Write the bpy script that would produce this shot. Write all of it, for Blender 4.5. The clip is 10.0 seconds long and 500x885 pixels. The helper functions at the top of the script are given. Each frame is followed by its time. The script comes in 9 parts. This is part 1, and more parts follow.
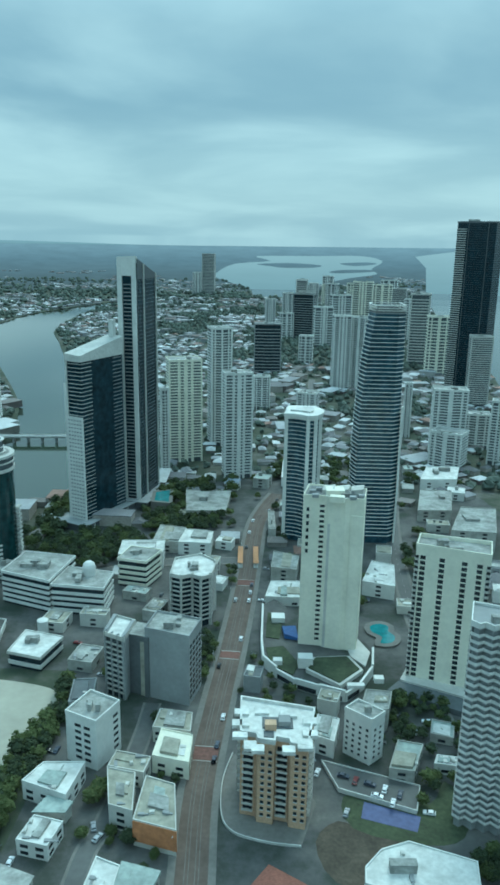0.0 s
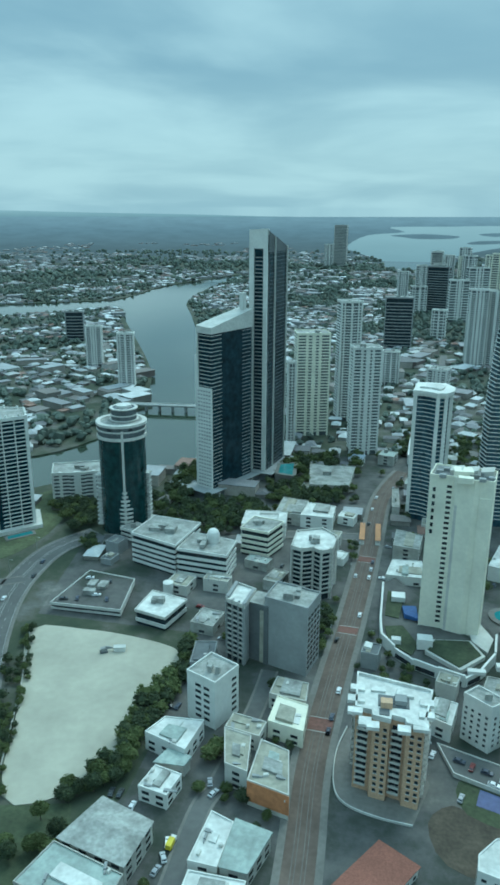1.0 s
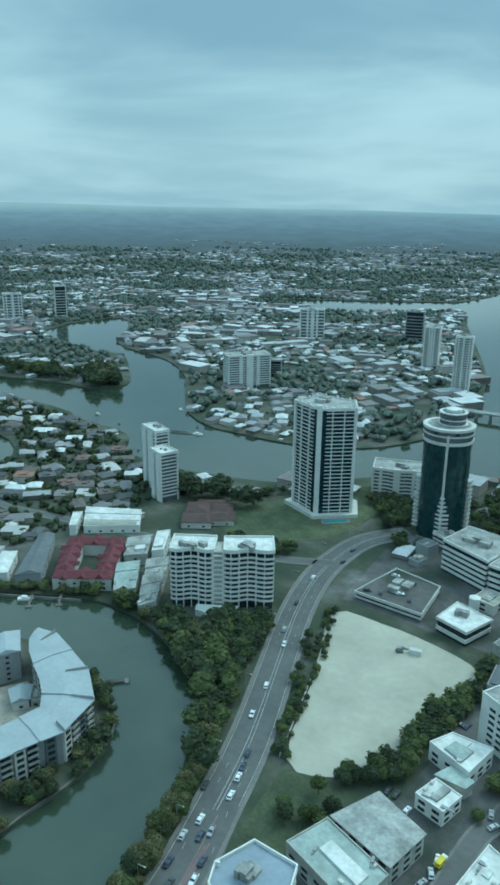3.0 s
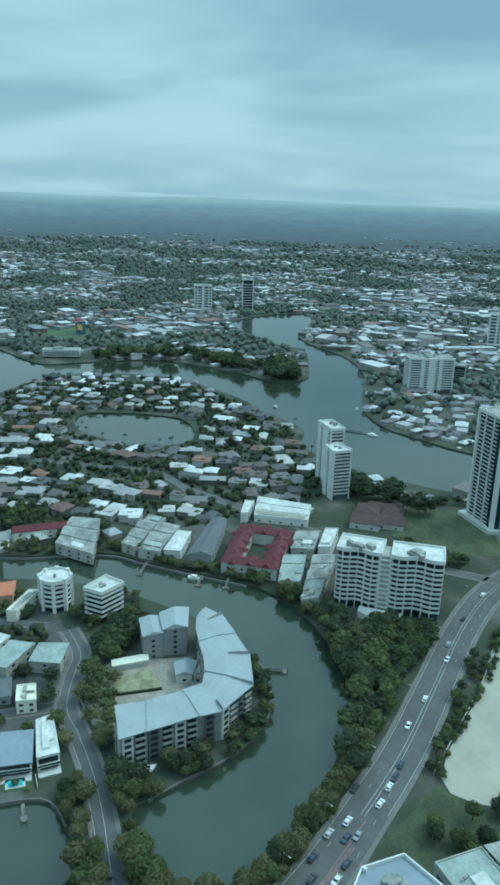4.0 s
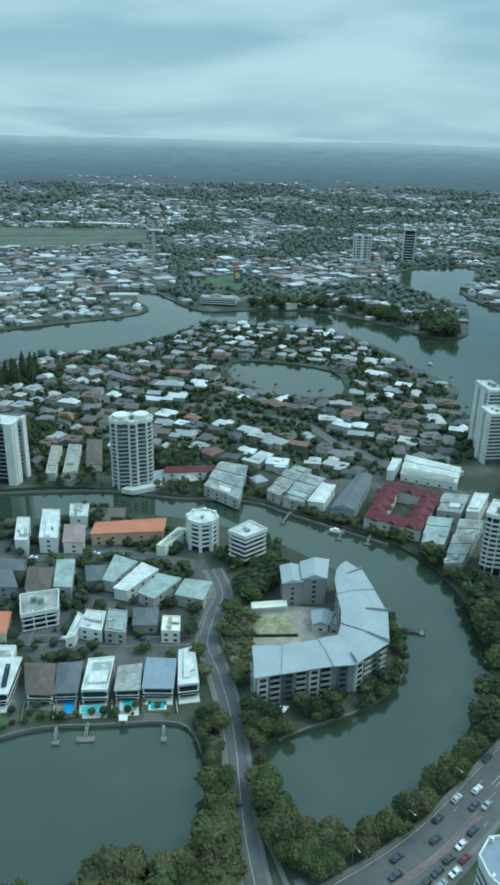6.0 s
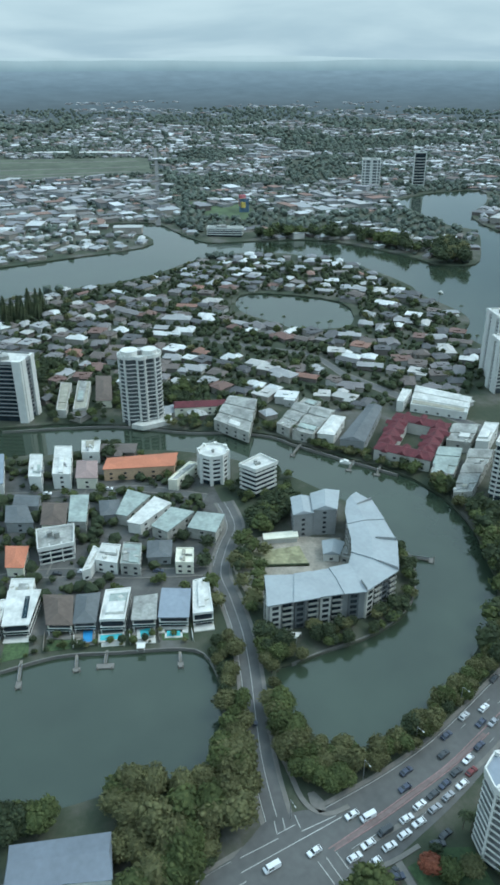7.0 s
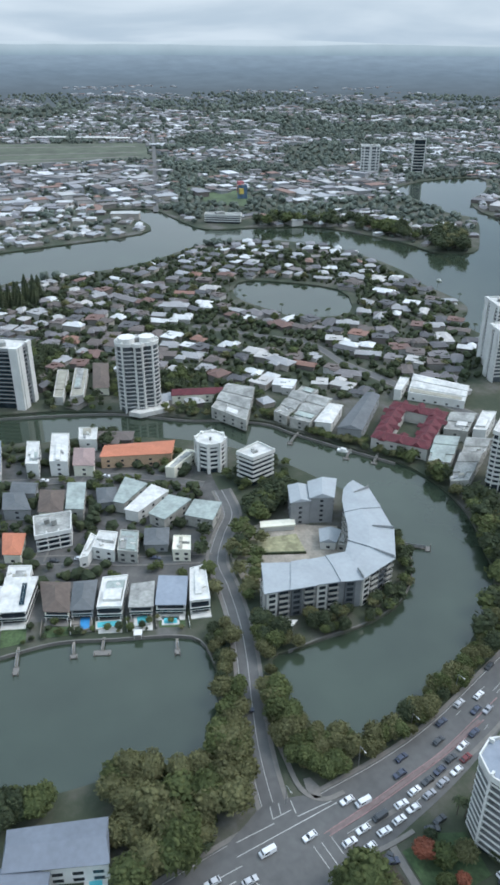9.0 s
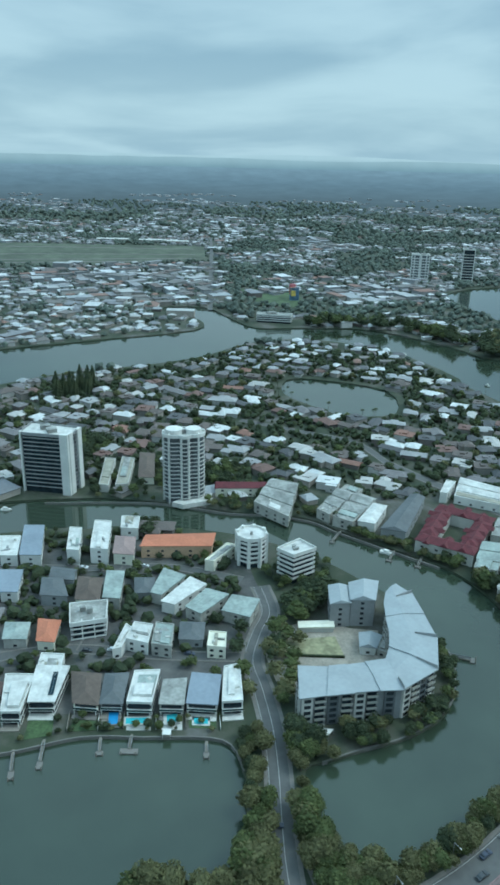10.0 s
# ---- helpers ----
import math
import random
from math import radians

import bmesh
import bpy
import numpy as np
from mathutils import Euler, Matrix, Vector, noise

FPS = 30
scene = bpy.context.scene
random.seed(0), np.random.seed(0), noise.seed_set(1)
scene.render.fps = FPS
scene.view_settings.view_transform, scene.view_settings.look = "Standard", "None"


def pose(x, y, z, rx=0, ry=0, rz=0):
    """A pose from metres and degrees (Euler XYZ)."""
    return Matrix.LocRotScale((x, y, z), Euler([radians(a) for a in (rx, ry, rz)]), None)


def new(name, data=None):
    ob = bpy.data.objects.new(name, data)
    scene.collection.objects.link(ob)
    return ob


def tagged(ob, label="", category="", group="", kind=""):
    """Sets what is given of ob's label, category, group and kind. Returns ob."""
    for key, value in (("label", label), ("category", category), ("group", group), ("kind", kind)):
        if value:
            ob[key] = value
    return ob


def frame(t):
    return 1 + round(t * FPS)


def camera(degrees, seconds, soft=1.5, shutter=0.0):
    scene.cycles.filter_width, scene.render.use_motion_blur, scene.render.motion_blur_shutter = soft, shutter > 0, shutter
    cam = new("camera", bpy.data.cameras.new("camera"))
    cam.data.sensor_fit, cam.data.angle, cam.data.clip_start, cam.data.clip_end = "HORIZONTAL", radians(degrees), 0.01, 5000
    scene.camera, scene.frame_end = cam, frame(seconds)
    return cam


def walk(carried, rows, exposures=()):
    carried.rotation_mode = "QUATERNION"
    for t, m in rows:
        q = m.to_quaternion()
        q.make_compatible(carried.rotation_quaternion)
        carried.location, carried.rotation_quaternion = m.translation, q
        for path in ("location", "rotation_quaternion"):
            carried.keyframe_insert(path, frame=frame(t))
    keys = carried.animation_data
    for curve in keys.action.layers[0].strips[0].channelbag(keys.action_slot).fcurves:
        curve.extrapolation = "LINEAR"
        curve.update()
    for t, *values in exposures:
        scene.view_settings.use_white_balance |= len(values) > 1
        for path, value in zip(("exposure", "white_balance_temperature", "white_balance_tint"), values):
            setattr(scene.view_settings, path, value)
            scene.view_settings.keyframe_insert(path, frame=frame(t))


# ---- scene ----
# Camera: a slow pan along the windows of an observation deck, about 230 m over the streets
cam = camera(37.30, 10.0, soft=3.0)
# seconds, x, y, z, yaw, pitch, roll
ROWS = [
    (0.0, -0.00, 0.00, 230.00, -0.00, -15.39, -0.98),
    (0.5, -0.22, -0.43, 230.31, 4.81, -16.80, -0.67),
    (1.0, -0.49, -0.55, 230.55, 9.83, -17.55, -0.31),
    (1.5, -0.83, -0.72, 230.67, 15.07, -17.72, -0.09),
    (2.0, -1.17, -0.80, 230.44, 20.07, -17.48, -0.14),
    (2.5, -1.51, -1.03, 230.11, 26.07, -17.28, -0.51),
    (3.0, -2.46, -2.17, 229.99, 35.61, -17.74, -0.74),
    (4.5, -6.99, -6.29, 230.38, 53.95, -18.54, -1.88),
    (5.0, -7.18, -6.34, 230.47, 57.48, -19.17, -1.63),
    (5.5, -7.17, -6.48, 230.60, 60.14, -20.24, -1.37),
    (7.0, -6.23, -6.81, 230.75, 61.70, -27.32, 0.12),
    (7.5, -6.14, -7.00, 230.89, 60.94, -30.13, 0.30),
    (8.0, -5.91, -7.15, 231.02, 60.52, -31.59, 0.33),
    (8.5, -5.83, -7.29, 230.91, 60.72, -30.90, 0.14),
    (9.0, -6.43, -6.74, 230.80, 61.61, -28.27, -0.16),
    (9.5, -6.68, -6.56, 230.61, 63.28, -24.51, -0.57),
    (10.0, -7.17, -6.44, 230.66, 65.75, -21.00, -1.18),
]
# The pane in front of the camera tints the picture cyan at first, less so later
EXPO = [(0.0, 0.12, 5300, -20), (2.5, 0.08, 5300, -18), (4.5, 0.1, 5350, -16), (5.7, 0.12, 5400, -14), (7.0, 0.24, 5880, -1), (7.5, 0.32, 6100, 10), (8.5, 0.4, 6280, 14), (9.0, 0.37, 6240, 14), (10.0, 0.12, 5500, -8)]
walk(cam, [(t, pose(x, y, z, 90 + pitch, roll, yaw)) for t, x, y, z, yaw, pitch, roll in ROWS], EXPO)

# ---- world and sun: overcast day ----
SUN_EL, SUN_ROT = radians(52), radians(20)
world = bpy.data.worlds.new("overcast")
scene.world = world
world.use_nodes = True
wn, wl = world.node_tree.nodes, world.node_tree.links
wn.clear()


def wnode(node_type, **kw):
    n = wn.new(node_type)
    for k, v in kw.items():
        if k == "op":
            n.operation = v
        elif k == "kind":
            n.sky_type = v
    return n


w_out = wnode("ShaderNodeOutputWorld")
w_bg = wnode("ShaderNodeBackground")
w_sky = wnode("ShaderNodeTexSky", kind="NISHITA")
w_sky.sun_disc, w_sky.sun_elevation, w_sky.sun_rotation = False, SUN_EL, SUN_ROT
w_sky.dust_density, w_sky.air_density = 3.0, 1.0
w_dim = wnode("ShaderNodeVectorMath", op="SCALE")
w_dim.inputs["Scale"].default_value = 0.07
wl.new(w_sky.outputs[0], w_dim.inputs[0])
w_co = wnode("ShaderNodeTexCoord")
w_sep = wnode("ShaderNodeSeparateXYZ")
wl.new(w_co.outputs["Generated"], w_sep.inputs[0])
w_up = wnode("ShaderNodeMath", op="MAXIMUM")
wl.new(w_sep.outputs["Z"], w_up.inputs[0])
w_up.inputs[1].default_value = 0.0
w_lift = wnode("ShaderNodeMath", op="ADD")
wl.new(w_up.outputs[0], w_lift.inputs[0])
w_lift.inputs[1].default_value = 0.14
w_inv = wnode("ShaderNodeMath", op="DIVIDE")
w_inv.inputs[0].default_value = 1.0
wl.new(w_lift.outputs[0], w_inv.inputs[1])
w_flat = wnode("ShaderNodeVectorMath", op="SCALE")
wl.new(w_co.outputs["Generated"], w_flat.inputs[0])
wl.new(w_inv.outputs[0], w_flat.inputs["Scale"])
w_squash = wnode("ShaderNodeVectorMath", op="MULTIPLY")
wl.new(w_flat.outputs[0], w_squash.inputs[0])
w_squash.inputs[1].default_value = (1.0, 1.0, 0.35)
w_noise = wnode("ShaderNodeTexNoise")
w_noise.inputs["Scale"].default_value, w_noise.inputs["Detail"].default_value = 0.68, 6.0
w_noise.inputs["Roughness"].default_value, w_noise.inputs["Distortion"].default_value = 0.48, 0.3
wl.new(w_squash.outputs[0], w_noise.inputs["Vector"])
w_ramp = wnode("ShaderNodeValToRGB")
w_ramp.color_ramp.interpolation = "EASE"
w_ramp.color_ramp.elements[0].position, w_ramp.color_ramp.elements[0].color = 0.36, (0.295, 0.405, 0.50, 1)
w_ramp.color_ramp.elements[1].position, w_ramp.color_ramp.elements[1].color = 0.68, (0.56, 0.66, 0.72, 1)
wl.new(w_noise.outputs[0], w_ramp.inputs[0])
# a brighter band low over the horizon
w_low = wnode("ShaderNodeValToRGB")
w_low.color_ramp.elements[0].position, w_low.color_ramp.elements[0].color = 0.0, (0.35, 0.35, 0.35, 1)
w_low.color_ramp.elements[1].position, w_low.color_ramp.elements[1].color = 0.16, (0.0, 0.0, 0.0, 1)
mid = w_low.color_ramp.elements.new(0.055)
mid.color = (0.48, 0.48, 0.48, 1)
wl.new(w_up.outputs[0], w_low.inputs[0])
w_mix1 = wnode("ShaderNodeMixRGB")
wl.new(w_low.outputs[0], w_mix1.inputs[0])
wl.new(w_ramp.outputs[0], w_mix1.inputs[1])
w_mix1.inputs[2].default_value = (0.60, 0.70, 0.74, 1)
w_mix = wnode("ShaderNodeMixRGB")
w_mix.inputs[0].default_value = 0.88
wl.new(w_dim.outputs[0], w_mix.inputs[1])
wl.new(w_mix1.outputs[0], w_mix.inputs[2])
wl.new(w_mix.outputs[0], w_bg.inputs["Color"])
# an overcast sky is brighter towards the zenith
w_zen = wnode("ShaderNodeMapRange")
wl.new(w_up.outputs[0], w_zen.inputs["Value"])
for k, v in (("From Min", 0.24), ("From Max", 1.0), ("To Min", 1.0), ("To Max", 2.7)):
    w_zen.inputs[k].default_value = v
wl.new(w_zen.outputs[0], w_bg.inputs["Strength"])
wl.new(w_bg.outputs[0], w_out.inputs[0])

sun = new("sun", bpy.data.lights.new("sun", "SUN"))
sun.data.energy, sun.data.angle, sun.data.color = 1.5, radians(30), (1.0, 0.96, 0.9)
sun.matrix_world = Matrix.Rotation(-SUN_ROT, 4, "Z") @ Matrix.Rotation(-(math.pi / 2 - SUN_EL), 4, "X")


# ---- materials ----
def mat(name, color, rough=0.8, metal=0.0, vary=0.12, grain=2.0, stain=0.15, stain_size=12.0, bump=0.0, per="object", palette=None, spec=0.5):
    """A procedural surface: base colour, two scales of variation, and a shift from piece to piece."""
    m = bpy.data.materials.new(name)
    m.use_nodes = True
    nt = m.node_tree
    b = nt.nodes["Principled BSDF"]
    b.inputs["Roughness"].default_value, b.inputs["Metallic"].default_value = rough, metal
    b.inputs["Specular IOR Level"].default_value = spec
    geo = nt.nodes.new("ShaderNodeNewGeometry")
    if per == "island":
        rnd = geo.outputs["Random Per Island"]
    else:
        rnd = nt.nodes.new("ShaderNodeObjectInfo").outputs["Random"]
    if palette:
        ramp = nt.nodes.new("ShaderNodeValToRGB")
        ramp.color_ramp.interpolation = "CONSTANT"
        el = ramp.color_ramp.elements
        el[0].color = (*palette[0][1], 1)
        el[0].position = 0.0
        el[1].position, el[1].color = palette[1][0], (*palette[1][1], 1)
        for pos, col in palette[2:]:
            el.new(pos).color = (*col, 1)
        nt.links.new(rnd, ramp.inputs[0])
        col = ramp.outputs[0]
    else:
        rgb = nt.nodes.new("ShaderNodeRGB")
        rgb.outputs[0].default_value = (*color, 1)
        col = rgb.outputs[0]
    fine = nt.nodes.new("ShaderNodeTexNoise")
    fine.inputs["Scale"].default_value, fine.inputs["Detail"].default_value = 1.0 / grain, 5
    nt.links.new(geo.outputs["Position"], fine.inputs["Vector"])
    big = nt.nodes.new("ShaderNodeTexNoise")
    big.inputs["Scale"].default_value, big.inputs["Detail"].default_value = 1.0 / stain_size, 3
    nt.links.new(geo.outputs["Position"], big.inputs["Vector"])

    def gain(src, lo, hi):
        r = nt.nodes.new("ShaderNodeMapRange")
        r.inputs["From Min"].default_value, r.inputs["From Max"].default_value = 0.3, 0.7
        r.inputs["To Min"].default_value, r.inputs["To Max"].default_value = lo, hi
        nt.links.new(src, r.inputs["Value"])
        return r.outputs[0]

    a = gain(fine.outputs[0], 1 - vary, 1 + vary)
    c = gain(big.outputs[0], 1 - stain, 1 + stain * 0.6)
    mul = nt.nodes.new("ShaderNodeMath")
    mul.operation = "MULTIPLY"
    nt.links.new(a, mul.inputs[0])
    nt.links.new(c, mul.inputs[1])
    sc = nt.nodes.new("ShaderNodeVectorMath")
    sc.operation = "SCALE"
    nt.links.new(col, sc.inputs[0])
    nt.links.new(mul.outputs[0], sc.inputs["Scale"])
    nt.links.new(sc.outputs[0], b.inputs["Base Color"])
    if bump:
        bp = nt.nodes.new("ShaderNodeBump")
        bp.inputs["Strength"].default_value, bp.inputs["Distance"].default_value = min(1.0, bump), 0.3
        nt.links.new(fine.outputs[0], bp.inputs["Height"])
        nt.links.new(bp.outputs[0], b.inputs["Normal"])
    return m


M_CONC = mat("pale_concrete", (0.52, 0.515, 0.48), 0.85, stain=0.12)
M_WHITE = mat("white_render", (0.63, 0.63, 0.595), 0.7, vary=0.05, stain=0.1)
M_CREAM = mat("cream_render", (0.72, 0.70, 0.58), 0.75, vary=0.05, stain=0.1)
M_GREY = mat("grey_render", (0.27, 0.28, 0.28), 0.8, vary=0.06, stain=0.15)
M_DGREY = mat("dark_grey", (0.11, 0.12, 0.125), 0.7)
M_BRICK = mat("brown_brick", (0.50, 0.345, 0.225), 0.9, vary=0.2, grain=0.6, stain=0.15)
M_ORANGE = mat("orange_wall", (0.46, 0.205, 0.09), 0.8, vary=0.1, stain=0.2, stain_size=4)
M_GLASS = mat("dark_glass", (0.022, 0.032, 0.040), 0.15, vary=0.4, grain=4.0, spec=0.35)
M_TEALGLASS = mat("teal_glass", (0.030, 0.062, 0.085), 0.12, vary=0.5, grain=5.0, spec=0.5)
M_BLUEGLASS = mat("blue_glass", (0.014, 0.030, 0.040), 0.14, vary=0.5, grain=5.0, spec=0.2)
M_GREENGLASS = mat("green_glass", (0.016, 0.042, 0.044), 0.12, vary=0.4, grain=5.0, spec=0.4)
# Pale glass; on the further towers its lightness stands in for haze
M_PALEGLASS = mat("pale_hazed_glass", (0.095, 0.11, 0.118), 0.18, vary=0.35, grain=4.0)
M_WINDOW = mat("window_pane", (0.03, 0.036, 0.042), 0.15, vary=0.4, grain=1.5)
M_ROOFC = mat("flat_roof", (0.30, 0.305, 0.285), 0.9, vary=0.2, grain=1.5, stain=0.4, stain_size=7)
M_ROOFW = mat("white_roof", (0.57, 0.57, 0.54), 0.7, vary=0.12, stain=0.25, stain_size=6)
M_ROOFG = mat("pale_green_roof", (0.30, 0.345, 0.32), 0.7, vary=0.12, stain=0.25, stain_size=8)
M_ROOFB = mat("blue_grey_metal_roof", (0.23, 0.265, 0.31), 0.55, vary=0.08, stain=0.12)
M_ROOFO = mat("terracotta_roof", (0.47, 0.175, 0.10), 0.85, vary=0.18, grain=0.8)
M_ROOFR = mat("red_roof", (0.102, 0.018, 0.025), 0.75, vary=0.2, stain=0.25, stain_size=5)
M_ASPHALT = mat("asphalt", (0.092, 0.092, 0.089), 0.7, vary=0.12, grain=3.0, stain=0.2, stain_size=20)
M_TRAM = mat("paved_street", (0.116, 0.088, 0.072), 0.9, vary=0.15, grain=2.5, stain=0.25, stain_size=15)
M_RAIL = mat("tram_rail_slab", (0.135, 0.122, 0.112), 0.8, vary=0.2)
M_LINE = mat("road_paint", (0.38, 0.38, 0.36), 0.8, vary=0.2, grain=1.0)
M_PATH = mat("footpath_concrete", (0.16, 0.152, 0.138), 0.9, vary=0.12)
M_SAND = mat("pale_sand", (0.37, 0.35, 0.285), 0.95, vary=0.05, grain=4.0, stain=0.14, stain_size=24, bump=0.1)
M_GRASS = mat("dry_grass", (0.055, 0.068, 0.035), 0.95, vary=0.25, grain=2.0, stain=0.35, stain_size=14, bump=0.4)
M_POOLGREEN = mat("green_pool_water", (0.05, 0.20, 0.21), 0.08, vary=0.2, grain=3.0)
M_TAN = mat("tan_flat_roof", (0.31, 0.30, 0.245), 0.9, vary=0.12, grain=1.5, stain=0.25, stain_size=5)
M_POOL = mat("pool_water", (0.10, 0.45, 0.50), 0.08, vary=0.1)
M_BLUECLOTH = mat("blue_cover", (0.04, 0.09, 0.25), 0.7)
M_TIMBER = mat("weathered_timber", (0.22, 0.20, 0.17), 0.9, vary=0.2, grain=0.5)
# Far leaves are paler and bluer than near ones: haze in the base colour
M_LEAFHAZE = mat("hazed_far_foliage", (0.075, 0.09, 0.07), 0.9, vary=0.2, grain=8.0, stain=0.3, stain_size=90, per="island", palette=[(0, (0.078, 0.098, 0.080)), (0.4, (0.094, 0.116, 0.094)), (0.75, (0.112, 0.132, 0.104))])
M_TRUNK = mat("bark", (0.10, 0.085, 0.07), 0.95, vary=0.2, grain=0.4)


def leaf_material(name, shades):
    """Leaf masses: three close shades from clump to clump, and light that passes through the leaves."""
    m = mat(name, shades[0], 0.85, vary=0.25, grain=1.1, stain=0.3, stain_size=10, per="island", palette=[(0, shades[0]), (0.34, shades[1]), (0.7, shades[2])])
    nt = m.node_tree
    b, out = nt.nodes["Principled BSDF"], nt.nodes["Material Output"]
    b.inputs["Specular IOR Level"].default_value = 0.2
    thin = nt.nodes.new("ShaderNodeBsdfTranslucent")
    nt.links.new(b.inputs["Base Color"].links[0].from_socket, thin.inputs["Color"])
    mix = nt.nodes.new("ShaderNodeMixShader")
    mix.inputs[0].default_value = 0.42
    nt.links.new(b.outputs[0], mix.inputs[1])
    nt.links.new(thin.outputs[0], mix.inputs[2])
    nt.links.new(mix.outputs[0], out.inputs["Surface"])
    return m


M_LEAF = leaf_material("leaves", [(0.098, 0.122, 0.050), (0.114, 0.138, 0.056), (0.132, 0.155, 0.062)])
M_LEAFD = leaf_material("dark_leaves", [(0.064, 0.083, 0.048), (0.076, 0.095, 0.053), (0.088, 0.107, 0.056)])
M_LEAFY = leaf_material("olive_leaves", [(0.140, 0.142, 0.070), (0.158, 0.160, 0.077), (0.178, 0.178, 0.086)])
M_LEAFO = mat("rust_leaves", (0.20, 0.06, 0.03), 0.8, vary=0.3, per="island")
M_TOWNWALL = mat("town_wall", (0.37, 0.365, 0.33), 0.85, vary=0.08, stain=0.25, stain_size=5)
M_POOLROOF = mat("slate_blue_metal_roof", (0.15, 0.17, 0.20), 0.55, vary=0.08, stain=0.12)
M_STONE = mat("pale_stone_render", (0.50, 0.49, 0.45), 0.8, vary=0.06, stain=0.15)
M_EARTH = mat("bare_earth", (0.075, 0.062, 0.046), 0.95, vary=0.2, grain=1.5, stain=0.4, stain_size=10, bump=0.3)
M_MEDIAN = mat("pink_median", (0.17, 0.13, 0.125), 0.9)
WALLS = [(0, (0.46, 0.45, 0.43)), (0.3, (0.30, 0.28, 0.25)), (0.5, (0.20, 0.19, 0.17)), (0.7, (0.36, 0.33, 0.29)), (0.85, (0.15, 0.13, 0.12))]
ROOFS = [(0, (0.56, 0.57, 0.56)), (0.13, (0.30, 0.30, 0.30)), (0.26, (0.17, 0.16, 0.16)), (0.44, (0.12, 0.10, 0.09)), (0.64, (0.085, 0.085, 0.088)), (0.82, (0.42, 0.41, 0.39)), (0.90, (0.15, 0.09, 0.075)), (0.97, (0.22, 0.12, 0.09))]
M_HWALL = mat("house_wall", (0.5, 0.5, 0.5), 0.85, palette=WALLS)
M_HROOF = mat("house_roof", (0.5, 0.5, 0.5), 0.75, vary=0.12, grain=1.0, palette=ROOFS)
# Far roofs keep a narrower range of tones, standing in for haze
ROOFS_FAR = [(0, (0.50, 0.51, 0.51)), (0.20, (0.32, 0.33, 0.34)), (0.40, (0.21, 0.21, 0.22)), (0.58, (0.16, 0.145, 0.135)), (0.72, (0.12, 0.12, 0.125)), (0.89, (0.40, 0.40, 0.39)), (0.96, (0.22, 0.135, 0.105))]
M_HWALL_S = mat("far_house_wall", (0.5, 0.5, 0.5), 0.85, palette=WALLS, per="island")
M_HROOF_S = mat("far_house_roof", (0.5, 0.5, 0.5), 0.75, palette=ROOFS_FAR, per="island")
PAINT = [(0, (0.68, 0.69, 0.70)), (0.4, (0.30, 0.31, 0.33)), (0.55, (0.05, 0.055, 0.06)), (0.75, (0.05, 0.06, 0.09)), (0.91, (0.15, 0.03, 0.03)), (0.93, (0.45, 0.46, 0.47))]
M_CAR = mat("car_paint", (0.5, 0.5, 0.5), 0.3, vary=0.03, stain=0.03, palette=PAINT)
M_TYRE = mat("tyre_rubber", (0.02, 0.02, 0.02), 0.9)
M_STEEL = mat("galvanised_steel", (0.35, 0.36, 0.37), 0.45, metal=0.7)


def ground_material(name="town_ground", stops=((0.36, (0.026, 0.038, 0.022)), (0.72, (0.18, 0.17, 0.15)), (0.48, (0.044, 0.054, 0.032)), (0.57, (0.078, 0.078, 0.060)), (0.64, (0.11, 0.108, 0.10)))):
    """Town ground seen from far above: yards, scrub, paving, at several scales."""
    m = mat(name, (0.1, 0.1, 0.1), 0.95)
    nt = m.node_tree
    b = nt.nodes["Principled BSDF"]
    geo = nt.nodes.new("ShaderNodeNewGeometry")
    n1 = nt.nodes.new("ShaderNodeTexNoise")
    n1.inputs["Scale"].default_value, n1.inputs["Detail"].default_value, n1.inputs["Roughness"].default_value = 0.022, 8, 0.68
    nt.links.new(geo.outputs["Position"], n1.inputs["Vector"])
    ramp = nt.nodes.new("ShaderNodeValToRGB")
    el = ramp.color_ramp.elements
    el[0].position, el[0].color = stops[0][0], (*stops[0][1], 1)
    el[1].position, el[1].color = stops[1][0], (*stops[1][1], 1)
    for pos, col in stops[2:]:
        el.new(pos).color = (*col, 1)
    nt.links.new(n1.outputs[0], ramp.inputs[0])
    nt.links.new(ramp.outputs[0], b.inputs["Base Color"])
    return m


M_GROUND = ground_material()
M_LOT = ground_material("town_paving", ((0.36, (0.028, 0.038, 0.026)), (0.72, (0.22, 0.21, 0.19)), (0.44, (0.048, 0.052, 0.044)), (0.51, (0.080, 0.079, 0.076)), (0.62, (0.125, 0.12, 0.112))))


def water_material():
    m = mat("river_water", (0.034, 0.048, 0.032), 0.08, vary=0.1, grain=30, stain=0.2, stain_size=70, spec=0.5)
    nt = m.node_tree
    b = nt.nodes["Principled BSDF"]
    b.inputs["IOR"].default_value = 1.52
    b.inputs["Coat Weight"].default_value, b.inputs["Coat Roughness"].default_value = 0.25, 0.08
    geo = nt.nodes.new("ShaderNodeNewGeometry")
    n = nt.nodes.new("ShaderNodeTexNoise")
    n.inputs["Scale"].default_value, n.inputs["Detail"].default_value = 0.35, 4
    nt.links.new(geo.outputs["Position"], n.inputs["Vector"])
    bp = nt.nodes.new("ShaderNodeBump")
    bp.inputs["Strength"].default_value, bp.inputs["Distance"].default_value = 0.035, 0.4
    nt.links.new(n.outputs[0], bp.inputs["Height"])
    nt.links.new(bp.outputs[0], b.inputs["Normal"])
    return m


M_WATER = water_material()


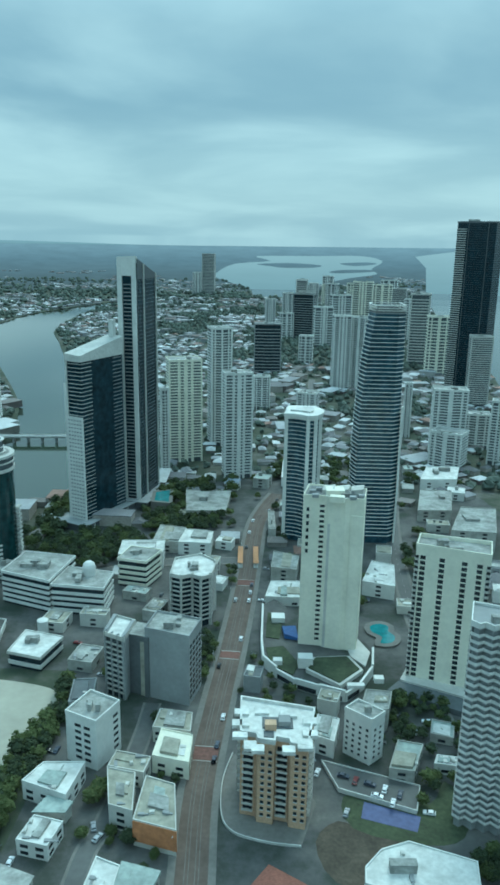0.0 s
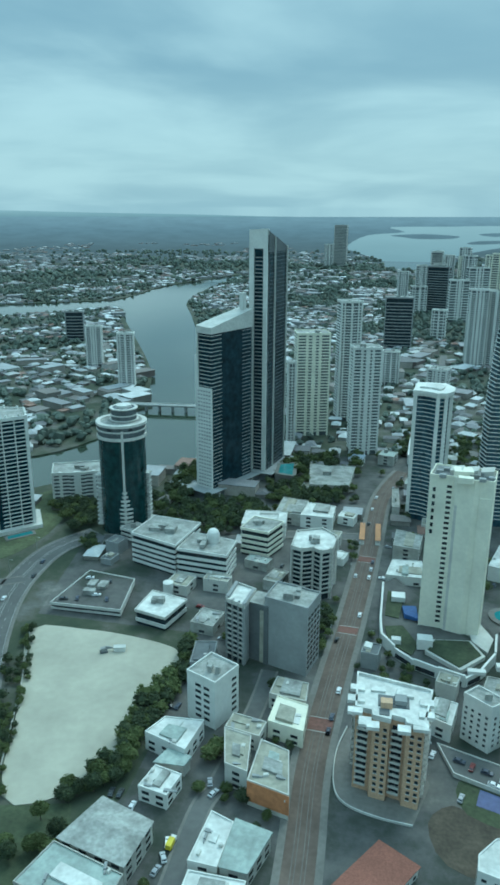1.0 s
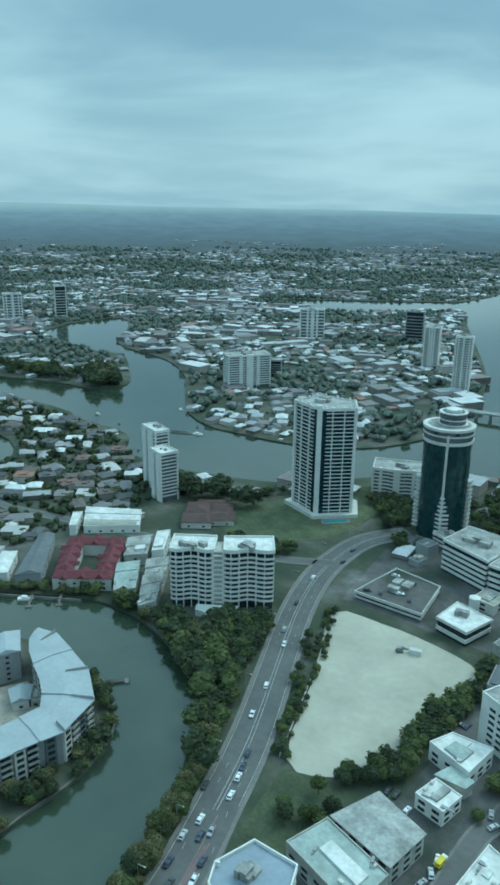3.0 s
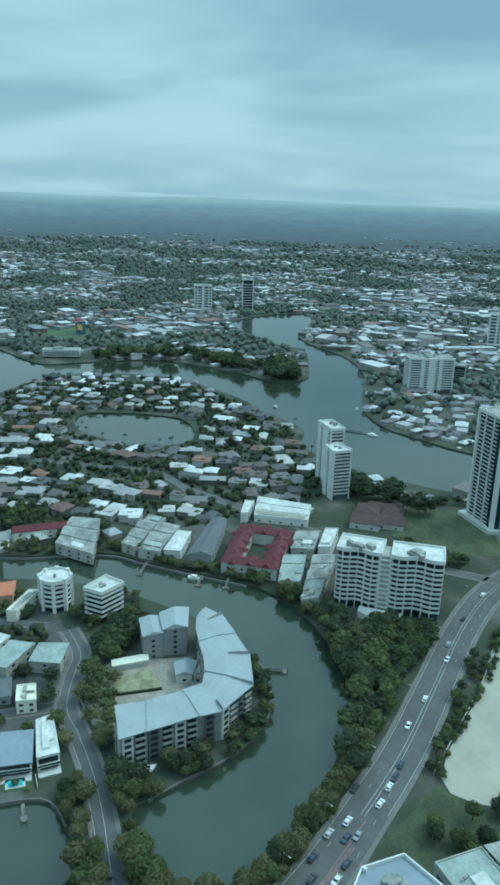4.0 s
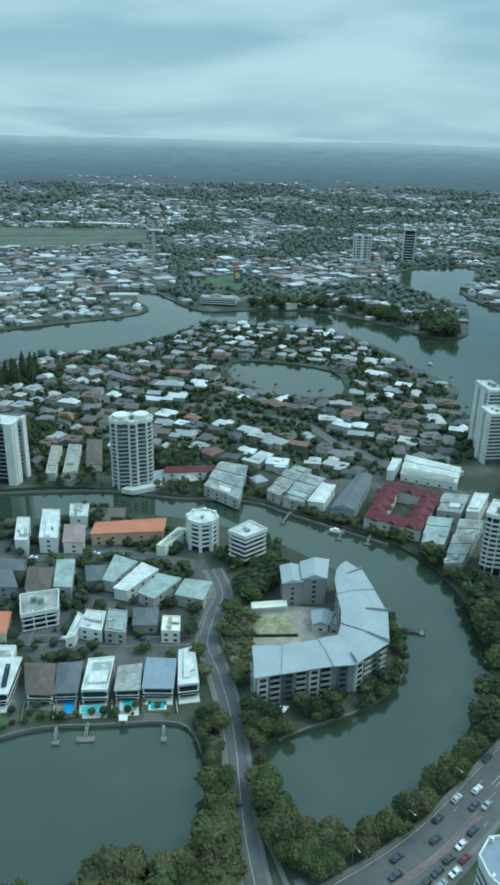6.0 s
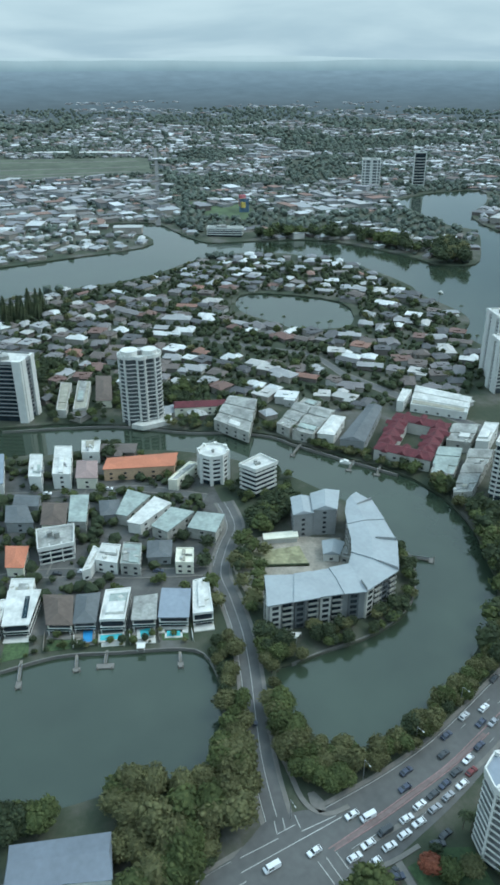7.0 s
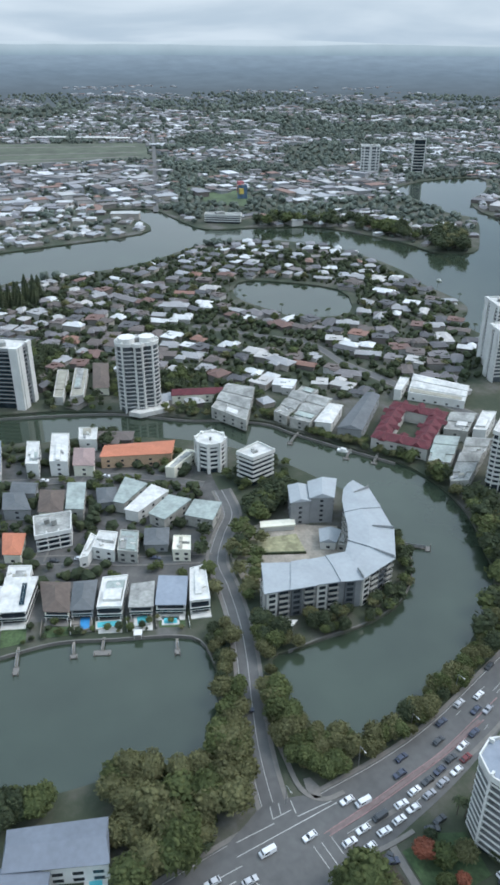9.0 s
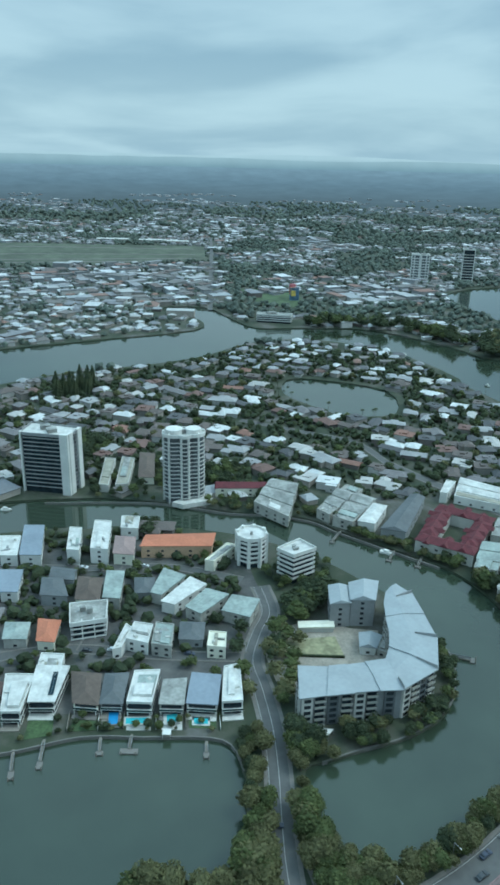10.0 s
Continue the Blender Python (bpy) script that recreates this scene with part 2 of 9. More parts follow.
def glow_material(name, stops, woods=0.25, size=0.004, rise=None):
    """Distance beyond the town as backdrop: haze painted as emission over woods and fields, paler the further off."""
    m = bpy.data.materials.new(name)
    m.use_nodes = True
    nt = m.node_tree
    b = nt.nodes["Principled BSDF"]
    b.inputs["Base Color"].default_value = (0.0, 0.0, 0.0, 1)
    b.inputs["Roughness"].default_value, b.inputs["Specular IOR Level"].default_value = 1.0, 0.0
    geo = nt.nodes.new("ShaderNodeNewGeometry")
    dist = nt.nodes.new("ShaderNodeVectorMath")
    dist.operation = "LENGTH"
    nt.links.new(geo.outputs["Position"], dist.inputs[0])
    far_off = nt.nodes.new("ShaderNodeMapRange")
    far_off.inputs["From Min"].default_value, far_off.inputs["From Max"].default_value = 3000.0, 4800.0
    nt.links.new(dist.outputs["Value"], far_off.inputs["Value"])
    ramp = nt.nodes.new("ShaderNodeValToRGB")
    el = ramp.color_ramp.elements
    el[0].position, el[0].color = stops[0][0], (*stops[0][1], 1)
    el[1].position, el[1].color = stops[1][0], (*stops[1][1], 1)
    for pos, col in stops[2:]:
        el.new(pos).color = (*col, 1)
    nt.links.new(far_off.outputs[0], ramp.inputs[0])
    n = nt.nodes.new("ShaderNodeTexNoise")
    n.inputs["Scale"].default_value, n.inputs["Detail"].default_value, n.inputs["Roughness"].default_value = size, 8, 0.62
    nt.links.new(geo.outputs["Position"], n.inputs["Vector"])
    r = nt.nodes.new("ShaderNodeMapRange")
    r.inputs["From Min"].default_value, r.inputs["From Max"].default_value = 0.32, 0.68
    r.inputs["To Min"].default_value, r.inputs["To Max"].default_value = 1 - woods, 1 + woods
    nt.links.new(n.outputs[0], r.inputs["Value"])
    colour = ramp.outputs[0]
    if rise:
        # painted haze: emission pales towards sky colour near the tops of the ranges
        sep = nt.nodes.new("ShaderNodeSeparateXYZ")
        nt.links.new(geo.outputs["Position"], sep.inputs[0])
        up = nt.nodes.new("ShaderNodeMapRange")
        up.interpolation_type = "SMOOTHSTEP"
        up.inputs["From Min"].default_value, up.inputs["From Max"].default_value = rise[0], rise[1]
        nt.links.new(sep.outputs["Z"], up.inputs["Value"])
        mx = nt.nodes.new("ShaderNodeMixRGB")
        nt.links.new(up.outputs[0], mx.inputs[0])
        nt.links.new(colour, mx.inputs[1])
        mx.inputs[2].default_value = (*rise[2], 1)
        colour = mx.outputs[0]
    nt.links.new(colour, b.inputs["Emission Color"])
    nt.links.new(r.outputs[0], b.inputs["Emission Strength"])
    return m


# Haze put into the glow colours, bluer and paler with distance
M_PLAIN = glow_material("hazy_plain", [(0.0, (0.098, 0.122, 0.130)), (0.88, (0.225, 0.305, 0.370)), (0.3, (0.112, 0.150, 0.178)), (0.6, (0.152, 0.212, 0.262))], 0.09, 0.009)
# Far sea glows: sky reflection and haze painted as emission
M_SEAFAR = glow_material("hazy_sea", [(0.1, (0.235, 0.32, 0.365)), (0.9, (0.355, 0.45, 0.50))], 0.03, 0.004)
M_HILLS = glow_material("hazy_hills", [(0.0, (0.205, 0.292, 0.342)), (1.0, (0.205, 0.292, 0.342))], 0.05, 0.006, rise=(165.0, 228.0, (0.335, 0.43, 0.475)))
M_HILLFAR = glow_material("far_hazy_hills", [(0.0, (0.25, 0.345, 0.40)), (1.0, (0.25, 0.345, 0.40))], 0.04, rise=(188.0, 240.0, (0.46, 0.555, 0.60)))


# ---- mesh helpers ----
def mesh_of(name, bm, material):
    me = bpy.data.meshes.new(name)
    bmesh.ops.recalc_face_normals(bm, faces=bm.faces)
    bm.to_mesh(me)
    bm.free()
    me.materials.append(material)
    return me


def part(name, bm, material, parent, label=""):
    """Links a bmesh as one mesh object under a thing or a part."""
    ob = new(name, mesh_of(name, bm, material) if isinstance(bm, bmesh.types.BMesh) else bm)
    ob.parent = parent
    if label:
        ob["label"] = label
    return ob


def put(name, me, parent, x=0, y=0, z=0, rz=0, sx=1, sy=1, sz=1):
    """One more object on mesh data that is already there."""
    ob = new(name, me)
    ob.parent = parent
    ob.matrix_basis = pose(x, y, z, 0, 0, rz) @ Matrix.Diagonal((sx, sy, sz, 1))
    return ob


def thing(name, x, y, rz, label, category, group="", z=0.0):
    ob = new(name)
    ob.empty_display_size = 2.0
    ob.matrix_basis = pose(x, y, z, 0, 0, rz)
    return tagged(ob, label, category, group)


def box(bm, x0, y0, z0, x1, y1, z1):
    v = [bm.verts.new(p) for p in ((x0, y0, z0), (x1, y0, z0), (x1, y1, z0), (x0, y1, z0), (x0, y0, z1), (x1, y0, z1), (x1, y1, z1), (x0, y1, z1))]
    for f in ((0, 3, 2, 1), (4, 5, 6, 7), (0, 1, 5, 4), (1, 2, 6, 5), (2, 3, 7, 6), (3, 0, 4, 7)):
        bm.faces.new([v[i] for i in f])
    return bm


def prism(bm, pts, z0, z1, top_pts=None):
    """Upright prism over a plan outline; z1 may be a list, one height a corner."""
    tp = top_pts or pts
    zs = z1 if isinstance(z1, (list, tuple)) else [z1] * len(pts)
    lo = [bm.verts.new((x, y, z0)) for x, y in pts]
    hi = [bm.verts.new((x, y, z)) for (x, y), z in zip(tp, zs)]
    n = len(pts)
    for i in range(n):
        bm.faces.new((lo[i], lo[(i + 1) % n], hi[(i + 1) % n], hi[i]))
    bm.faces.new(hi)
    bm.faces.new(lo[::-1])
    return bm


def ring(outer, inner, z0, z1):
    """A closed upright rim between two outlines of the same corner count."""
    bm = bmesh.new()
    n = len(outer)
    q = [[bm.verts.new((x, y, z)) for x, y in side] for side, z in ((outer, z0), (inner, z0), (inner, z1), (outer, z1))]
    for i in range(n):
        for k in range(4):
            bm.faces.new((q[k][i], q[k][(i + 1) % n], q[(k + 1) % 4][(i + 1) % n], q[(k + 1) % 4][i]))
    return bm


def B():
    return bmesh.new()


def rect(w, d, cx=0.0, cy=0.0):
    return [(cx - w / 2, cy - d / 2), (cx + w / 2, cy - d / 2), (cx + w / 2, cy + d / 2), (cx - w / 2, cy + d / 2)]


def ngon(n, rx, ry=None, turn=0.0, cx=0.0, cy=0.0):
    ry = ry or rx
    return [(cx + rx * math.cos(turn + 2 * math.pi * i / n), cy + ry * math.sin(turn + 2 * math.pi * i / n)) for i in range(n)]


def smooth_line(pts, closed, steps=4):
    """A rounded line (Catmull-Rom) through control points of a plan."""
    out, n = [], len(pts)
    for i in range(n if closed else n - 1):
        p = [Vector(pts[(i + k) % n] if closed else pts[max(0, min(n - 1, i + k))]) for k in (-1, 0, 1, 2)]
        for s in range(steps):
            u = s / steps
            q = 0.5 * ((2 * p[1]) + (p[2] - p[0]) * u + (2 * p[0] - 5 * p[1] + 4 * p[2] - p[3]) * u * u + (3 * p[1] - p[0] - 3 * p[2] + p[3]) * u ** 3)
            out.append((q.x, q.y))
    if not closed:
        out.append(tuple(pts[-1]))
    return out


def inside(p, poly):
    x, y = p
    hit = False
    j = len(poly) - 1
    for i in range(len(poly)):
        xi, yi = poly[i]
        xj, yj = poly[j]
        if (yi > y) != (yj > y) and x < (xj - xi) * (y - yi) / (yj - yi) + xi:
            hit = not hit
        j = i
    return hit


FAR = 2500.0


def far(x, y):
    """Land beyond FAR is drawn in along sight lines from an eye at 230 m, towards a rim at 4.8 km, as a rising
    backdrop.
    """
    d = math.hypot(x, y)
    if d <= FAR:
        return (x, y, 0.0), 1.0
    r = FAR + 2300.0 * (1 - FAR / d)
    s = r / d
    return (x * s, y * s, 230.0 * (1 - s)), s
# ---- ground and water ----
LAKE = smooth_line([(-285, -90), (-272, -30), (-264, 5), (-261, 34), (-251, 58), (-236, 89), (-216, 90), (-203, 86), (-186, 75), (-175, 66), (-176, 52), (-184, 36), (-187, 18), (-192, -5), (-208, -90)], True)
CANAL = smooth_line([(-208, 114), (-189, 108), (-166, 111), (-154, 124), (-155, 145), (-163, 164), (-174, 192), (-193, 224), (-208, 241), (-221, 248), (-243, 261), (-265, 269), (-289, 272), (-317, 268), (-351, 250), (-381, 234), (-401, 226), (-420, 205), (-434, 179), (-468, 137), (-502, 66), (-540, -120),
                     (-490, -120), (-458, 50), (-448, 75), (-441, 108), (-420, 145), (-400, 170), (-378, 188), (-350, 204), (-320, 214), (-290, 222), (-258, 219), (-240, 214), (-222, 200), (-211.5, 186), (-207.5, 172), (-206.5, 156), (-208, 140), (-208, 126)], True, 3)
RIVER_WEST = smooth_line([(-740, -220), (-800, 40), (-830, 140), (-832, 235), (-846, 309), (-893, 400), (-890, 472), (-845, 523), (-783, 552), (-700, 557), (-634, 554), (-600, 600), (-640, 740), (-716, 816), (-791, 858), (-880, 880), (-960, 930), (-1030, 1030), (-1141, 1123), (-1160, 990), (-1110, 890), (-1029, 863), (-909, 831),
                          (-850, 836), (-755, 754), (-698, 690), (-719, 646), (-783, 642), (-907, 599), (-953, 506), (-975, 445), (-1040, 436), (-1147, 430), (-1166, 354), (-1060, 386), (-990, 352), (-972, 172), (-920, -220)], True, 3)
RIVER_MID = smooth_line([(-660, 556), (-560, 535), (-526, 520), (-505, 492), (-476, 482), (-427, 481), (-389, 488), (-326, 510), (-281, 560), (-242, 597), (-201, 622), (-168, 652), (-160, 760), (-185, 880), (-270, 890), (-262, 800), (-284, 699), (-320, 638), (-387, 607), (-440, 604), (-495, 607), (-561, 650), (-661, 759), (-700, 700)], True, 3)
RIVER_NORTH = smooth_line([(-165, 780), (-190, 900), (-240, 1100), (-342, 1395), (-425, 1664), (-497, 1928), (-507, 2395), (-455, 2680), (-500, 2720), (-651, 2280), (-671, 1957), (-713, 1855), (-930, 1712), (-1050, 1640), (-1000, 1585), (-883, 1524), (-763, 1581), (-625, 1724), (-560, 1580), (-459, 1350), (-336, 1060), (-290, 900), (-268, 790)], True, 3)
BROADWATER = smooth_line([(-230, 5008), (-155, 4372), (0, 3589), (23, 3167), (155, 3123), (292, 3769), (638, 4791), (914, 5441), (1039, 6468), (1592, 9154), (1717, 11788), (1010, 11238), (102, 10533), (227, 8323), (-130, 7232)], True, 3)
BARS = [smooth_line(b, True, 3) for b in [[(71, 7186), (398, 7684), (669, 7127), (541, 6476), (286, 6358), (184, 6680)], [(593, 5663), (745, 6100), (996, 6200), (933, 5800), (650, 5465)], [(923, 7804), (1290, 8369), (1312, 7846), (986, 7074)]]]
OCEAN = [(2600, 12000), (1596, 6877), (670, 2840), (560, 2085), (467, 1446), (419, 1211), (430, 900), (520, 300), (600, -200), (30000, -200), (30000, 30000), (9000, 30000)]
POND = smooth_line([(-717, 363), (-705, 398), (-643, 446), (-575, 412), (-585, 362), (-622, 346), (-671, 337)], True, 3)
WATERS = [LAKE, CANAL, RIVER_WEST, RIVER_MID, RIVER_NORTH, BROADWATER, OCEAN, POND]


def is_water(x, y):
    return any(inside((x, y), w) for w in WATERS) and not any(inside((x, y), b) for b in BARS)


def build_ground():
    from mathutils import geometry
    verts, edges = [], []
    for w in WATERS + BARS:
        base = len(verts)
        verts += [Vector(p) for p in w]
        edges += [(base + i, base + (i + 1) % len(w)) for i in range(len(w))]
    for ring in (400, 800, 1300, 1900, 2500, 2750, 3000, 3400, 4300, 5500, 7500, 11000, 15000, 20000):
        n = 48 if ring < 2000 else 144
        base = len(verts)
        verts += [Vector((ring * math.cos(2 * math.pi * i / n + ring), ring * math.sin(2 * math.pi * i / n + ring))) for i in range(n)]
        if ring >= 3400:
            edges += [(base + i, base + (i + 1) % n) for i in range(n)]
    v2, _, faces, _, _, _ = geometry.delaunay_2d_cdt(verts, edges, [], 0, 0.01)
    bands = [[] for _ in range(5)]
    for f in faces:
        cx = sum(v2[i].x for i in f) / len(f)
        cy = sum(v2[i].y for i in f) / len(f)
        if not is_water(cx, cy):
            d = math.hypot(cx, cy)
            bands[sum(d > lim for lim in (3390, 4290, 5480, 7480))].append(tuple(f))
    keep = bands[0]
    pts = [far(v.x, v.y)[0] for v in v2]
    bm = B()
    vs = [bm.verts.new(p) for p in pts]
    for f in keep:
        bm.faces.new([vs[i] for i in f])
    loose = [v for v in bm.verts if not v.link_faces]
    bmesh.ops.delete(bm, geom=loose, context="VERTS")
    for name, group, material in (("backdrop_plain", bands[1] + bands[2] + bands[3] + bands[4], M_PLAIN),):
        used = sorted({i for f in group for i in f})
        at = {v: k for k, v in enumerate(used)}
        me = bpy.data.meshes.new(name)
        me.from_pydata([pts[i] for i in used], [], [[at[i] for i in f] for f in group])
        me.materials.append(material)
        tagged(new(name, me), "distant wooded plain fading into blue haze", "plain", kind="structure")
    # banks go down under the water
    rim = [e for e in bm.edges if len(e.link_faces) == 1]
    made = bmesh.ops.extrude_edge_only(bm, edges=rim)
    for v in made["geom"]:
        if isinstance(v, bmesh.types.BMVert):
            v.co.z -= 4.0
    me = bpy.data.meshes.new("ground")
    bm.normal_update()
    bm.to_mesh(me)
    bm.free()
    me.materials.append(M_GROUND)
    return tagged(new("ground", me), "flat town ground of yards, scrub and paving", "ground", kind="structure")


ground = build_ground()


def build_water():
    bm = B()
    rings = (0, 300, 800, 1500, 2500, 2700, 2900, 3200, 3600, 4200, 5000, 6500, 9000, 14000, 20000)
    n = 64
    rows = []
    for r in rings:
        row = []
        for i in range(n):
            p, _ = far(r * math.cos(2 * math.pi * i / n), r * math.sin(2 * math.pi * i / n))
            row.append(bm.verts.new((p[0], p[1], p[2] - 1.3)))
            if r == 0:
                break
        rows.append(row)
    for a, b in zip(rows, rows[1:]):
        for i in range(n):
            j = (i + 1) % n
            if len(a) == 1:
                bm.faces.new((a[0], b[i], b[j]))
            else:
                bm.faces.new((a[i], b[i], b[j], a[j]))
    me = mesh_of("water", bm, M_WATER)
    # outer rings take the glowing sea colour in place of reflections
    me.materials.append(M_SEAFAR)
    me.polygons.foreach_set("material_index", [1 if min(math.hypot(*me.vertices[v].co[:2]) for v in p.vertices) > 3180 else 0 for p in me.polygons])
    return tagged(new("water", me), "grey-green river and canal water under an overcast sky", "water", kind="structure")


build_water()


def build_hills():
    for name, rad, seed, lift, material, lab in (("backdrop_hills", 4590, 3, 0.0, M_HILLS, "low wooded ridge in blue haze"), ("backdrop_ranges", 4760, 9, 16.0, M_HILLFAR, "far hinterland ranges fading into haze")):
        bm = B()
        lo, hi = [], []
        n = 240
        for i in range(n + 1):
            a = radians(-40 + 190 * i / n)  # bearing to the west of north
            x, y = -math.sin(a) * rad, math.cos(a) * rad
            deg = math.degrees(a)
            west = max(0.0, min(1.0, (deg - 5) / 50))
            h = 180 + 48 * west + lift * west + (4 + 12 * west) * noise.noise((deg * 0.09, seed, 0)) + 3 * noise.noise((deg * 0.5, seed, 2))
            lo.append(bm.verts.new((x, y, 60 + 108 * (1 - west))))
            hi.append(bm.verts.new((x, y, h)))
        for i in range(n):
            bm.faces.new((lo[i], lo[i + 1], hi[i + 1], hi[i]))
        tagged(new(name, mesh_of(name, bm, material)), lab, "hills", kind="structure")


build_hills()
# ---- roads, footpaths and open ground ----
def offset_line(pts, d):
    out = []
    for i, p in enumerate(pts):
        a = Vector(pts[max(0, i - 1)])
        b = Vector(pts[min(len(pts) - 1, i + 1)])
        t = (b - a).normalized()
        out.append((p[0] - t.y * d, p[1] + t.x * d))
    return out


def strip(name, pts, w0, w1, z0, z1, material, label="", category="road", parent=None, kind="structure"):
    """A band along a line of the plan from offset w0 to w1, with thickness."""
    a, b = offset_line(pts, w0), offset_line(pts, w1)
    bm = B()
    q = [[bm.verts.new((x, y, z)) for x, y in side] for side, z in ((a, z0), (b, z0), (b, z1), (a, z1))]
    for i in range(len(pts) - 1):
        for k in range(4):
            bm.faces.new((q[k][i], q[k][i + 1], q[(k + 1) % 4][i + 1], q[(k + 1) % 4][i]))
    for i in (0, -1):
        bm.faces.new([q[k][i] for k in range(4)])
    if parent:
        return part(name, bm, material, parent, label)
    return tagged(new(name, mesh_of(name, bm, material)), label, category, kind=kind)


ROAD_COUNT = 0
ROAD_LINES = []  # (line, half width) for keeping houses and trees off


def street(name, pts, width, label, material=None, path=2.2, lanes=(), dashes=(), steps=6):
    global ROAD_COUNT
    line = smooth_line(pts, False, steps)
    h = width / 2
    lift = 0.06 + 0.012 * ROAD_COUNT  # crossing roads lie one over another
    ROAD_COUNT += 1
    ROAD_LINES.append((line, h + path))
    road = strip(name, line, -h, h, -0.5, lift, material or M_ASPHALT, label)
    for s in (-1, 1):
        if path:
            strip("pavement", line, s * h, s * (h + path), -0.5, lift + 0.12 - 0.004 * ROAD_COUNT, M_PATH, "pale concrete footpath with a kerb", "pavement")
    for off in lanes:
        strip("lane_line", line, off - 0.11, off + 0.11, lift, lift + 0.008, M_LINE, parent=road)
    for off in dashes:
        length = 0.0
        for i in range(0, len(line) - 1):
            a, b = Vector(line[i]), Vector(line[i + 1])
            seg = (b - a).length
            t = (b - a) / seg
            n = Vector((-t.y, t.x))
            d = (-length) % 9.0
            while d + 3 < seg:
                p = a + t * d + n * off
                bm = B()
                prism(bm, [tuple(p + n * -0.08), tuple(p + n * -0.08 + t * 3), tuple(p + n * 0.08 + t * 3), tuple(p + n * 0.08)], lift, lift + 0.008)
                part("lane_dash", bm, M_LINE, road)
                d += 9.0
            length += seg
    return road


BOULEVARD = [(-18, 180), (-18, 220), (-18.2, 268), (-12.8, 329), (-6.9, 383), (-0.2, 454), (4.8, 519), (9.6, 577), (18, 618), (30, 656)]
street("road_north", [(62, 745), (72, 860), (88, 1030), (110, 1250)], 8.0, "narrow street between the towers", M_ASPHALT, 1.5)
street("road_boulevard", BOULEVARD, 12.5, "paved main street with tram tracks", M_TRAM, 3.0, lanes=())
for off in (-2.7, -1.3, 1.3, 2.7):
    strip("road_rail", smooth_line(BOULEVARD, False, 6), off - 0.16, off + 0.16, 0.0, 0.075, M_RAIL, "tram rail set into the paved street", "rail")
for y, w in ((292, 9), (372, 7), (462, 8)):
    i = min(range(len(smooth_line(BOULEVARD, False, 6))), key=lambda k: abs(smooth_line(BOULEVARD, False, 6)[k][1] - y))
    ln = smooth_line(BOULEVARD, False, 6)
    a, b = Vector(ln[i - 1]), Vector(ln[i + 1])
    d = (b - a).normalized()
    n = Vector((-d.y, d.x))
    c = Vector(ln[i])
    red = tagged(new("road_crossing", mesh_of("road_crossing", prism(B(), [tuple(c - n * 5.6), tuple(c + n * 5.6), tuple(c + n * 5.6 + d * w), tuple(c - n * 5.6 + d * w)], -0.1, 0.09), mat("red_paving", (0.15, 0.075, 0.06), 0.9, vary=0.2, grain=1.5))), "dull red paved crossing in the street", "crossing", kind="structure")
    for q in (-0.5, w + 0.5):
        part("stop_line", prism(B(), [tuple(c - n * 5.6 + d * (q - 0.2)), tuple(c + n * 5.6 + d * (q - 0.2)), tuple(c + n * 5.6 + d * (q + 0.2)), tuple(c - n * 5.6 + d * (q + 0.2))], 0.0, 0.1), M_LINE, red)
HIGHWAY_W = [(-131, 20), (-134, 60), (-135.5, 95), (-136.8, 125), (-140.8, 152), (-149.4, 184), (-161.8, 225), (-181.5, 275), (-203.5, 330), (-217, 378), (-220, 420), (-215, 450), (-197, 478)]
street("road_highway", HIGHWAY_W, 17.8, "wide grey asphalt highway with lane lines", M_ASPHALT, 1.7, lanes=(-8.3, 8.3), dashes=(-4.4, 4.4))
for off in (-0.8, 0.8):
    strip("road_centre_line", offset_line(smooth_line(HIGHWAY_W, False, 6)[30:], off), -0.11, 0.11, 0.0, 0.11, M_LINE, "white centre line of the highway", "road")
street("road_turning_lanes", [(-112, 62), (-119, 88), (-123, 110), (-128, 135), (-135, 160), (-146, 190)], 9.0, "asphalt turning lanes beside the highway", M_ASPHALT, 0, dashes=(0.0,))
street("road_causeway", [(-139, 78), (-150, 80), (-170, 86), (-190, 94), (-212, 103.5), (-235, 112), (-260, 118.6), (-280, 123), (-299, 136), (-315, 149), (-340, 155)], 8.6, "narrow causeway road over the lake", M_ASPHALT, 1.7, lanes=(-0.2, 3.9))
street("road_side", [(-62, 185), (-62, 197), (-60, 232), (-55, 250), (-48, 300), (-46, 330)], 7.0, "narrow side street between low buildings", M_ASPHALT, 1.2)
street("road_canal", [(-335, -60), (-330, 10), (-322, 45), (-300, 85), (-283, 122)], 6.0, "residential street behind canal houses", M_ASPHALT, 1.0)
street("road_lane", [(-322, 43), (-350, 60), (-387, 88), (-395, 95)], 4.5, "short residential lane", M_ASPHALT, 1.0)
street("road_point", [(-425, 10), (-400, 60), (-380, 113), (-350, 148)], 5.5, "residential street", M_ASPHALT, 1.0)
street("road_beach", [(130, 180), (112, 300), (108, 420), (120, 560), (150, 720), (190, 900), (260, 1200)], 9.0, "beach-side road between towers", M_ASPHALT, 2.0, dashes=(0.0,))
street("road_cross", [(-190, 470), (-150, 478), (-110, 480), (-60, 500), (-5, 505)], 9.0, "cross street", M_ASPHALT, 2.0)
street("road_isle", [(-470, 330), (-400, 345), (-330, 360), (-260, 380), (-218, 400)], 7.0, "road across the isle", M_ASPHALT, 1.5)
street("road_isle", [(-610, 260), (-560, 300), (-520, 330), (-470, 330)], 5.5, "road across the isle", M_ASPHALT, 1.2)
street("road_west", [(-1122, 430), (-1300, 500), (-1500, 580), (-1767, 686), (-2200, 855)], 6.0, "straight road running inland", M_ASPHALT, 1.0)


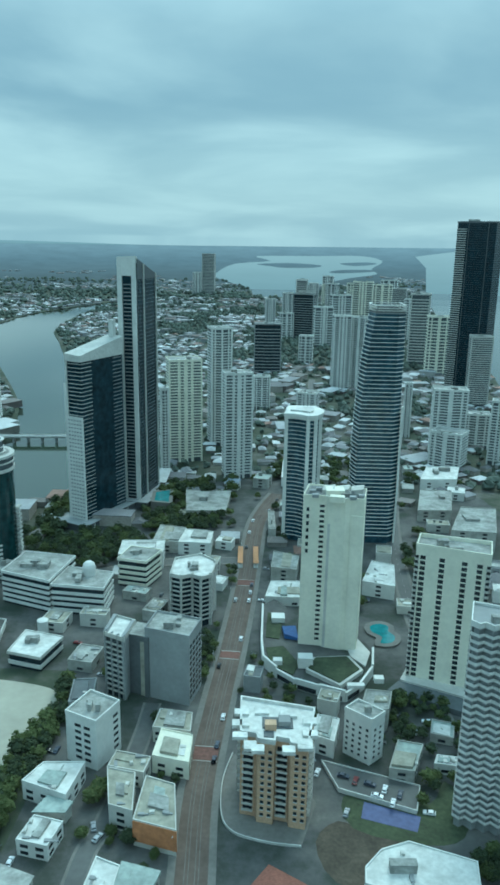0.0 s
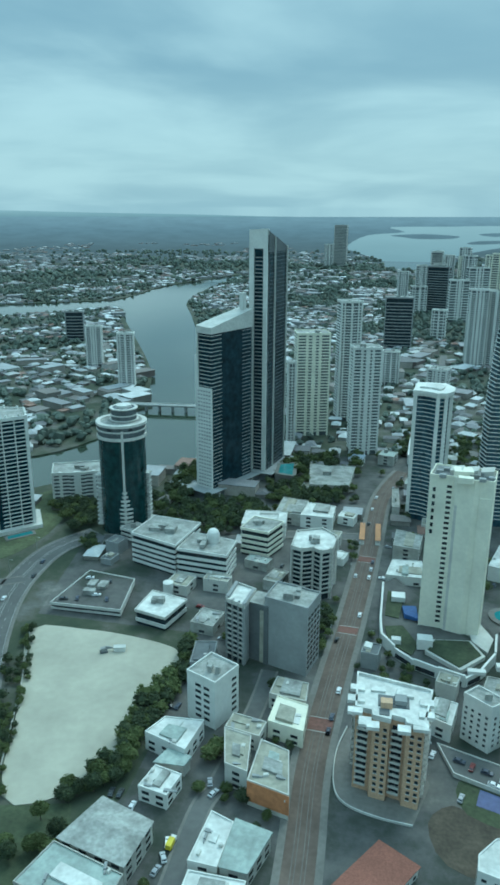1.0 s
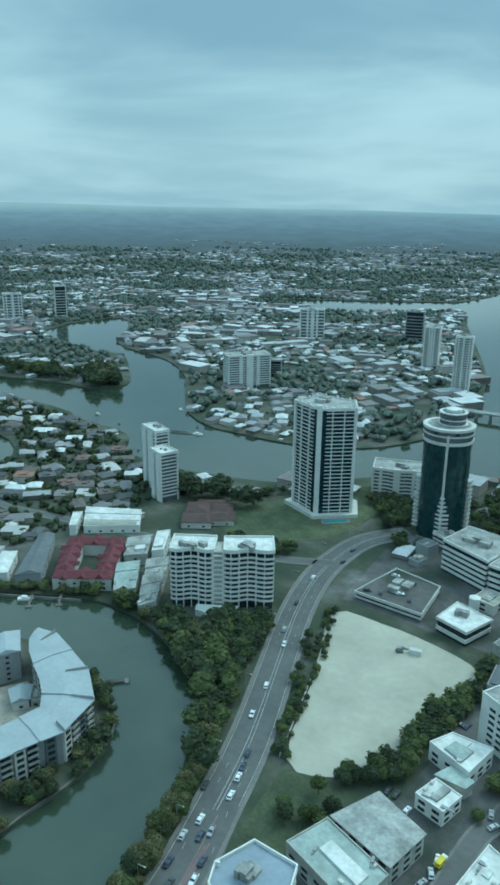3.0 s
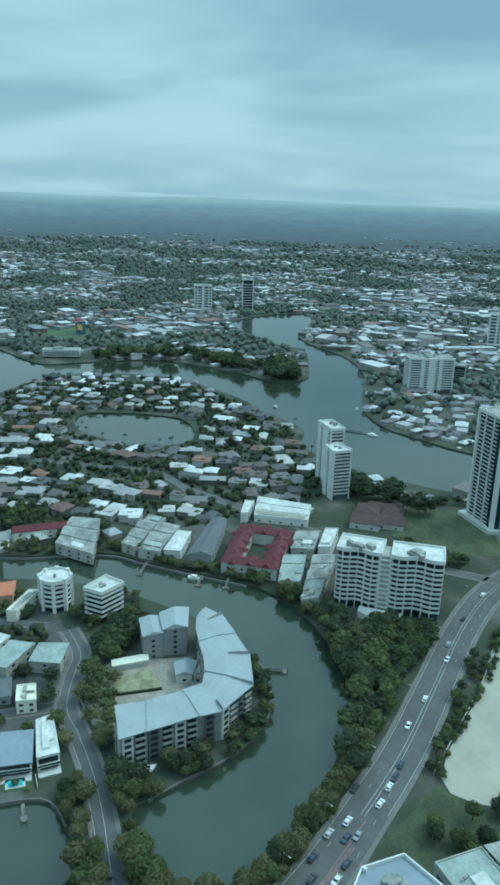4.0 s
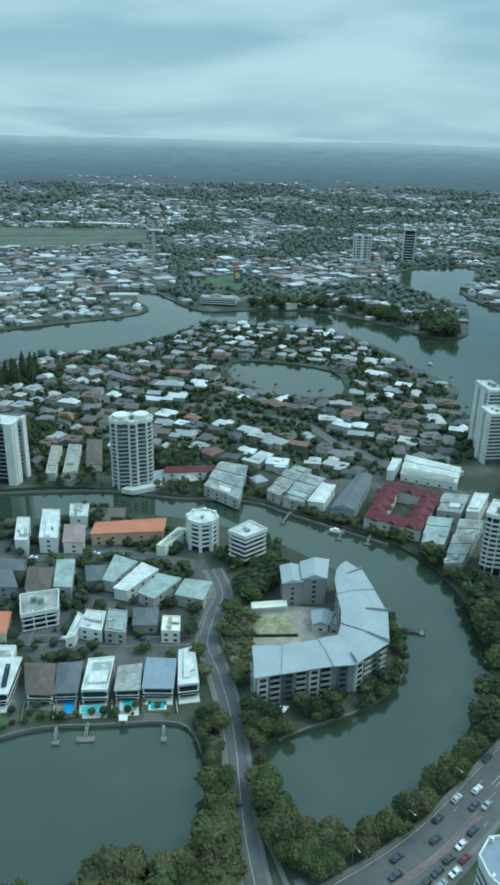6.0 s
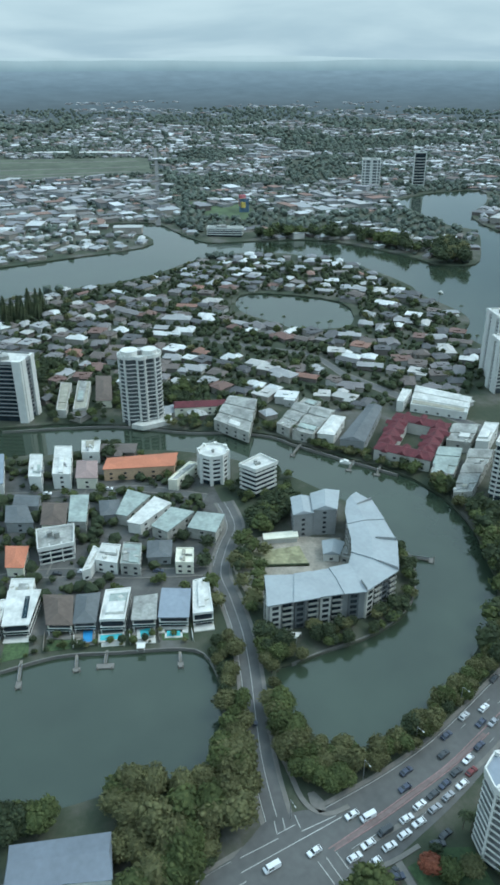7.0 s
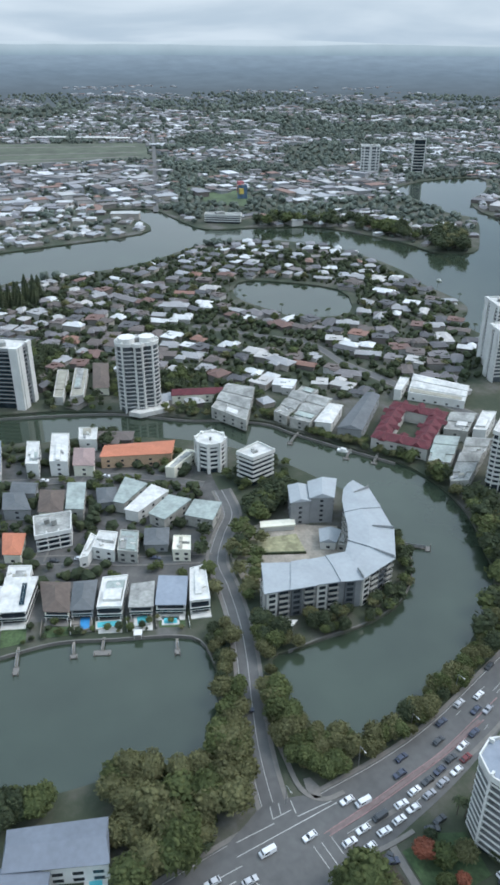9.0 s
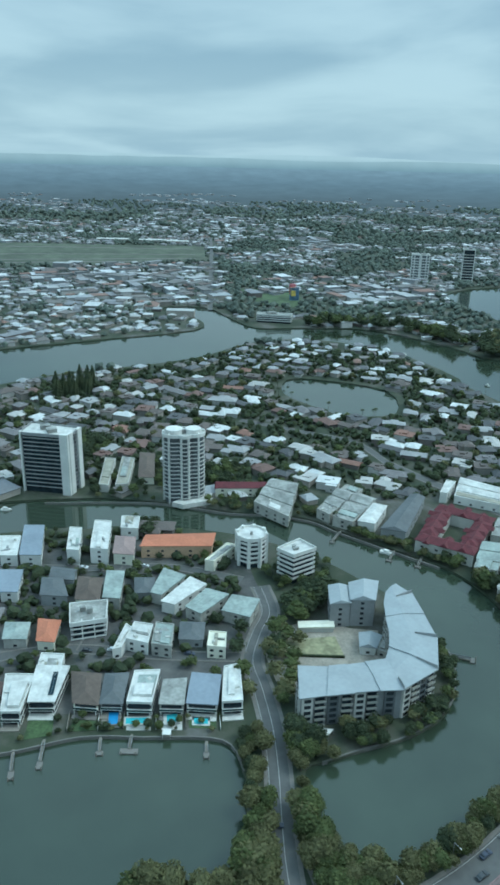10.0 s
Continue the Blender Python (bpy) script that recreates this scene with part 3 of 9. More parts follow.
def sheet(name, pts, z0, z1, material, label, category, kind="structure", parent=None):
    bm = prism(B(), pts, z0, z1)
    if parent:
        return part(name, bm, material, parent, label)
    return tagged(new(name, mesh_of(name, bm, material)), label, category, kind=kind)


sheet("pavement_point", [(-286, 12), (-272, 45), (-257, 82), (-254, 104), (-285, 121), (-320, 150), (-362, 158), (-384, 148), (-424, 100), (-444, 40), (-450, -40), (-330, -50)], -0.3, 0.03, M_LOT, "paved yards and drives between houses on the point", "pavement")
sheet("pavement_town", [(-125, 160), (-92, 235), (-88, 310), (-92, 358), (-190, 362), (-200, 452), (-160, 478), (-150, 600), (-60, 680), (200, 760), (235, 560), (170, 150), (60, 140), (-60, 140)], -0.3, 0.03, M_LOT, "town paving and car parks of patched asphalt", "pavement")
PARK_LAWN = [(-1298, 559), (-1266, 640), (-1140, 620), (-1100, 575), (-1140, 528)]
sheet("ground_riverside_lawn", PARK_LAWN, -0.3, 0.2, mat("riverside_lawn", (0.072, 0.105, 0.05), 0.95, vary=0.3, grain=14, stain=0.35, stain_size=40), "green park lawn behind the far river bank", "grass")
FIELD = smooth_line([(-186, 344), (-157, 350), (-128, 348), (-101, 341), (-94, 330), (-97, 315), (-107, 298), (-101, 274), (-106, 251), (-119, 228), (-142, 225), (-163, 284)], True, 3)
sheet("ground_sand_lot", FIELD, -0.3, 0.45, M_SAND, "bare pale sand building site", "sand")
sheet("ground_verge", [(-140, 220), (-112, 226), (-104, 205), (-118, 176), (-136, 180)], -0.3, 0.12, M_GRASS, "dark grass behind the sand lot", "grass")
sheet("ground_park", [(-113.6, 108), (-113.4, 122), (-109, 131), (-94, 128), (-94.6, 110), (-101, 107)], -0.3, 0.12, mat("park_grass", (0.050, 0.082, 0.034), 0.95, vary=0.3, grain=1.6, stain=0.4, stain_size=8, bump=0.4), "green grass of a small park beside the turning lanes", "grass")
sheet("ground_corner_bed", [(-108, 77.5), (-113.5, 81.5), (-116.6, 87.5), (-117, 94), (-115.6, 103), (-103, 103), (-101, 92)], -0.3, 0.11, M_EARTH, "planted earth bed on the street corner", "ground")
strip("pavement_corner", smooth_line([(-106, 74), (-111, 77), (-115.6, 81.6), (-118.2, 87.5), (-118.6, 94), (-117.2, 104.5), (-117.4, 116)], False, 4), -0.8, 0.8, -0.3, 0.42, M_PATH, "pale kerbed footpath round the street corner", "pavement")
strip("pavement_corner", smooth_line([(-182, 95.6), (-163.5, 93.2), (-151.5, 91.2), (-145, 92.4), (-141, 97), (-140.4, 104)], False, 4), -0.9, 0.9, -0.3, 0.44, M_PATH, "pale kerbed footpath round the street corner", "pavement")
strip("pavement_park", [(-116.4, 106.4), (-109, 105.6), (-101, 104.8)], -1.3, 1.3, -0.3, 0.16, M_PATH, "pale path into the park", "pavement")
sheet("ground_riverside_lawn", smooth_line([(-345, 425), (-310, 470), (-285, 520), (-262, 560), (-240, 540), (-232, 470), (-250, 420), (-300, 396)], True, 3), -0.3, 0.12, mat("lawn_grass", (0.085, 0.10, 0.05), 0.95, vary=0.25, grain=2.0, stain=0.35, stain_size=12, bump=0.3), "riverside lawn", "grass")
TURF = [(-1750, -120), (-1735, 179), (-1661, 635), (-1978, 746), (-2202, 233), (-2280, -150)]
sheet("ground_racecourse", TURF, -0.3, 0.15, mat("turf", (0.088, 0.102, 0.07), 0.95, vary=0.3, grain=25, stain=0.35, stain_size=90), "wide turf of a racecourse", "grass")
for off in (0.1, 0.22, 0.45, 0.8):
    a, m, b = [Vector(p).lerp(Vector(q), off) for p, q in (((-1750, -100), (-2270, -130)), ((-1735, 179), (-2202, 233)), ((-1668, 610), (-1985, 720)))]
    strip("track", smooth_line([tuple(a), tuple(m), tuple(b)], False, 5), -5, 5, 0.0, 0.4, M_PATH, "pale racing track across the turf", "track")
for x, y, w, d in ((-2165, 540, 90, 24), (-2106, 645, 85, 22), (-2060, 700, 60, 20)):
    a = math.atan2(96, 45)
    shed = thing("grandstand", x, y, math.degrees(a), "long white roofed stand beside the racecourse", "stand", "stands")
    part("wall", prism(B(), rect(w, d), 0, 8), M_TOWNWALL, shed)
    part("roof", prism(B(), rect(w + 4, d + 4), 8, 9, rect(w + 2, d * 0.6)), M_ROOFW, shed)
street("road_approach", [(-128, 72), (-110, 62), (-92, 50), (-70, 36)], 17.0, "wide street running up to the junction", M_ASPHALT, 2.0, lanes=(0.0,), dashes=(-4.2, 4.2))
junction = sheet("road_junction", smooth_line([(-146, 68), (-149, 76), (-147, 88), (-141, 98), (-128, 96), (-117, 92), (-108, 78), (-106, 66), (-116, 58), (-126, 52), (-140, 56)], True, 3), -0.4, 0.306, M_ASPHALT, "open asphalt junction", "road")
sheet("road_junction_south", smooth_line([(-139, 20), (-140, 38), (-142, 58), (-138, 66), (-116, 74), (-104, 72), (-100, 56), (-112, 22)], True, 3), -0.4, 0.30, M_ASPHALT, "wide asphalt mouth of the junction", "road")
# ---- towers ----
FOOT = []  # plans of buildings


def local(outline):
    cx = sum(p[0] for p in outline) / len(outline)
    cy = sum(p[1] for p in outline) / len(outline)
    return cx, cy, [(x - cx, y - cy) for x, y in outline]


def ccw(pts):
    a = sum(pts[i][0] * pts[(i + 1) % len(pts)][1] - pts[(i + 1) % len(pts)][0] * pts[i][1] for i in range(len(pts)))
    return pts if a > 0 else pts[::-1]


def grow(pts, d):
    """The plan outline moved outwards by d."""
    pts = ccw(pts)
    out, n = [], len(pts)
    for i in range(n):
        a, b, c = Vector(pts[i - 1]), Vector(pts[i]), Vector(pts[(i + 1) % n])
        e1, e2 = (b - a).normalized(), (c - b).normalized()
        n1, n2 = Vector((e1.y, -e1.x)), Vector((e2.y, -e2.x))
        m = n1 + n2
        k = 1 + n1.dot(n2)
        out.append(tuple(b + m * (d / max(0.35, k))))
    return out


def quad(front_left, front_right, depth):
    """Four corners of a block from its front edge and depth (to the left of the edge's direction)."""
    a, b = Vector(front_left), Vector(front_right)
    t = (b - a).normalized()
    n = Vector((-t.y, t.x)) * depth
    return [tuple(a), tuple(b), tuple(b + n), tuple(a + n)]


def roof_plant(parent, pts, z, seed, n=3, material=None):
    """Lift housings, tanks and units on a flat roof."""
    rnd = random.Random(seed)
    xs, ys = [p[0] for p in pts], [p[1] for p in pts]
    w, d = max(xs) - min(xs), max(ys) - min(ys)
    cx, cy = sum(xs) / len(xs), sum(ys) / len(ys)
    for i in range(n):
        sx, sy, h = rnd.uniform(0.08, 0.26) * w, rnd.uniform(0.08, 0.26) * d, rnd.uniform(1.2, 3.6)
        x, y = cx + rnd.uniform(-0.2, 0.2) * w, cy + rnd.uniform(-0.2, 0.2) * d
        bm = box(B(), x - sx / 2, y - sy / 2, z - 0.3, x + sx / 2, y + sy / 2, z + h)
        box(bm, x - sx / 2 - 0.15, y - sy / 2 - 0.15, z + h, x + sx / 2 + 0.15, y + sy / 2 + 0.15, z + h + 0.25)
        part("roof_plant", bm, material or M_ROOFC, parent)


def slab_tower(name, label, outline, height, storey=3.2, core=None, slab=None, inset=1.3, thick=1.15, z0=4.5, plant=3, parapet=1.2, fins=(), fin_mat=None, category="tower", group="", top_pts=None, podium=None, roof=None):
    """A tower of recessed glass walls between projecting floor slabs with balustrades."""
    outline = ccw(outline)
    FOOT.append(grow(outline, 3))
    cx, cy, pts = local(outline)
    core, slab = core or M_GLASS, slab or M_WHITE
    t = thing(name, cx, cy, 0, label, category, group)
    part("core", prism(B(), grow(pts, -inset), 0, height - 0.5), core, t)
    if inset >= 0.8:
        # a thin floor with an upright balustrade round its edge
        bm = ring(pts, grow(pts, -0.16), 0.2, thick)
        prism(bm, pts, 0, 0.2)
        me = mesh_of("floor_slab", bm, slab)
        me.materials.append(M_GREY)
        me.polygons.foreach_set("material_index", [0 if i < 4 * len(pts) else 1 for i in range(len(me.polygons))])
    else:
        me = mesh_of("floor_slab", prism(B(), pts, 0, thick), slab)
    n = int((height - z0) / storey)
    for i in range(n):
        put("floor_slab", me, t, z=z0 + i * storey)
    rm = prism(B(), grow(pts, 0.15), height - 1.0, height)
    part("roof", rm, roof or M_ROOFC, t)
    o, q = grow(pts, 0.3), grow(pts, -0.2)
    edge = ring(o, q, height - 1.2, height + parapet)
    part("parapet", edge, slab, t)
    for i, u, w, d in fins:
        a, b = Vector(pts[i]), Vector(pts[(i + 1) % len(pts)])
        tt = (b - a).normalized()
        nn = Vector((tt.y, -tt.x))
        c = a.lerp(b, u)
        f = [tuple(c - tt * w / 2 - nn * 1.6), tuple(c + tt * w / 2 - nn * 1.6), tuple(c + tt * w / 2 + nn * d), tuple(c - tt * w / 2 + nn * d)]
        part("fin", prism(B(), f, 0, height + parapet + 0.4), fin_mat or slab, t)
    if podium:
        part("podium", prism(B(), grow(pts, podium[0]), 0, podium[1]), M_CONC, t)
    roof_plant(t, grow(pts, -3), height, len(name) + int(abs(cx)), plant)
    return t


def window_mesh(w, h, depth=0.35):
    """A framed window standing a little proud of the wall; local x along the wall, y outwards."""
    return mesh_of("window", box(B(), -w / 2, -0.3, 0, w / 2, 0.05, h), M_WINDOW), mesh_of("sill", box(B(), -w / 2 - 0.15, -0.3, -0.18, w / 2 + 0.15, depth, 0), M_CONC)


WIN = {}


def wall_tower(name, label, outline, height, wall, columns, storey=3.1, z0=4.0, win=(1.6, 1.5), plant=3, parapet=1.0, category="tower", group="", balconies=(), roof=None, sills=True):
    """A tower of rendered walls with columns of windows: columns = (edge, fraction along it)."""
    outline = ccw(outline)
    FOOT.append(grow(outline, 3))
    cx, cy, pts = local(outline)
    t = thing(name, cx, cy, 0, label, category, group)
    part("wall", prism(B(), pts, 0, height - 0.3), wall, t)
    part("roof", prism(B(), grow(pts, -0.4), height - 0.4, height), roof or M_ROOFC, t)
    o, q = grow(pts, 0.12), grow(pts, -0.4)
    edge = ring(o, q, height - 0.9, height + parapet)
    part("parapet", edge, wall, t)
    if win not in WIN:
        WIN[win] = window_mesh(*win)
    wm, sm = WIN[win]
    n = int((height - z0 - 1.0) / storey)
    for i, u in columns:
        a, b = Vector(pts[i]), Vector(pts[(i + 1) % len(pts)])
        ang = math.degrees(math.atan2((b - a).y, (b - a).x)) + 180
        c = a.lerp(b, u)
        for k in range(n):
            pane = put("window", wm, t, c.x, c.y, z0 + k * storey, ang)
            if sills and t.location.length < 300:
                put("window_sill", sm, pane)
    for i, u, w, d in balconies:
        a, b = Vector(pts[i]), Vector(pts[(i + 1) % len(pts)])
        ang = math.degrees(math.atan2((b - a).y, (b - a).x)) + 180
        c = a.lerp(b, u)
        bm = box(B(), -w / 2, -0.2, 0, w / 2, d, 0.2)
        box(bm, -w / 2, d - 0.12, 0.2, w / 2, d, 1.05)
        box(bm, -w / 2, 0, 0.2, -w / 2 + 0.12, d - 0.12, 1.05)
        box(bm, w / 2 - 0.12, 0, 0.2, w / 2, d - 0.12, 1.05)
        me = mesh_of("balcony", bm, M_STONE)
        gl = mesh_of("balcony_door", box(B(), -w / 2 + 0.3, -0.2, 0.2, w / 2 - 0.3, 0.06, 2.3), M_WINDOW)
        for k in range(n):
            bo = put("balcony", me, t, c.x, c.y, z0 + k * storey - 0.4, ang)
            put("balcony_door", gl, bo)
    roof_plant(t, grow(pts, -2), height, len(label) + int(abs(cx)), plant)
    return t


# the two dark glass towers by the river
def river_towers():
    # taller: white spine towards the camera, slanting roof
    t = thing("tall_river_tower", -92, 617, 0, "very tall dark glass tower with a white spine and slanting roof", "tower")
    u, v = Vector((0.25, 0.968)), Vector((-0.968, 0.25))
    L, W = 42.0, 17.0

    def P(a, b):
        q = u * a + v * b
        return (q.x, q.y)

    plan = [P(0, 0), P(L, 0), P(L, W), P(0, W)]
    FOOT.append([(x - 92, y + 617) for x, y in grow(plan, 4)])
    zs = [213, 200, 200, 212]
    part("core", prism(B(), [P(0.5, 0.4), P(L - 0.4, 0.4), P(L - 0.4, W - 0.4), P(0.5, W - 0.4)], 0, [210, 197, 197, 209]), M_BLUEGLASS, t)
    slab = mesh_of("floor_slab", prism(B(), [P(2.0, 0), P(L, 0), P(L, W), P(2.0, W)], 0, 0.3), M_DGREY)
    for k in range(60):
        z = 9 + k * 3.15
        put("floor_slab", slab, t, z=z)
    for b0, b1 in ((0.4, 4.2), (12.6, 16.8)):
        part("white_spine", prism(B(), [P(-0.8, b0), P(3.0, b0), P(3.0, b1), P(-0.8, b1)], 6, [213.5 if b0 < 5 else 212.5] * 4), M_WHITE, t, "white rendered spine")
    part("crown", prism(B(), [P(-0.7, 0.4), P(3.0, 0.4), P(3.0, 16.8), P(-0.7, 16.8)], 199, [215, 214, 213, 214]), M_WHITE, t, "solid white crown over the spine")
    me = mesh_of("balcony", box(B(), -3.6, -0.8, 0, 3.6, 1.0, 0.7), M_GREY)
    ang = math.degrees(math.atan2(v.y, v.x))
    for k in range(59):
        x, y = P(0.2, 8.4)
        put("balcony", me, t, x, y, 9 + k * 3.15, ang)
    for a in (14, 41.2):
        part("fin", prism(B(), [P(a, -0.9), P(a + 0.8, -0.9), P(a + 0.8, 0.6), P(a, 0.6)], 6, 200 + (41 - a) * 0.3), M_CONC, t)
    part("roof", prism(B(), [P(2.5, 0.2), P(L, 0.2), P(L, W), P(2.5, W)], 196, zs), M_DGREY, t, "dark slanting roof")
    part("podium", prism(B(), [P(-6, -7), P(L + 6, -7), P(L + 6, W + 8), P(-6, W + 8)], 0, 6.2), M_DGREY, t)
    part("podium_roof", prism(B(), [P(-8, -9), P(L + 7, -9), P(L + 7, W + 9), P(-8, W + 9)], 6.2, 7), M_GREY, t)
    # lower: white base panel, roof rising away
    t = thing("low_river_tower", -129, 565, 0, "dark glass tower with white gridded end wall and sloping roof", "tower")
    u, v = Vector((0.47, 0.883)), Vector((-0.883, 0.47))
    L, W = 53.0, 15.0
    plan = [P(0, 0), P(L, 0), P(L, W), P(0, W)]
    FOOT.append([(x - 129, y + 565) for x, y in grow(plan, 4)])
    part("core", prism(B(), [P(0.9, 0.35), P(L - 0.4, 0.35), P(L - 0.4, W - 0.4), P(0.9, W - 0.4)], 0, [138, 148, 148, 139]), M_BLUEGLASS, t)
    slab = mesh_of("floor_slab", prism(B(), [P(0.2, 0), P(13, 0), P(13, W), P(0.2, W)], 0, 0.42), M_CONC)
    slab2 = mesh_of("rear_floor_slab", prism(B(), [P(40, 0), P(L, 0), P(L, W), P(40, W)], 0, 0.5), M_GREY)
    for k in range(42):
        z = 8 + k * 3.15
        if k >= 27:
            put("floor_slab", slab, t, z=z)
        else:
            put("floor_slab", slab, t, z=z, sz=0.6)
        put("rear_floor_slab", slab2, t, z=z)
    panel = B()
    prism(panel, [P(-0.5, 0.0), P(0.9, 0.0), P(0.9, W + 0.3), P(-0.5, W + 0.3)], 6, 92)
    part("end_wall", panel, M_WHITE, t, "white gridded end wall")
    wm = mesh_of("window", box(B(), -0.9, -0.2, 0, 0.9, 0.08, 1.2), M_GREY)
    for k in range(27):
        for j in range(5):
            x, y = P(-0.5, 2.0 + j * 2.8)
            put("window", wm, t, x, y, 8 + k * 3.1, math.degrees(math.atan2(v.y, v.x)))
    part("side_wall", prism(B(), [P(0, W), P(9, W), P(9, W + 2.5), P(0, W + 2.5)], 4, 118), M_WHITE, t)
    part("corner_post", prism(B(), [P(-0.4, W - 0.8), P(0.8, W - 0.8), P(0.8, W + 0.4), P(-0.4, W + 0.4)], 90, 141), M_WHITE, t)
    part("roof", prism(B(), [P(-0.6, -0.4), P(L + 0.4, -0.4), P(L + 0.4, W + 0.4), P(-0.6, W + 0.4)], 136, [141, 151, 151, 142]), M_CONC, t, "pale sloping roof slab")
    part("roof_mast", prism(B(), [P(L - 6, 5), P(L - 2, 5), P(L - 2, 9), P(L - 6, 9)], 150, 164), M_WHITE, t)
    part("podium", prism(B(), [P(-9, -6), P(L + 4, -6), P(L + 4, W + 12), P(-9, W + 12)], 0, 5.6), M_DGREY, t)
    part("podium_roof", prism(B(), [P(-11, -8), P(L + 5, -8), P(L + 5, W + 14), P(-11, W + 14)], 5.6, 6.4), M_GREY, t)
    for k in range(6):
        x, y = P(-10 + k * 11, -7)
        part("column", prism(B(), rect(1.2, 1.2, x, y), 0, 5.8), M_CONC, t)


river_towers()


# blue-grey tower with banded floors, wider towards its foot on one side
def blue_tower():
    t = thing("banded_tower", 98, 556, 0, "tall blue-grey tower of banded balconies with a flared side", "tower")
    H, n = 180.0, 56
    FOOT.append([(72, 535), (126, 535), (126, 590), (72, 590)])

    def plan(z, g):
        u = z / H
        x0 = -14.5 - 14.5 * u + 20 * u * u - g
        x1 = 20 - 2.5 * u + g
        return [(x0 + 3, -13 - g), (x1 - 6, -14 - g), (x1, -9), (x1, 17 + g), (x0 + 4, 17 + g), (x0, 0)]

    body = B()
    lo = None
    for k in range(13):
        z = H * k / 12
        ring_v = [body.verts.new((x, y, z)) for x, y in plan(z, -0.6)]
        if lo:
            for i in range(6):
                body.faces.new((lo[i], lo[(i + 1) % 6], ring_v[(i + 1) % 6], ring_v[i]))
        else:
            body.faces.new(ring_v[::-1])
        lo = ring_v
    body.faces.new(lo)
    part("core", body, M_TEALGLASS, t)
    for k in range(n):
        z = 6 + k * 3.1
        part("floor_slab", prism(B(), plan(z, 0.0), z, z + 0.42), M_WHITE, t)
    part("roof", prism(B(), plan(H, -0.5), H - 1.0, H), M_GREY, t)
    for z in (H + 0.8, H + 2.6, H + 4.4):
        part("louvre", ring(plan(H, 0.2), plan(H, -1.2), z, z + 0.7), M_CONC, t)
    part("roof_plant", prism(B(), [(-3, -8), (11, -8), (13, 10), (-1, 11)], H, H + 4.0), M_DGREY, t)
    part("corner_blade", prism(B(), [(18.2, -12.6), (19.6, -12.6), (20.2, -9), (18.8, -9)], 0, 110), M_WHITE, t)


blue_tower()


def curved_white_tower():
    """A tower with concave glass sides, white blades at the corners and a flat white cap."""
    H = 100.0
    plan = [(30, 547)] + [(30 + 16 * s / 6, 547 - 7 * s / 6 + 2.2 * math.sin(math.pi * s / 6)) for s in range(1, 6)] + [(46, 540), (52, 542), (56, 548), (58, 560), (52, 572), (34, 572)]
    t = slab_tower("curved_tower", "curved blue-glass tower with white corner blades and a flat white cap", plan, H, 3.15, M_TEALGLASS, M_WHITE, 0.6, 0.36, plant=0, parapet=0.6)
    cx, cy, pts = local(ccw(plan))
    part("cap", prism(B(), grow(pts, 1.8), H + 1, H + 3.2), M_WHITE, t, "flat white cap slab")
    part("cap_hub", prism(B(), grow(pts, -6), H + 3, H + 4.6), M_ROOFW, t)
    for k in (0, 6, 7, 8):
        x, y = pts[k]
        part("blade", prism(B(), [(x - 1.3, y - 1.3), (x + 1.3, y - 1.3), (x + 1.3, y + 1.0), (x - 1.3, y + 1.0)], 0, H + 1.5), M_WHITE, t)


curved_white_tower()


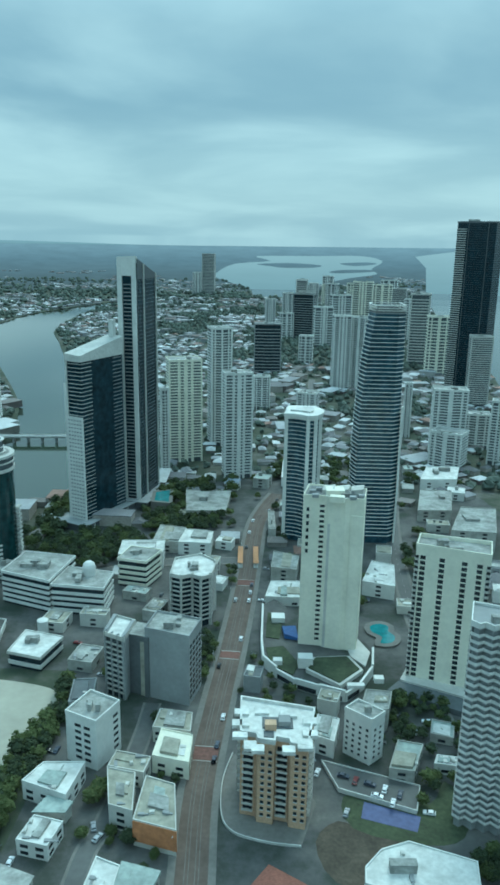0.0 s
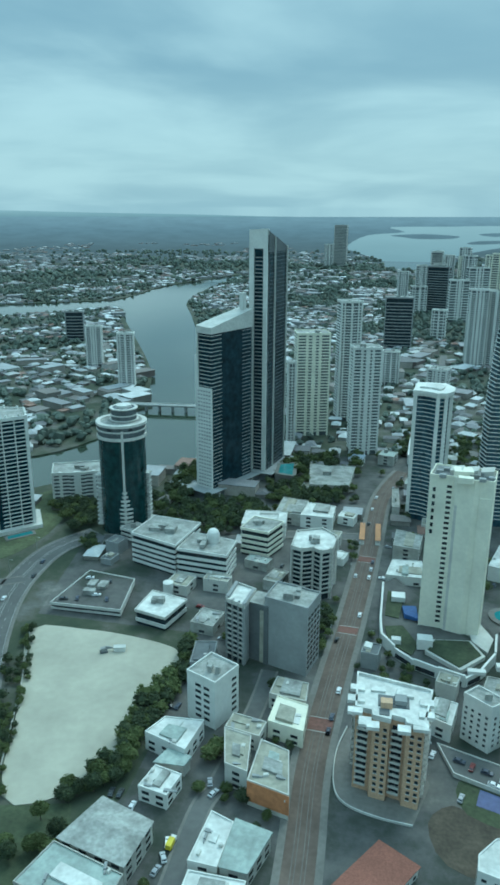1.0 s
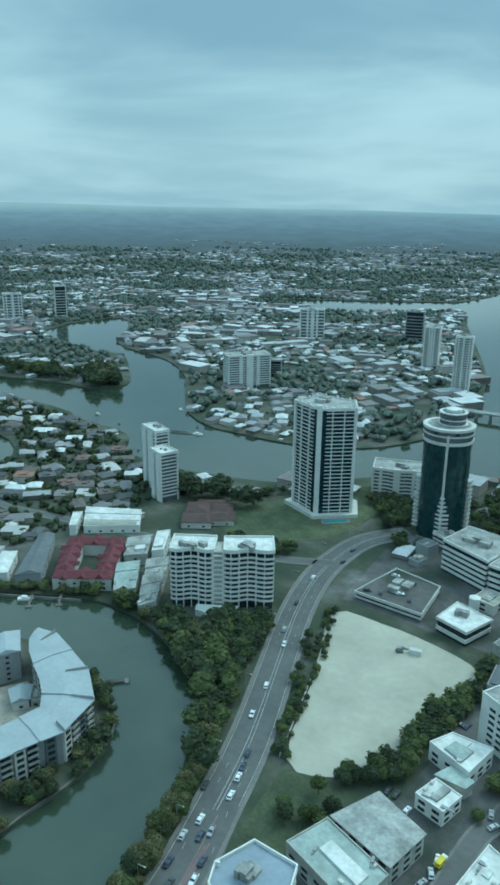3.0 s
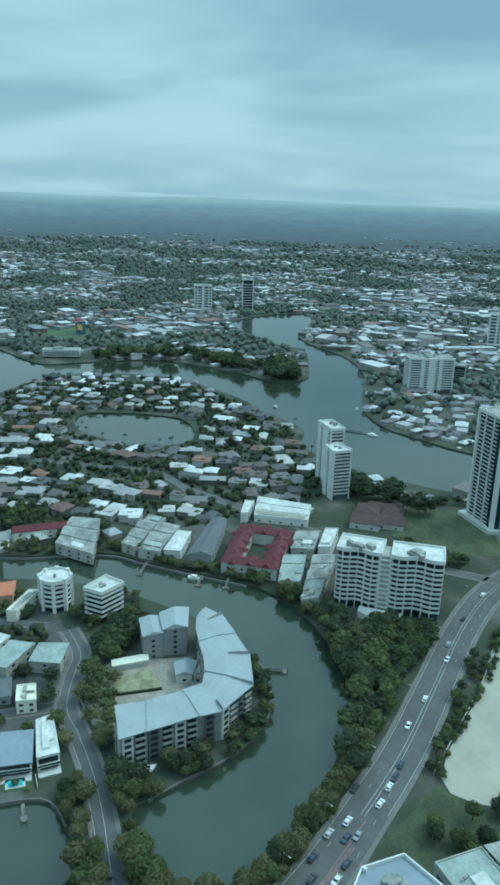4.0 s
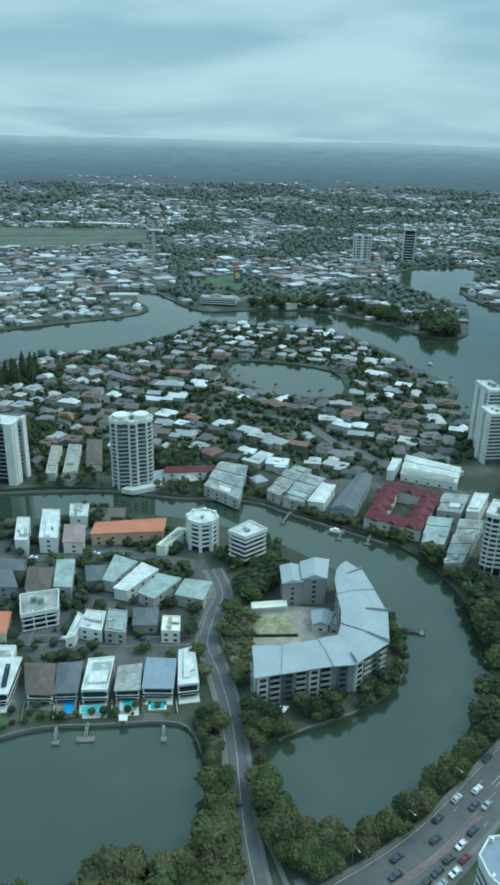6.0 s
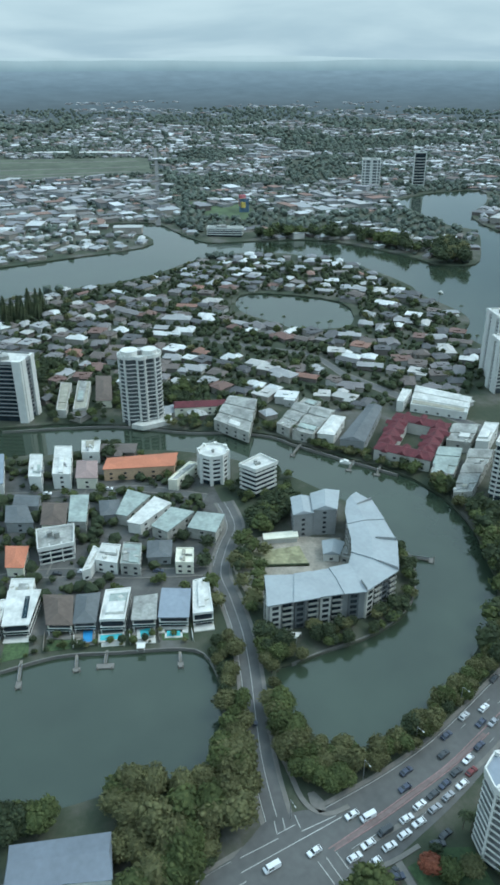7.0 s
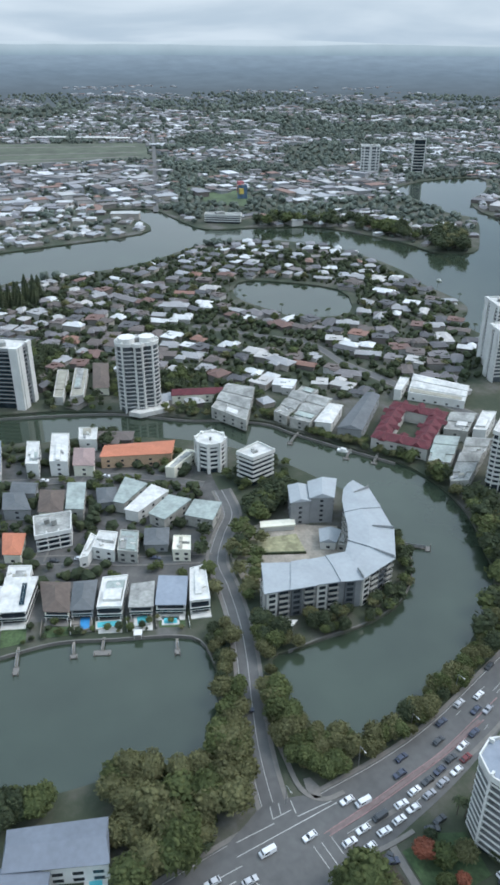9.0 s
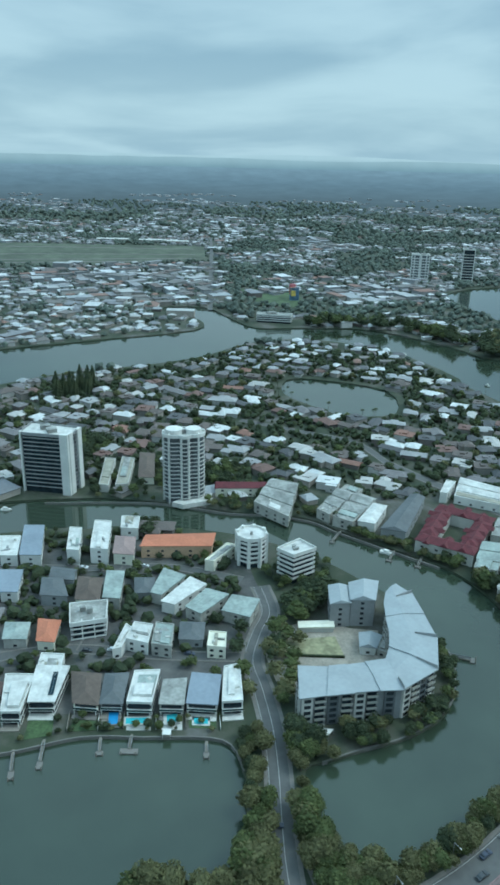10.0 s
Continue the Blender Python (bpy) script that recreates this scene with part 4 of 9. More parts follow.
def hotel():
    out = [(31.5, 382.5), (44, 381), (45, 379.5), (54, 376.5), (57, 377), (64, 376), (68, 394), (36, 401)]
    t = wall_tower("hotel_tower", "cream hotel tower with one dark column of windows and vertical lettering", out, 95, M_CREAM, [], plant=2)
    cx, cy, pts = local(ccw(out))
    wm = mesh_of("window", box(B(), -1.3, -0.3, 0, 1.3, 0.08, 1.5), M_WINDOW)
    a, b = Vector((31.5 - cx, 382.5 - cy)), Vector((44 - cx, 381 - cy))
    ang = math.degrees(math.atan2((b - a).y, (b - a).x)) + 180
    c = a.lerp(b, 0.84)
    for k in range(28):
        put("window", wm, t, c.x, c.y, 8 + k * 3.0, ang)
    # darker stone strip, coloured for the shade of a recess beside the middle bay, and the set-back edge bay
    part("recess", prism(B(), [(45.0 - cx, 379.4 - cy), (46.4 - cx, 378.9 - cy), (46.5 - cx, 380 - cy), (45.2 - cx, 380.4 - cy)], 4, 80), M_STONE, t)
    part("edge_bay", prism(B(), [(57.5 - cx, 376.4 - cy), (63.5 - cx, 375.4 - cy), (64 - cx, 377 - cy), (58 - cx, 378 - cy)], 0, 86), M_CREAM, t, "set-back edge bay")
    part("lift_house", box(B(), -6, -2, 95, 4, 6, 98.6), M_CREAM, t)
    # dark sheet on the roof; its colour gives the shade of a sunk deck
    part("roof_well", prism(B(), grow(pts, -1.8), 95, 95.3), M_DGREY, t, "dark roof sheet standing for a recessed deck")
    for k in range(3):
        part("roof_vault", prism(B(), [(-8 + 8 * k, 2), (-1.5 + 8 * k, 0.5), (0.2 + 8 * k, 8.5), (-6.5 + 8 * k, 10)], 95.2, [97.5, 98.8, 98.8, 97.5]), M_STONE, t, "low roof over the plant rooms")
    part("roof_box", prism(B(), [(-5, -11), (2.5, -12.4), (3.2, -8.6), (-4.4, -7.2)], 95.2, 98.4), M_CREAM, t)
    for q in ((-12, -3), (8, -6), (10, 3), (-9, 8), (-13, 4), (13, -3)):
        part("roof_plant", box(B(), q[0] - 1.7, q[1] - 1.4, 95.2, q[0] + 1.7, q[1] + 1.4, 97), M_GREY, t)
    # the hotel's sign runs down the wall as plain dark bars
    for k in range(7):
        bm = B()
        q = a.lerp(b, 0.22)
        n = Vector(((b - a).y, -(b - a).x)).normalized()
        tt = (b - a).normalized()
        p = [tuple(q - tt * 0.75 + n * 0.3), tuple(q + tt * 0.75 + n * 0.3), tuple(q + tt * 0.75 - n * 0.3), tuple(q - tt * 0.75 - n * 0.3)]
        prism(bm, p, 86.4 - k * 4.1, 88.6 - k * 4.1)
        part("sign_bar", bm, M_GLASS, t)
    p = thing("hotel_podium", 45, 365, 0, "white hotel podium with planted terraces", "podium")
    FOOT.append([(10, 380), (12, 356), (30, 340), (64, 326), (84, 342), (80, 366), (70, 400), (40, 404), (14, 438)])
    rim = [(-33, 64), (-34.5, 20), (-33.8, 1), (-27, -10), (-17, -20), (-5, -26), (8, -31.5), (17, -23), (26, -7), (29, 11), (21, 33), (-5, 39), (-25, 73)]
    part("deck", prism(B(), rim, 0, 4.4), M_LOT, p)
    edge = [Vector(v) for v in rim[:10]]
    for k, (a, b) in enumerate(zip(edge, edge[1:])):
        d = (b - a).normalized()
        n = Vector((d.y, -d.x))
        lip = 5.4 + 0.7 * (k % 3)
        part("front_wall", prism(B(), [tuple(a + n * 0.5), tuple(b + n * 0.5), tuple(b - n * 0.7), tuple(a - n * 0.7)], 0, lip), M_WHITE, p, "white podium wall")
        if k in (3, 4, 5, 6):
            part("shopfront", prism(B(), [tuple(a + d * 1.5 + n * 0.4), tuple(b - d * 1.5 + n * 0.4), tuple(b - d * 1.5 + n * 0.62), tuple(a + d * 1.5 + n * 0.62)], 0.4, 3.0), M_WINDOW, p)
    part("planter", prism(B(), [(-11, -12), (6, -27), (20, -12), (14, 2), (-6, 0)], 4.4, 6.6), M_STONE, p)
    part("roof_garden", prism(B(), [(-9.6, -11.2), (5.6, -24.8), (18, -11.6), (12.8, 0.6), (-5, -1)], 6.6, 7.1), M_GRASS, p, "planted roof lawn")
    part("roof_garden", prism(B(), [(-32, 12), (-30, -5), (-18, -15), (-14, -4), (-22, 14)], 4.4, 5.0), M_GRASS, p, "planted roof lawn")
    part("roof_garden", prism(B(), [(-32, 24), (-24, 22), (-21, 46), (-30, 54)], 4.4, 4.9), M_GRASS, p, "planted roof lawn")
    part("terrace", prism(B(), [(15, 4), (22, -6), (27, 8), (20, 28), (14, 24)], 4.4, 5.2), M_STONE, p)
    part("shade_cover", prism(B(), [(-21, 22), (-13, 20), (-14, 32), (-22, 34)], 5.0, [8.0, 6.4, 8.0, 6.4]), M_BLUECLOTH, p, "blue shade cover")
    for x, y, w, d, h in ((-11, -6, 8, 6, 11), (-26, -4, 5, 4, 7.5), (-24, 44, 8, 7, 8), (27, -20, 5, 4, 7.5), (14, -26, 9, 3, 7.0)):
        part("terrace_room", box(B(), x - w / 2, y - d / 2, 4.9, x + w / 2, y + d / 2, h), M_WHITE, p)


hotel()

wall_tower("cream_tower", "cream apartment tower with dark recessed window columns", [(88, 352), (122.5, 338.5), (128, 356), (93, 366)], 79, M_CREAM,
           [(0, 0.10), (0, 0.36), (0, 0.66), (0, 0.86), (3, 0.3), (3, 0.7), (1, 0.3), (1, 0.7)], 2.95, 5, (2.7, 2.1), balconies=[(0, 0.02, 2.2, 1.0), (0, 0.975, 2.4, 1.0)], parapet=2.2)
tw = thing("cream_tower_podium", 106, 342, 0, "low cream podium of the apartment tower", "podium")
part("deck", prism(B(), [(-22, 6), (14, -12), (26, 20), (-8, 34)], 0, 4.5), M_STONE, tw)
part("forecourt_roof", prism(B(), [(-30, -2), (8, -22), (14, -12), (-22, 7)], 0, 3.4), M_DGREY, tw)
def zigzag_tower():
    """White tower whose balconies run in a zigzag."""
    H = 92.0
    base = [(86, 251), (88.4, 248.4), (90.8, 249.6), (93.2, 246.9), (95.6, 248.1), (98, 245.4), (100.4, 246.6), (102.8, 243.9), (105.2, 245.1), (109, 241.8), (113, 258), (91, 266)]
    t = slab_tower("zigzag_tower", "white apartment tower of zigzag balconies", base, H, 3.05, M_GREY, M_WHITE, 1.0, 1.45, plant=2, roof=M_GREY)


zigzag_tower()


def black_tower():
    out = quad((299, 1113), (345, 1077), 30)
    slab_tower("black_tower", "very tall dark tower with fine balcony bands", out, 258, 3.2, M_BLUEGLASS, M_DGREY, 0.35, 0.22, plant=2,
               fins=[(0, 0.30, 0.8, 0.5), (0, 0.80, 0.8, 0.5)], fin_mat=M_DGREY)
    t = thing("tower_balcony_edge", 299, 1113, 0, "pale balcony edge of the dark tower", "balcony")
    me = mesh_of("balcony", prism(B(), [(-0.6, -0.9), (11.0, -10.0), (11.6, -8.9), (0.2, 0)], 0, 1.1), M_CONC)
    for k in range(76):
        put("balcony", me, t, z=8 + k * 3.2)


black_tower()


def brick_block():
    out = [(-0.5, 255.5), (6, 254), (6.5, 251), (13, 249.6), (13.5, 252.4), (19, 251), (19.5, 248.4), (26, 247), (30.5, 271), (-0.5, 278.5)]
    t = wall_tower("brick_apartments", "tan brick apartment block with white balconies and an uneven white roof", out, 39, M_BRICK,
                   [(2, 0.3), (2, 0.75), (4, 0.5), (8, 0.3), (8, 0.7), (6, 0.35), (6, 0.8), (0, 0.5)], 3.0, 3.5, (1.5, 1.4),
                   balconies=[(0, 0.5, 4.6, 1.4), (4, 0.5, 4.6, 1.5), (7, 0.25, 4.0, 1.3), (7, 0.6, 4.0, 1.3), (9, 0.5, 4.6, 1.3)], roof=M_ROOFW, plant=0)
    cx, cy, pts = local(ccw(out))
    for x, y, w, d, h in ((-13.5, 12, 6, 3.6, 1.2), (-13.8, 4.5, 7, 4, 1.3), (-14, -3, 6, 3.4, 1.2), (-5, 13.5, 6, 5, 1.0), (6, 11.5, 7, 5, 1.3), (14.5, 6.5, 5.5, 4, 1.2), (14, -1.5, 6, 3.6, 1.3), (-10, -9, 5, 5, 1.1), (11.5, -8, 6, 6, 1.2), (-7, -11, 5, 4, 1.4), (5, -11.5, 5, 4, 1.4)):
        bm = box(B(), x - w / 2, y - d / 2, 38.8, x + w / 2, y + d / 2, 39 + h)
        part("roof_deck", bm, M_ROOFW, t)
    # thin dark boxes on the roof, coloured as the shade inside plant wells
    part("plant_well", box(B(), -5, 2.2, 39, 7.5, 9.5, 39.4), M_DGREY, t, "dark sheet standing for a plant well in the roof")
    part("plant_well", box(B(), -4.5, -3.2, 39, -0.5, 0.6, 39.4), M_DGREY, t, "dark sheet standing for a plant well in the roof")
    part("lift_house", box(B(), -4, 0.8, 38.8, 0.6, 4.2, 42.0), M_BRICK, t)
    part("roof_plant", box(B(), 1.6, 3.4, 39.2, 6.4, 8.0, 41.6), M_GREY, t)
    o, q = grow(pts, 0.3), grow(pts, -0.5)
    part("roof_rim", ring(o, q, 38.0, 40.3), M_ROOFW, t, "white roof rim")


brick_block()

wall_tower("small_white_block", "small white apartment block with square windows", [(47, 294.5), (58, 285.5), (65, 291.8), (54, 301)], 23.5, M_WHITE,
           [(0, 0.12), (0, 0.35), (0, 0.60), (0, 0.85), (1, 0.3), (1, 0.7), (3, 0.3), (3, 0.7)], 2.9, 2.5, (1.3, 1.2), plant=1, category="building")


def round_tower():
    """Round-fronted green glass tower with a white crown."""
    t = thing("round_green_tower", -180, 493, 0, "round-fronted green glass tower with a white stepped crown", "tower")
    R = 17.5
    FOOT.append(ngon(12, 24, cx=-180, cy=493))
    part("core", prism(B(), ngon(32, R - 0.6), 0, 76), M_GREENGLASS, t)
    part("crown", prism(B(), ngon(32, R - 0.1), 73, 83), M_PALEGLASS, t, "pale glazed crown")
    for z0, z1, g in ((72.4, 74.6, 0.5), (78.2, 79.2, 0.5), (82.2, 84.0, 0.9)):
        part("crown_ring", ring(ngon(32, R + g), ngon(32, R - 2.5), z0, z1), M_CONC, t, "pale ring round the crown")
    wm = mesh_of("crown_window", box(B(), -1.4, -0.2, 0, 1.4, 0.12, 2.2), M_WINDOW)
    for k in range(5):
        w = radians(160 + k * 50)
        put("crown_window", wm, t, R * math.cos(w), R * math.sin(w), 79.6, math.degrees(w) - 90)
    part("crown_roof", prism(B(), ngon(32, R - 1), 83, 83.5), M_ROOFC, t)
    part("upper_crown", prism(B(), ngon(24, 9.2, cx=1.5, cy=2), 83.5, 93), M_PALEGLASS, t, "pale glazed drum")
    for z0, g in ((84.0, 1.4), (87.6, 0.4), (92.4, 0.9)):
        part("drum_ring", ring(ngon(24, 9.2 + g, cx=1.5, cy=2), ngon(24, 8, cx=1.5, cy=2), z0, z0 + 0.8), M_CONC, t)
    part("crown_deck", prism(B(), ngon(20, 5.5, cx=1.5, cy=2), 93, 95), M_ROOFW, t)
    ax = radians(-70)
    x, y = R * math.cos(ax), R * math.sin(ax)
    part("mast_rib", prism(B(), [(x - 0.7, y - 0.7), (x + 0.7, y - 0.7), (x + 0.7, y + 0.6), (x - 0.7, y + 0.6)], 0, 80), M_CONC, t, "pale vertical rib")
    for i, (w, z) in enumerate([(9.5, 4 + 3.2 * k) for k in range(6)] + [(6.0, 23.2), (6.0, 26.4), (4.0, 29.6), (3.2, 32.8)]):
        part("front_balcony", prism(B(), [(x - w / 2, y - 1.2 + 0.12 * w), (x, y - 2.0), (x + w / 2, y - 1.2 + 0.36 * w), (x + w / 2, y + 3), (x - w / 2, y + 3)], z, z + 1.2), M_CONC, t)
    for s, ang in ((-1, 200), (1, 15)):
        a = radians(ang)
        for k in range(13):
            px, py = (R - 1) * math.cos(a), (R - 1) * math.sin(a)
            part("side_balcony", prism(B(), rect(6.5, 6.0, px, py), 4 + k * 3.2, 5.3 + k * 3.2), M_CONC, t)
    bandm = mesh_of("spandrel", prism(B(), ngon(32, R - 0.5), 0, 0.3), M_GREENGLASS)
    for k in range(22):
        put("spandrel", bandm, t, z=6 + k * 3.1)


round_tower()


def strip_tower():
    out = [(-297, 473), (-268, 461), (-247, 480), (-258, 500), (-290, 499)]
    t = slab_tower("striped_tower", "dark apartment tower with a white central blade and white balcony bands", out, 86, 3.0, M_BLUEGLASS, M_WHITE, 0.7, 0.62, plant=3,
                   fins=[(0, 0.02, 2.2, 0.8), (0, 0.28, 0.6, 0.5), (0, 0.60, 0.6, 0.5), (1, 0.36, 0.6, 0.5), (1, 0.68, 0.6, 0.5), (1, 0.98, 2.2, 0.8)], podium=(5, 3), parapet=1.2, roof=M_ROOFC, fin_mat=M_WHITE)
    cx, cy, pts = local(ccw(out))
    x, y = pts[1]
    # proud strip of dark glass; its colour stands for a shaded recess
    part("dark_recess", prism(B(), [(x - 5.6, y + 1.6), (x - 0.6, y - 1.0), (x + 4.2, y + 3.2), (x, y + 6)], 3, 85.4), M_BLUEGLASS, t, "dark glass strip standing for the recess beside the blade")
    part("blade", prism(B(), [(x - 2.6, y + 0.4), (x - 0.6, y - 2.2), (x + 2.0, y + 0.6), (x + 0.4, y + 3)], 0, 89.5), M_WHITE, t, "tall white central blade")
    for k, (px, py) in enumerate(pts):
        for u in (0.15, 0.5, 0.85):
            q = Vector((px, py)).lerp(Vector(pts[(k + 1) % len(pts)]), u) * 0.94
            part("roof_fin", box(B(), q.x - 0.7, q.y - 0.7, 86, q.x + 0.7, q.y + 0.7, 88.6), M_WHITE, t)


strip_tower()


def wave_block(name, out, H):
    """White apartment block with wavy balconies."""
    slab_tower(name, "white apartment block with wavy balconies and a flat white roof", out, H, 3.05, M_GLASS, M_WHITE, 0.9, 1.55, z0=5, plant=3, roof=M_ROOFW, category="apartments", group="wavy apartment pair", fins=[(i, 0.5, 0.5, 0.25) for i in (2, 5, 8, 11, 14)])


def wavy(a, b, depth, amp, waves, n=18):
    a, b = Vector(a), Vector(b)
    t = (b - a).normalized()
    nn = Vector((t.y, -t.x))
    front = [tuple(a.lerp(b, i / n) + nn * (amp * math.sin(2 * math.pi * waves * i / n))) for i in range(n + 1)]
    return front + [tuple(b - nn * depth), tuple(a - nn * depth)]


wave_block("wavy_apartments", wavy((-268, 292), (-246, 306), 19, 1.1, 1.5), 38)
wave_block("wavy_apartments", wavy((-241, 309), (-217, 326.5), 19, 1.1, 1.5), 38)
tw = thing("apartment_entry", -248, 305, 32, "pale glazed stair link and curved entry deck of the apartments", "entry")
part("link", box(B(), 0, 0, 0, 9, 14, 37), M_TOWNWALL, tw)
for k in range(11):
    part("link_floor", box(B(), 1.2, -1.0, 4 + k * 3.05, 7.8, 0.2, 4.6 + k * 3.05), M_WHITE, tw)
for x in (1.2, 7.2):
    part("link_column", box(B(), x, -1.2, 0, x + 0.7, 0.2, 37.5), M_WHITE, tw)
part("entry_deck", prism(B(), [(-8, -9), (0, -13), (9, -13), (17, -9), (17, -3), (-8, -3)], 0, 4.0), M_WHITE, tw)
part("entry_canopy", prism(B(), [(0, -16), (8, -16), (8, -10), (0, -10)], 0, 3.0), M_CONC, tw)

slab_tower("slim_white_tower", "slim white apartment tower", [(-382, 409.5), (-376, 424.5), (-397, 430), (-398, 415.5)], 41, 2.95, M_PALEGLASS, M_WHITE, 0.9, 1.2, plant=2, group="slim white pair", fins=[(3, 0.2, 5.2, 0.2), (3, 0.72, 5.6, 0.2), (0, 0.04, 0.9, 0.2), (0, 0.96, 0.9, 0.2)], roof=M_ROOFW)
slab_tower("slim_white_tower", "slim white apartment tower behind its twin", [(-401.5, 425.5), (-396.5, 437), (-420, 446), (-425, 434.5)], 52, 2.95, M_PALEGLASS, M_WHITE, 0.9, 1.2, plant=2, group="slim white pair", fins=[(3, 0.15, 6.0, 0.2), (3, 0.6, 9.0, 0.2), (0, 0.04, 0.9, 0.2), (0, 0.96, 0.9, 0.2)], roof=M_ROOFW)
def lobed_plan(cx, cy, ang, lobes, n=40):
    """Outline round several overlapping circles (offset along the front, offset back, radius)."""
    out = []
    c, w = math.cos(ang), math.sin(ang)
    for i in range(n):
        th = 2 * math.pi * i / n
        d = Vector((math.cos(th), math.sin(th)))
        best = 0.0
        for a, b, r in lobes:
            along = d.x * a + d.y * b
            root = r * r - (a * a + b * b - along * along)
            if root > 0:
                best = max(best, along + math.sqrt(root))
        p = d * best
        out.append((cx + p.x * c - p.y * w, cy + p.x * w + p.y * c))
    return out


rounded = slab_tower("rounded_apartments", "pale apartment tower of three rounded balcony bays by the canal", lobed_plan(-466, 153.5, radians(72), [(-6.6, 0.6, 8.2), (0.6, -4.6, 5.0), (7.4, 0.6, 7.6), (0.0, 3.0, 7.0)]), 51, 2.95, M_PALEGLASS, M_WHITE, 1.2, 0.85, plant=3, fins=[(i, 0.5, 0.9, 0.25) for i in (1, 14, 19, 23, 28, 32, 36)], roof=M_ROOFW)
for a, r in ((-6.6, 6.0), (7.0, 5.4)):
    part("roof_drum", prism(B(), [(a * math.cos(radians(72)) + r * math.cos(k * math.pi / 10), a * math.sin(radians(72)) + r * math.sin(k * math.pi / 10)) for k in range(20)], 50.5, 54.6), M_WHITE, rounded, "low white drum over a rounded bay")
part("terrace", prism(B(), [(8, -12), (15, -6), (15, 16), (4, 20), (-2, 12)], 0, 3.4), M_CONC, rounded)
tw = slab_tower("slab_apartments", "white slab apartment tower with a dark balcony side", [(-523, 50), (-503, 80), (-517, 93), (-542, 62)], 45, 3.1, M_GLASS, M_GREY, 1.2, 0.9, plant=2, roof=M_ROOFW,
                fins=[(0, 0.93, 6.0, 1.4), (0, 0.02, 1.2, 0.8), (1, 0.2, 5.0, 0.8), (1, 0.8, 5.0, 0.8)], fin_mat=M_WHITE)
slab_tower("octagonal_block", "white octagonal apartment block with dark window bays", ngon(8, 9.6, turn=0.2, cx=-368, cy=162), 19, 3.0, M_GLASS, M_WHITE, 0.8, 1.5, z0=3.2, plant=1, roof=M_ROOFW, category="building",
           fins=[(i, 0.02, 1.8, 0.4) for i in range(8)])
slab_tower("white_cube_block", "white apartment block of banded balconies", [(-345, 168), (-334, 173), (-337, 189), (-350, 185)], 19, 3.0, M_GLASS, M_WHITE, 1.0, 1.5, z0=3.2, plant=2, roof=M_ROOFW, category="building")
slab_tower("corner_tower", "rounded white apartment tower beside the turning lanes", [(-113, 138), (-110, 131), (-103, 128.5), (-94, 131), (-88, 140), (-92, 152), (-108, 152)], 36, 2.9, M_GLASS, M_WHITE, 2.2, 0.95, z0=4, plant=4, roof=M_ROOFB, fins=[(i, 0.03, 0.8, 0.1) for i in (0, 2, 4)])

# grey office pair by the boulevard
slab_tower("stair_tower", "slim grey tower with a white roof and pale gridded front", [(-71, 338), (-60, 332), (-57, 350), (-69, 356)], 35, 3.0, M_GLASS, M_STONE, 0.7, 0.7, z0=3, plant=0, roof=M_ROOFW, category="office",
           fins=[(0, 0.03, 0.7, 0.3), (0, 0.35, 0.5, 0.3), (0, 0.66, 0.5, 0.3), (0, 0.97, 0.7, 0.3), (1, 0.5, 17.0, 0.2), (3, 0.5, 17.0, 0.2)], fin_mat=M_GREY)
wall_tower("grey_office_slab", "blank grey office slab with a recessed pale stripe", [(-50, 336), (-27, 328), (-22, 346), (-46, 354)], 39, M_GREY,
           [(1, 0.15), (1, 0.38), (1, 0.62), (1, 0.85)], 3.2, 3, (3.0, 1.8), plant=3, category="office")
tw = thing("office_link", -55, 338, -18, "darker link between the office slabs", "office")
part("wall", box(B(), -5, 0, 0, 9, 12, 34), M_DGREY, tw)
part("pale_stripe", box(B(), 2.6, -0.4, 0, 5.2, 0.5, 31), M_TAN, tw, "tan rendered stripe")
# dark grey box in front of the wall, coloured as a shaded recess
part("dark_recess", box(B(), 5.2, -1.2, 0, 7.6, 0.4, 34.5), M_DGREY, tw)
part("roof", box(B(), -5.2, -0.3, 34, 9.2, 12.2, 34.5), M_ROOFC, tw)
slab_tower("balcony_apartments", "cream apartment block with stepped balconies", [(-45, 411), (-38, 408), (-32, 411), (-26, 407), (-20, 411), (-18, 430), (-28, 441), (-44, 434)], 33, 3.0, M_GLASS, M_STONE, 1.2, 1.05, plant=4, category="apartments", roof=M_ROOFW, fins=[(k, 0.02, 0.8, 0.2) for k in range(8)])


def office(name, label, out, H, n, wall=None, roof=None, glass=None):
    return slab_tower(name, label, out, H, H / n, glass or M_GLASS, wall or M_WHITE, 0.6, H / n * 0.5, z0=0.4 * H / n, plant=3, parapet=0.6, category="office", roof=roof)


office("white_office", "white office block with dark ribbon windows", [(-156, 436), (-122, 422), (-114, 460), (-149, 467)], 22, 6)
office("white_office", "white office block with dark ribbon windows and a white tank", [(-121, 423), (-87, 418), (-85, 441), (-116, 449)], 19.5, 5)
tw = thing("roof_tank", -100, 438, 0, "white domed water tank on the office roof", "tank", z=20)
bm = B()
prof = [(4.2, -0.6), (4.2, 5.0), (3.6, 7.0), (2.2, 8.4), (0.2, 9.0)]
rings = [[bm.verts.new((r * math.cos(2 * math.pi * i / 20), r * math.sin(2 * math.pi * i / 20), z)) for i in range(20)] for r, z in prof]
for a, b in zip(rings, rings[1:]):
    for i in range(20):
        bm.faces.new((a[i], a[(i + 1) % 20], b[(i + 1) % 20], b[i]))
bm.faces.new(rings[-1])
part("tank", bm, M_WHITE, tw)
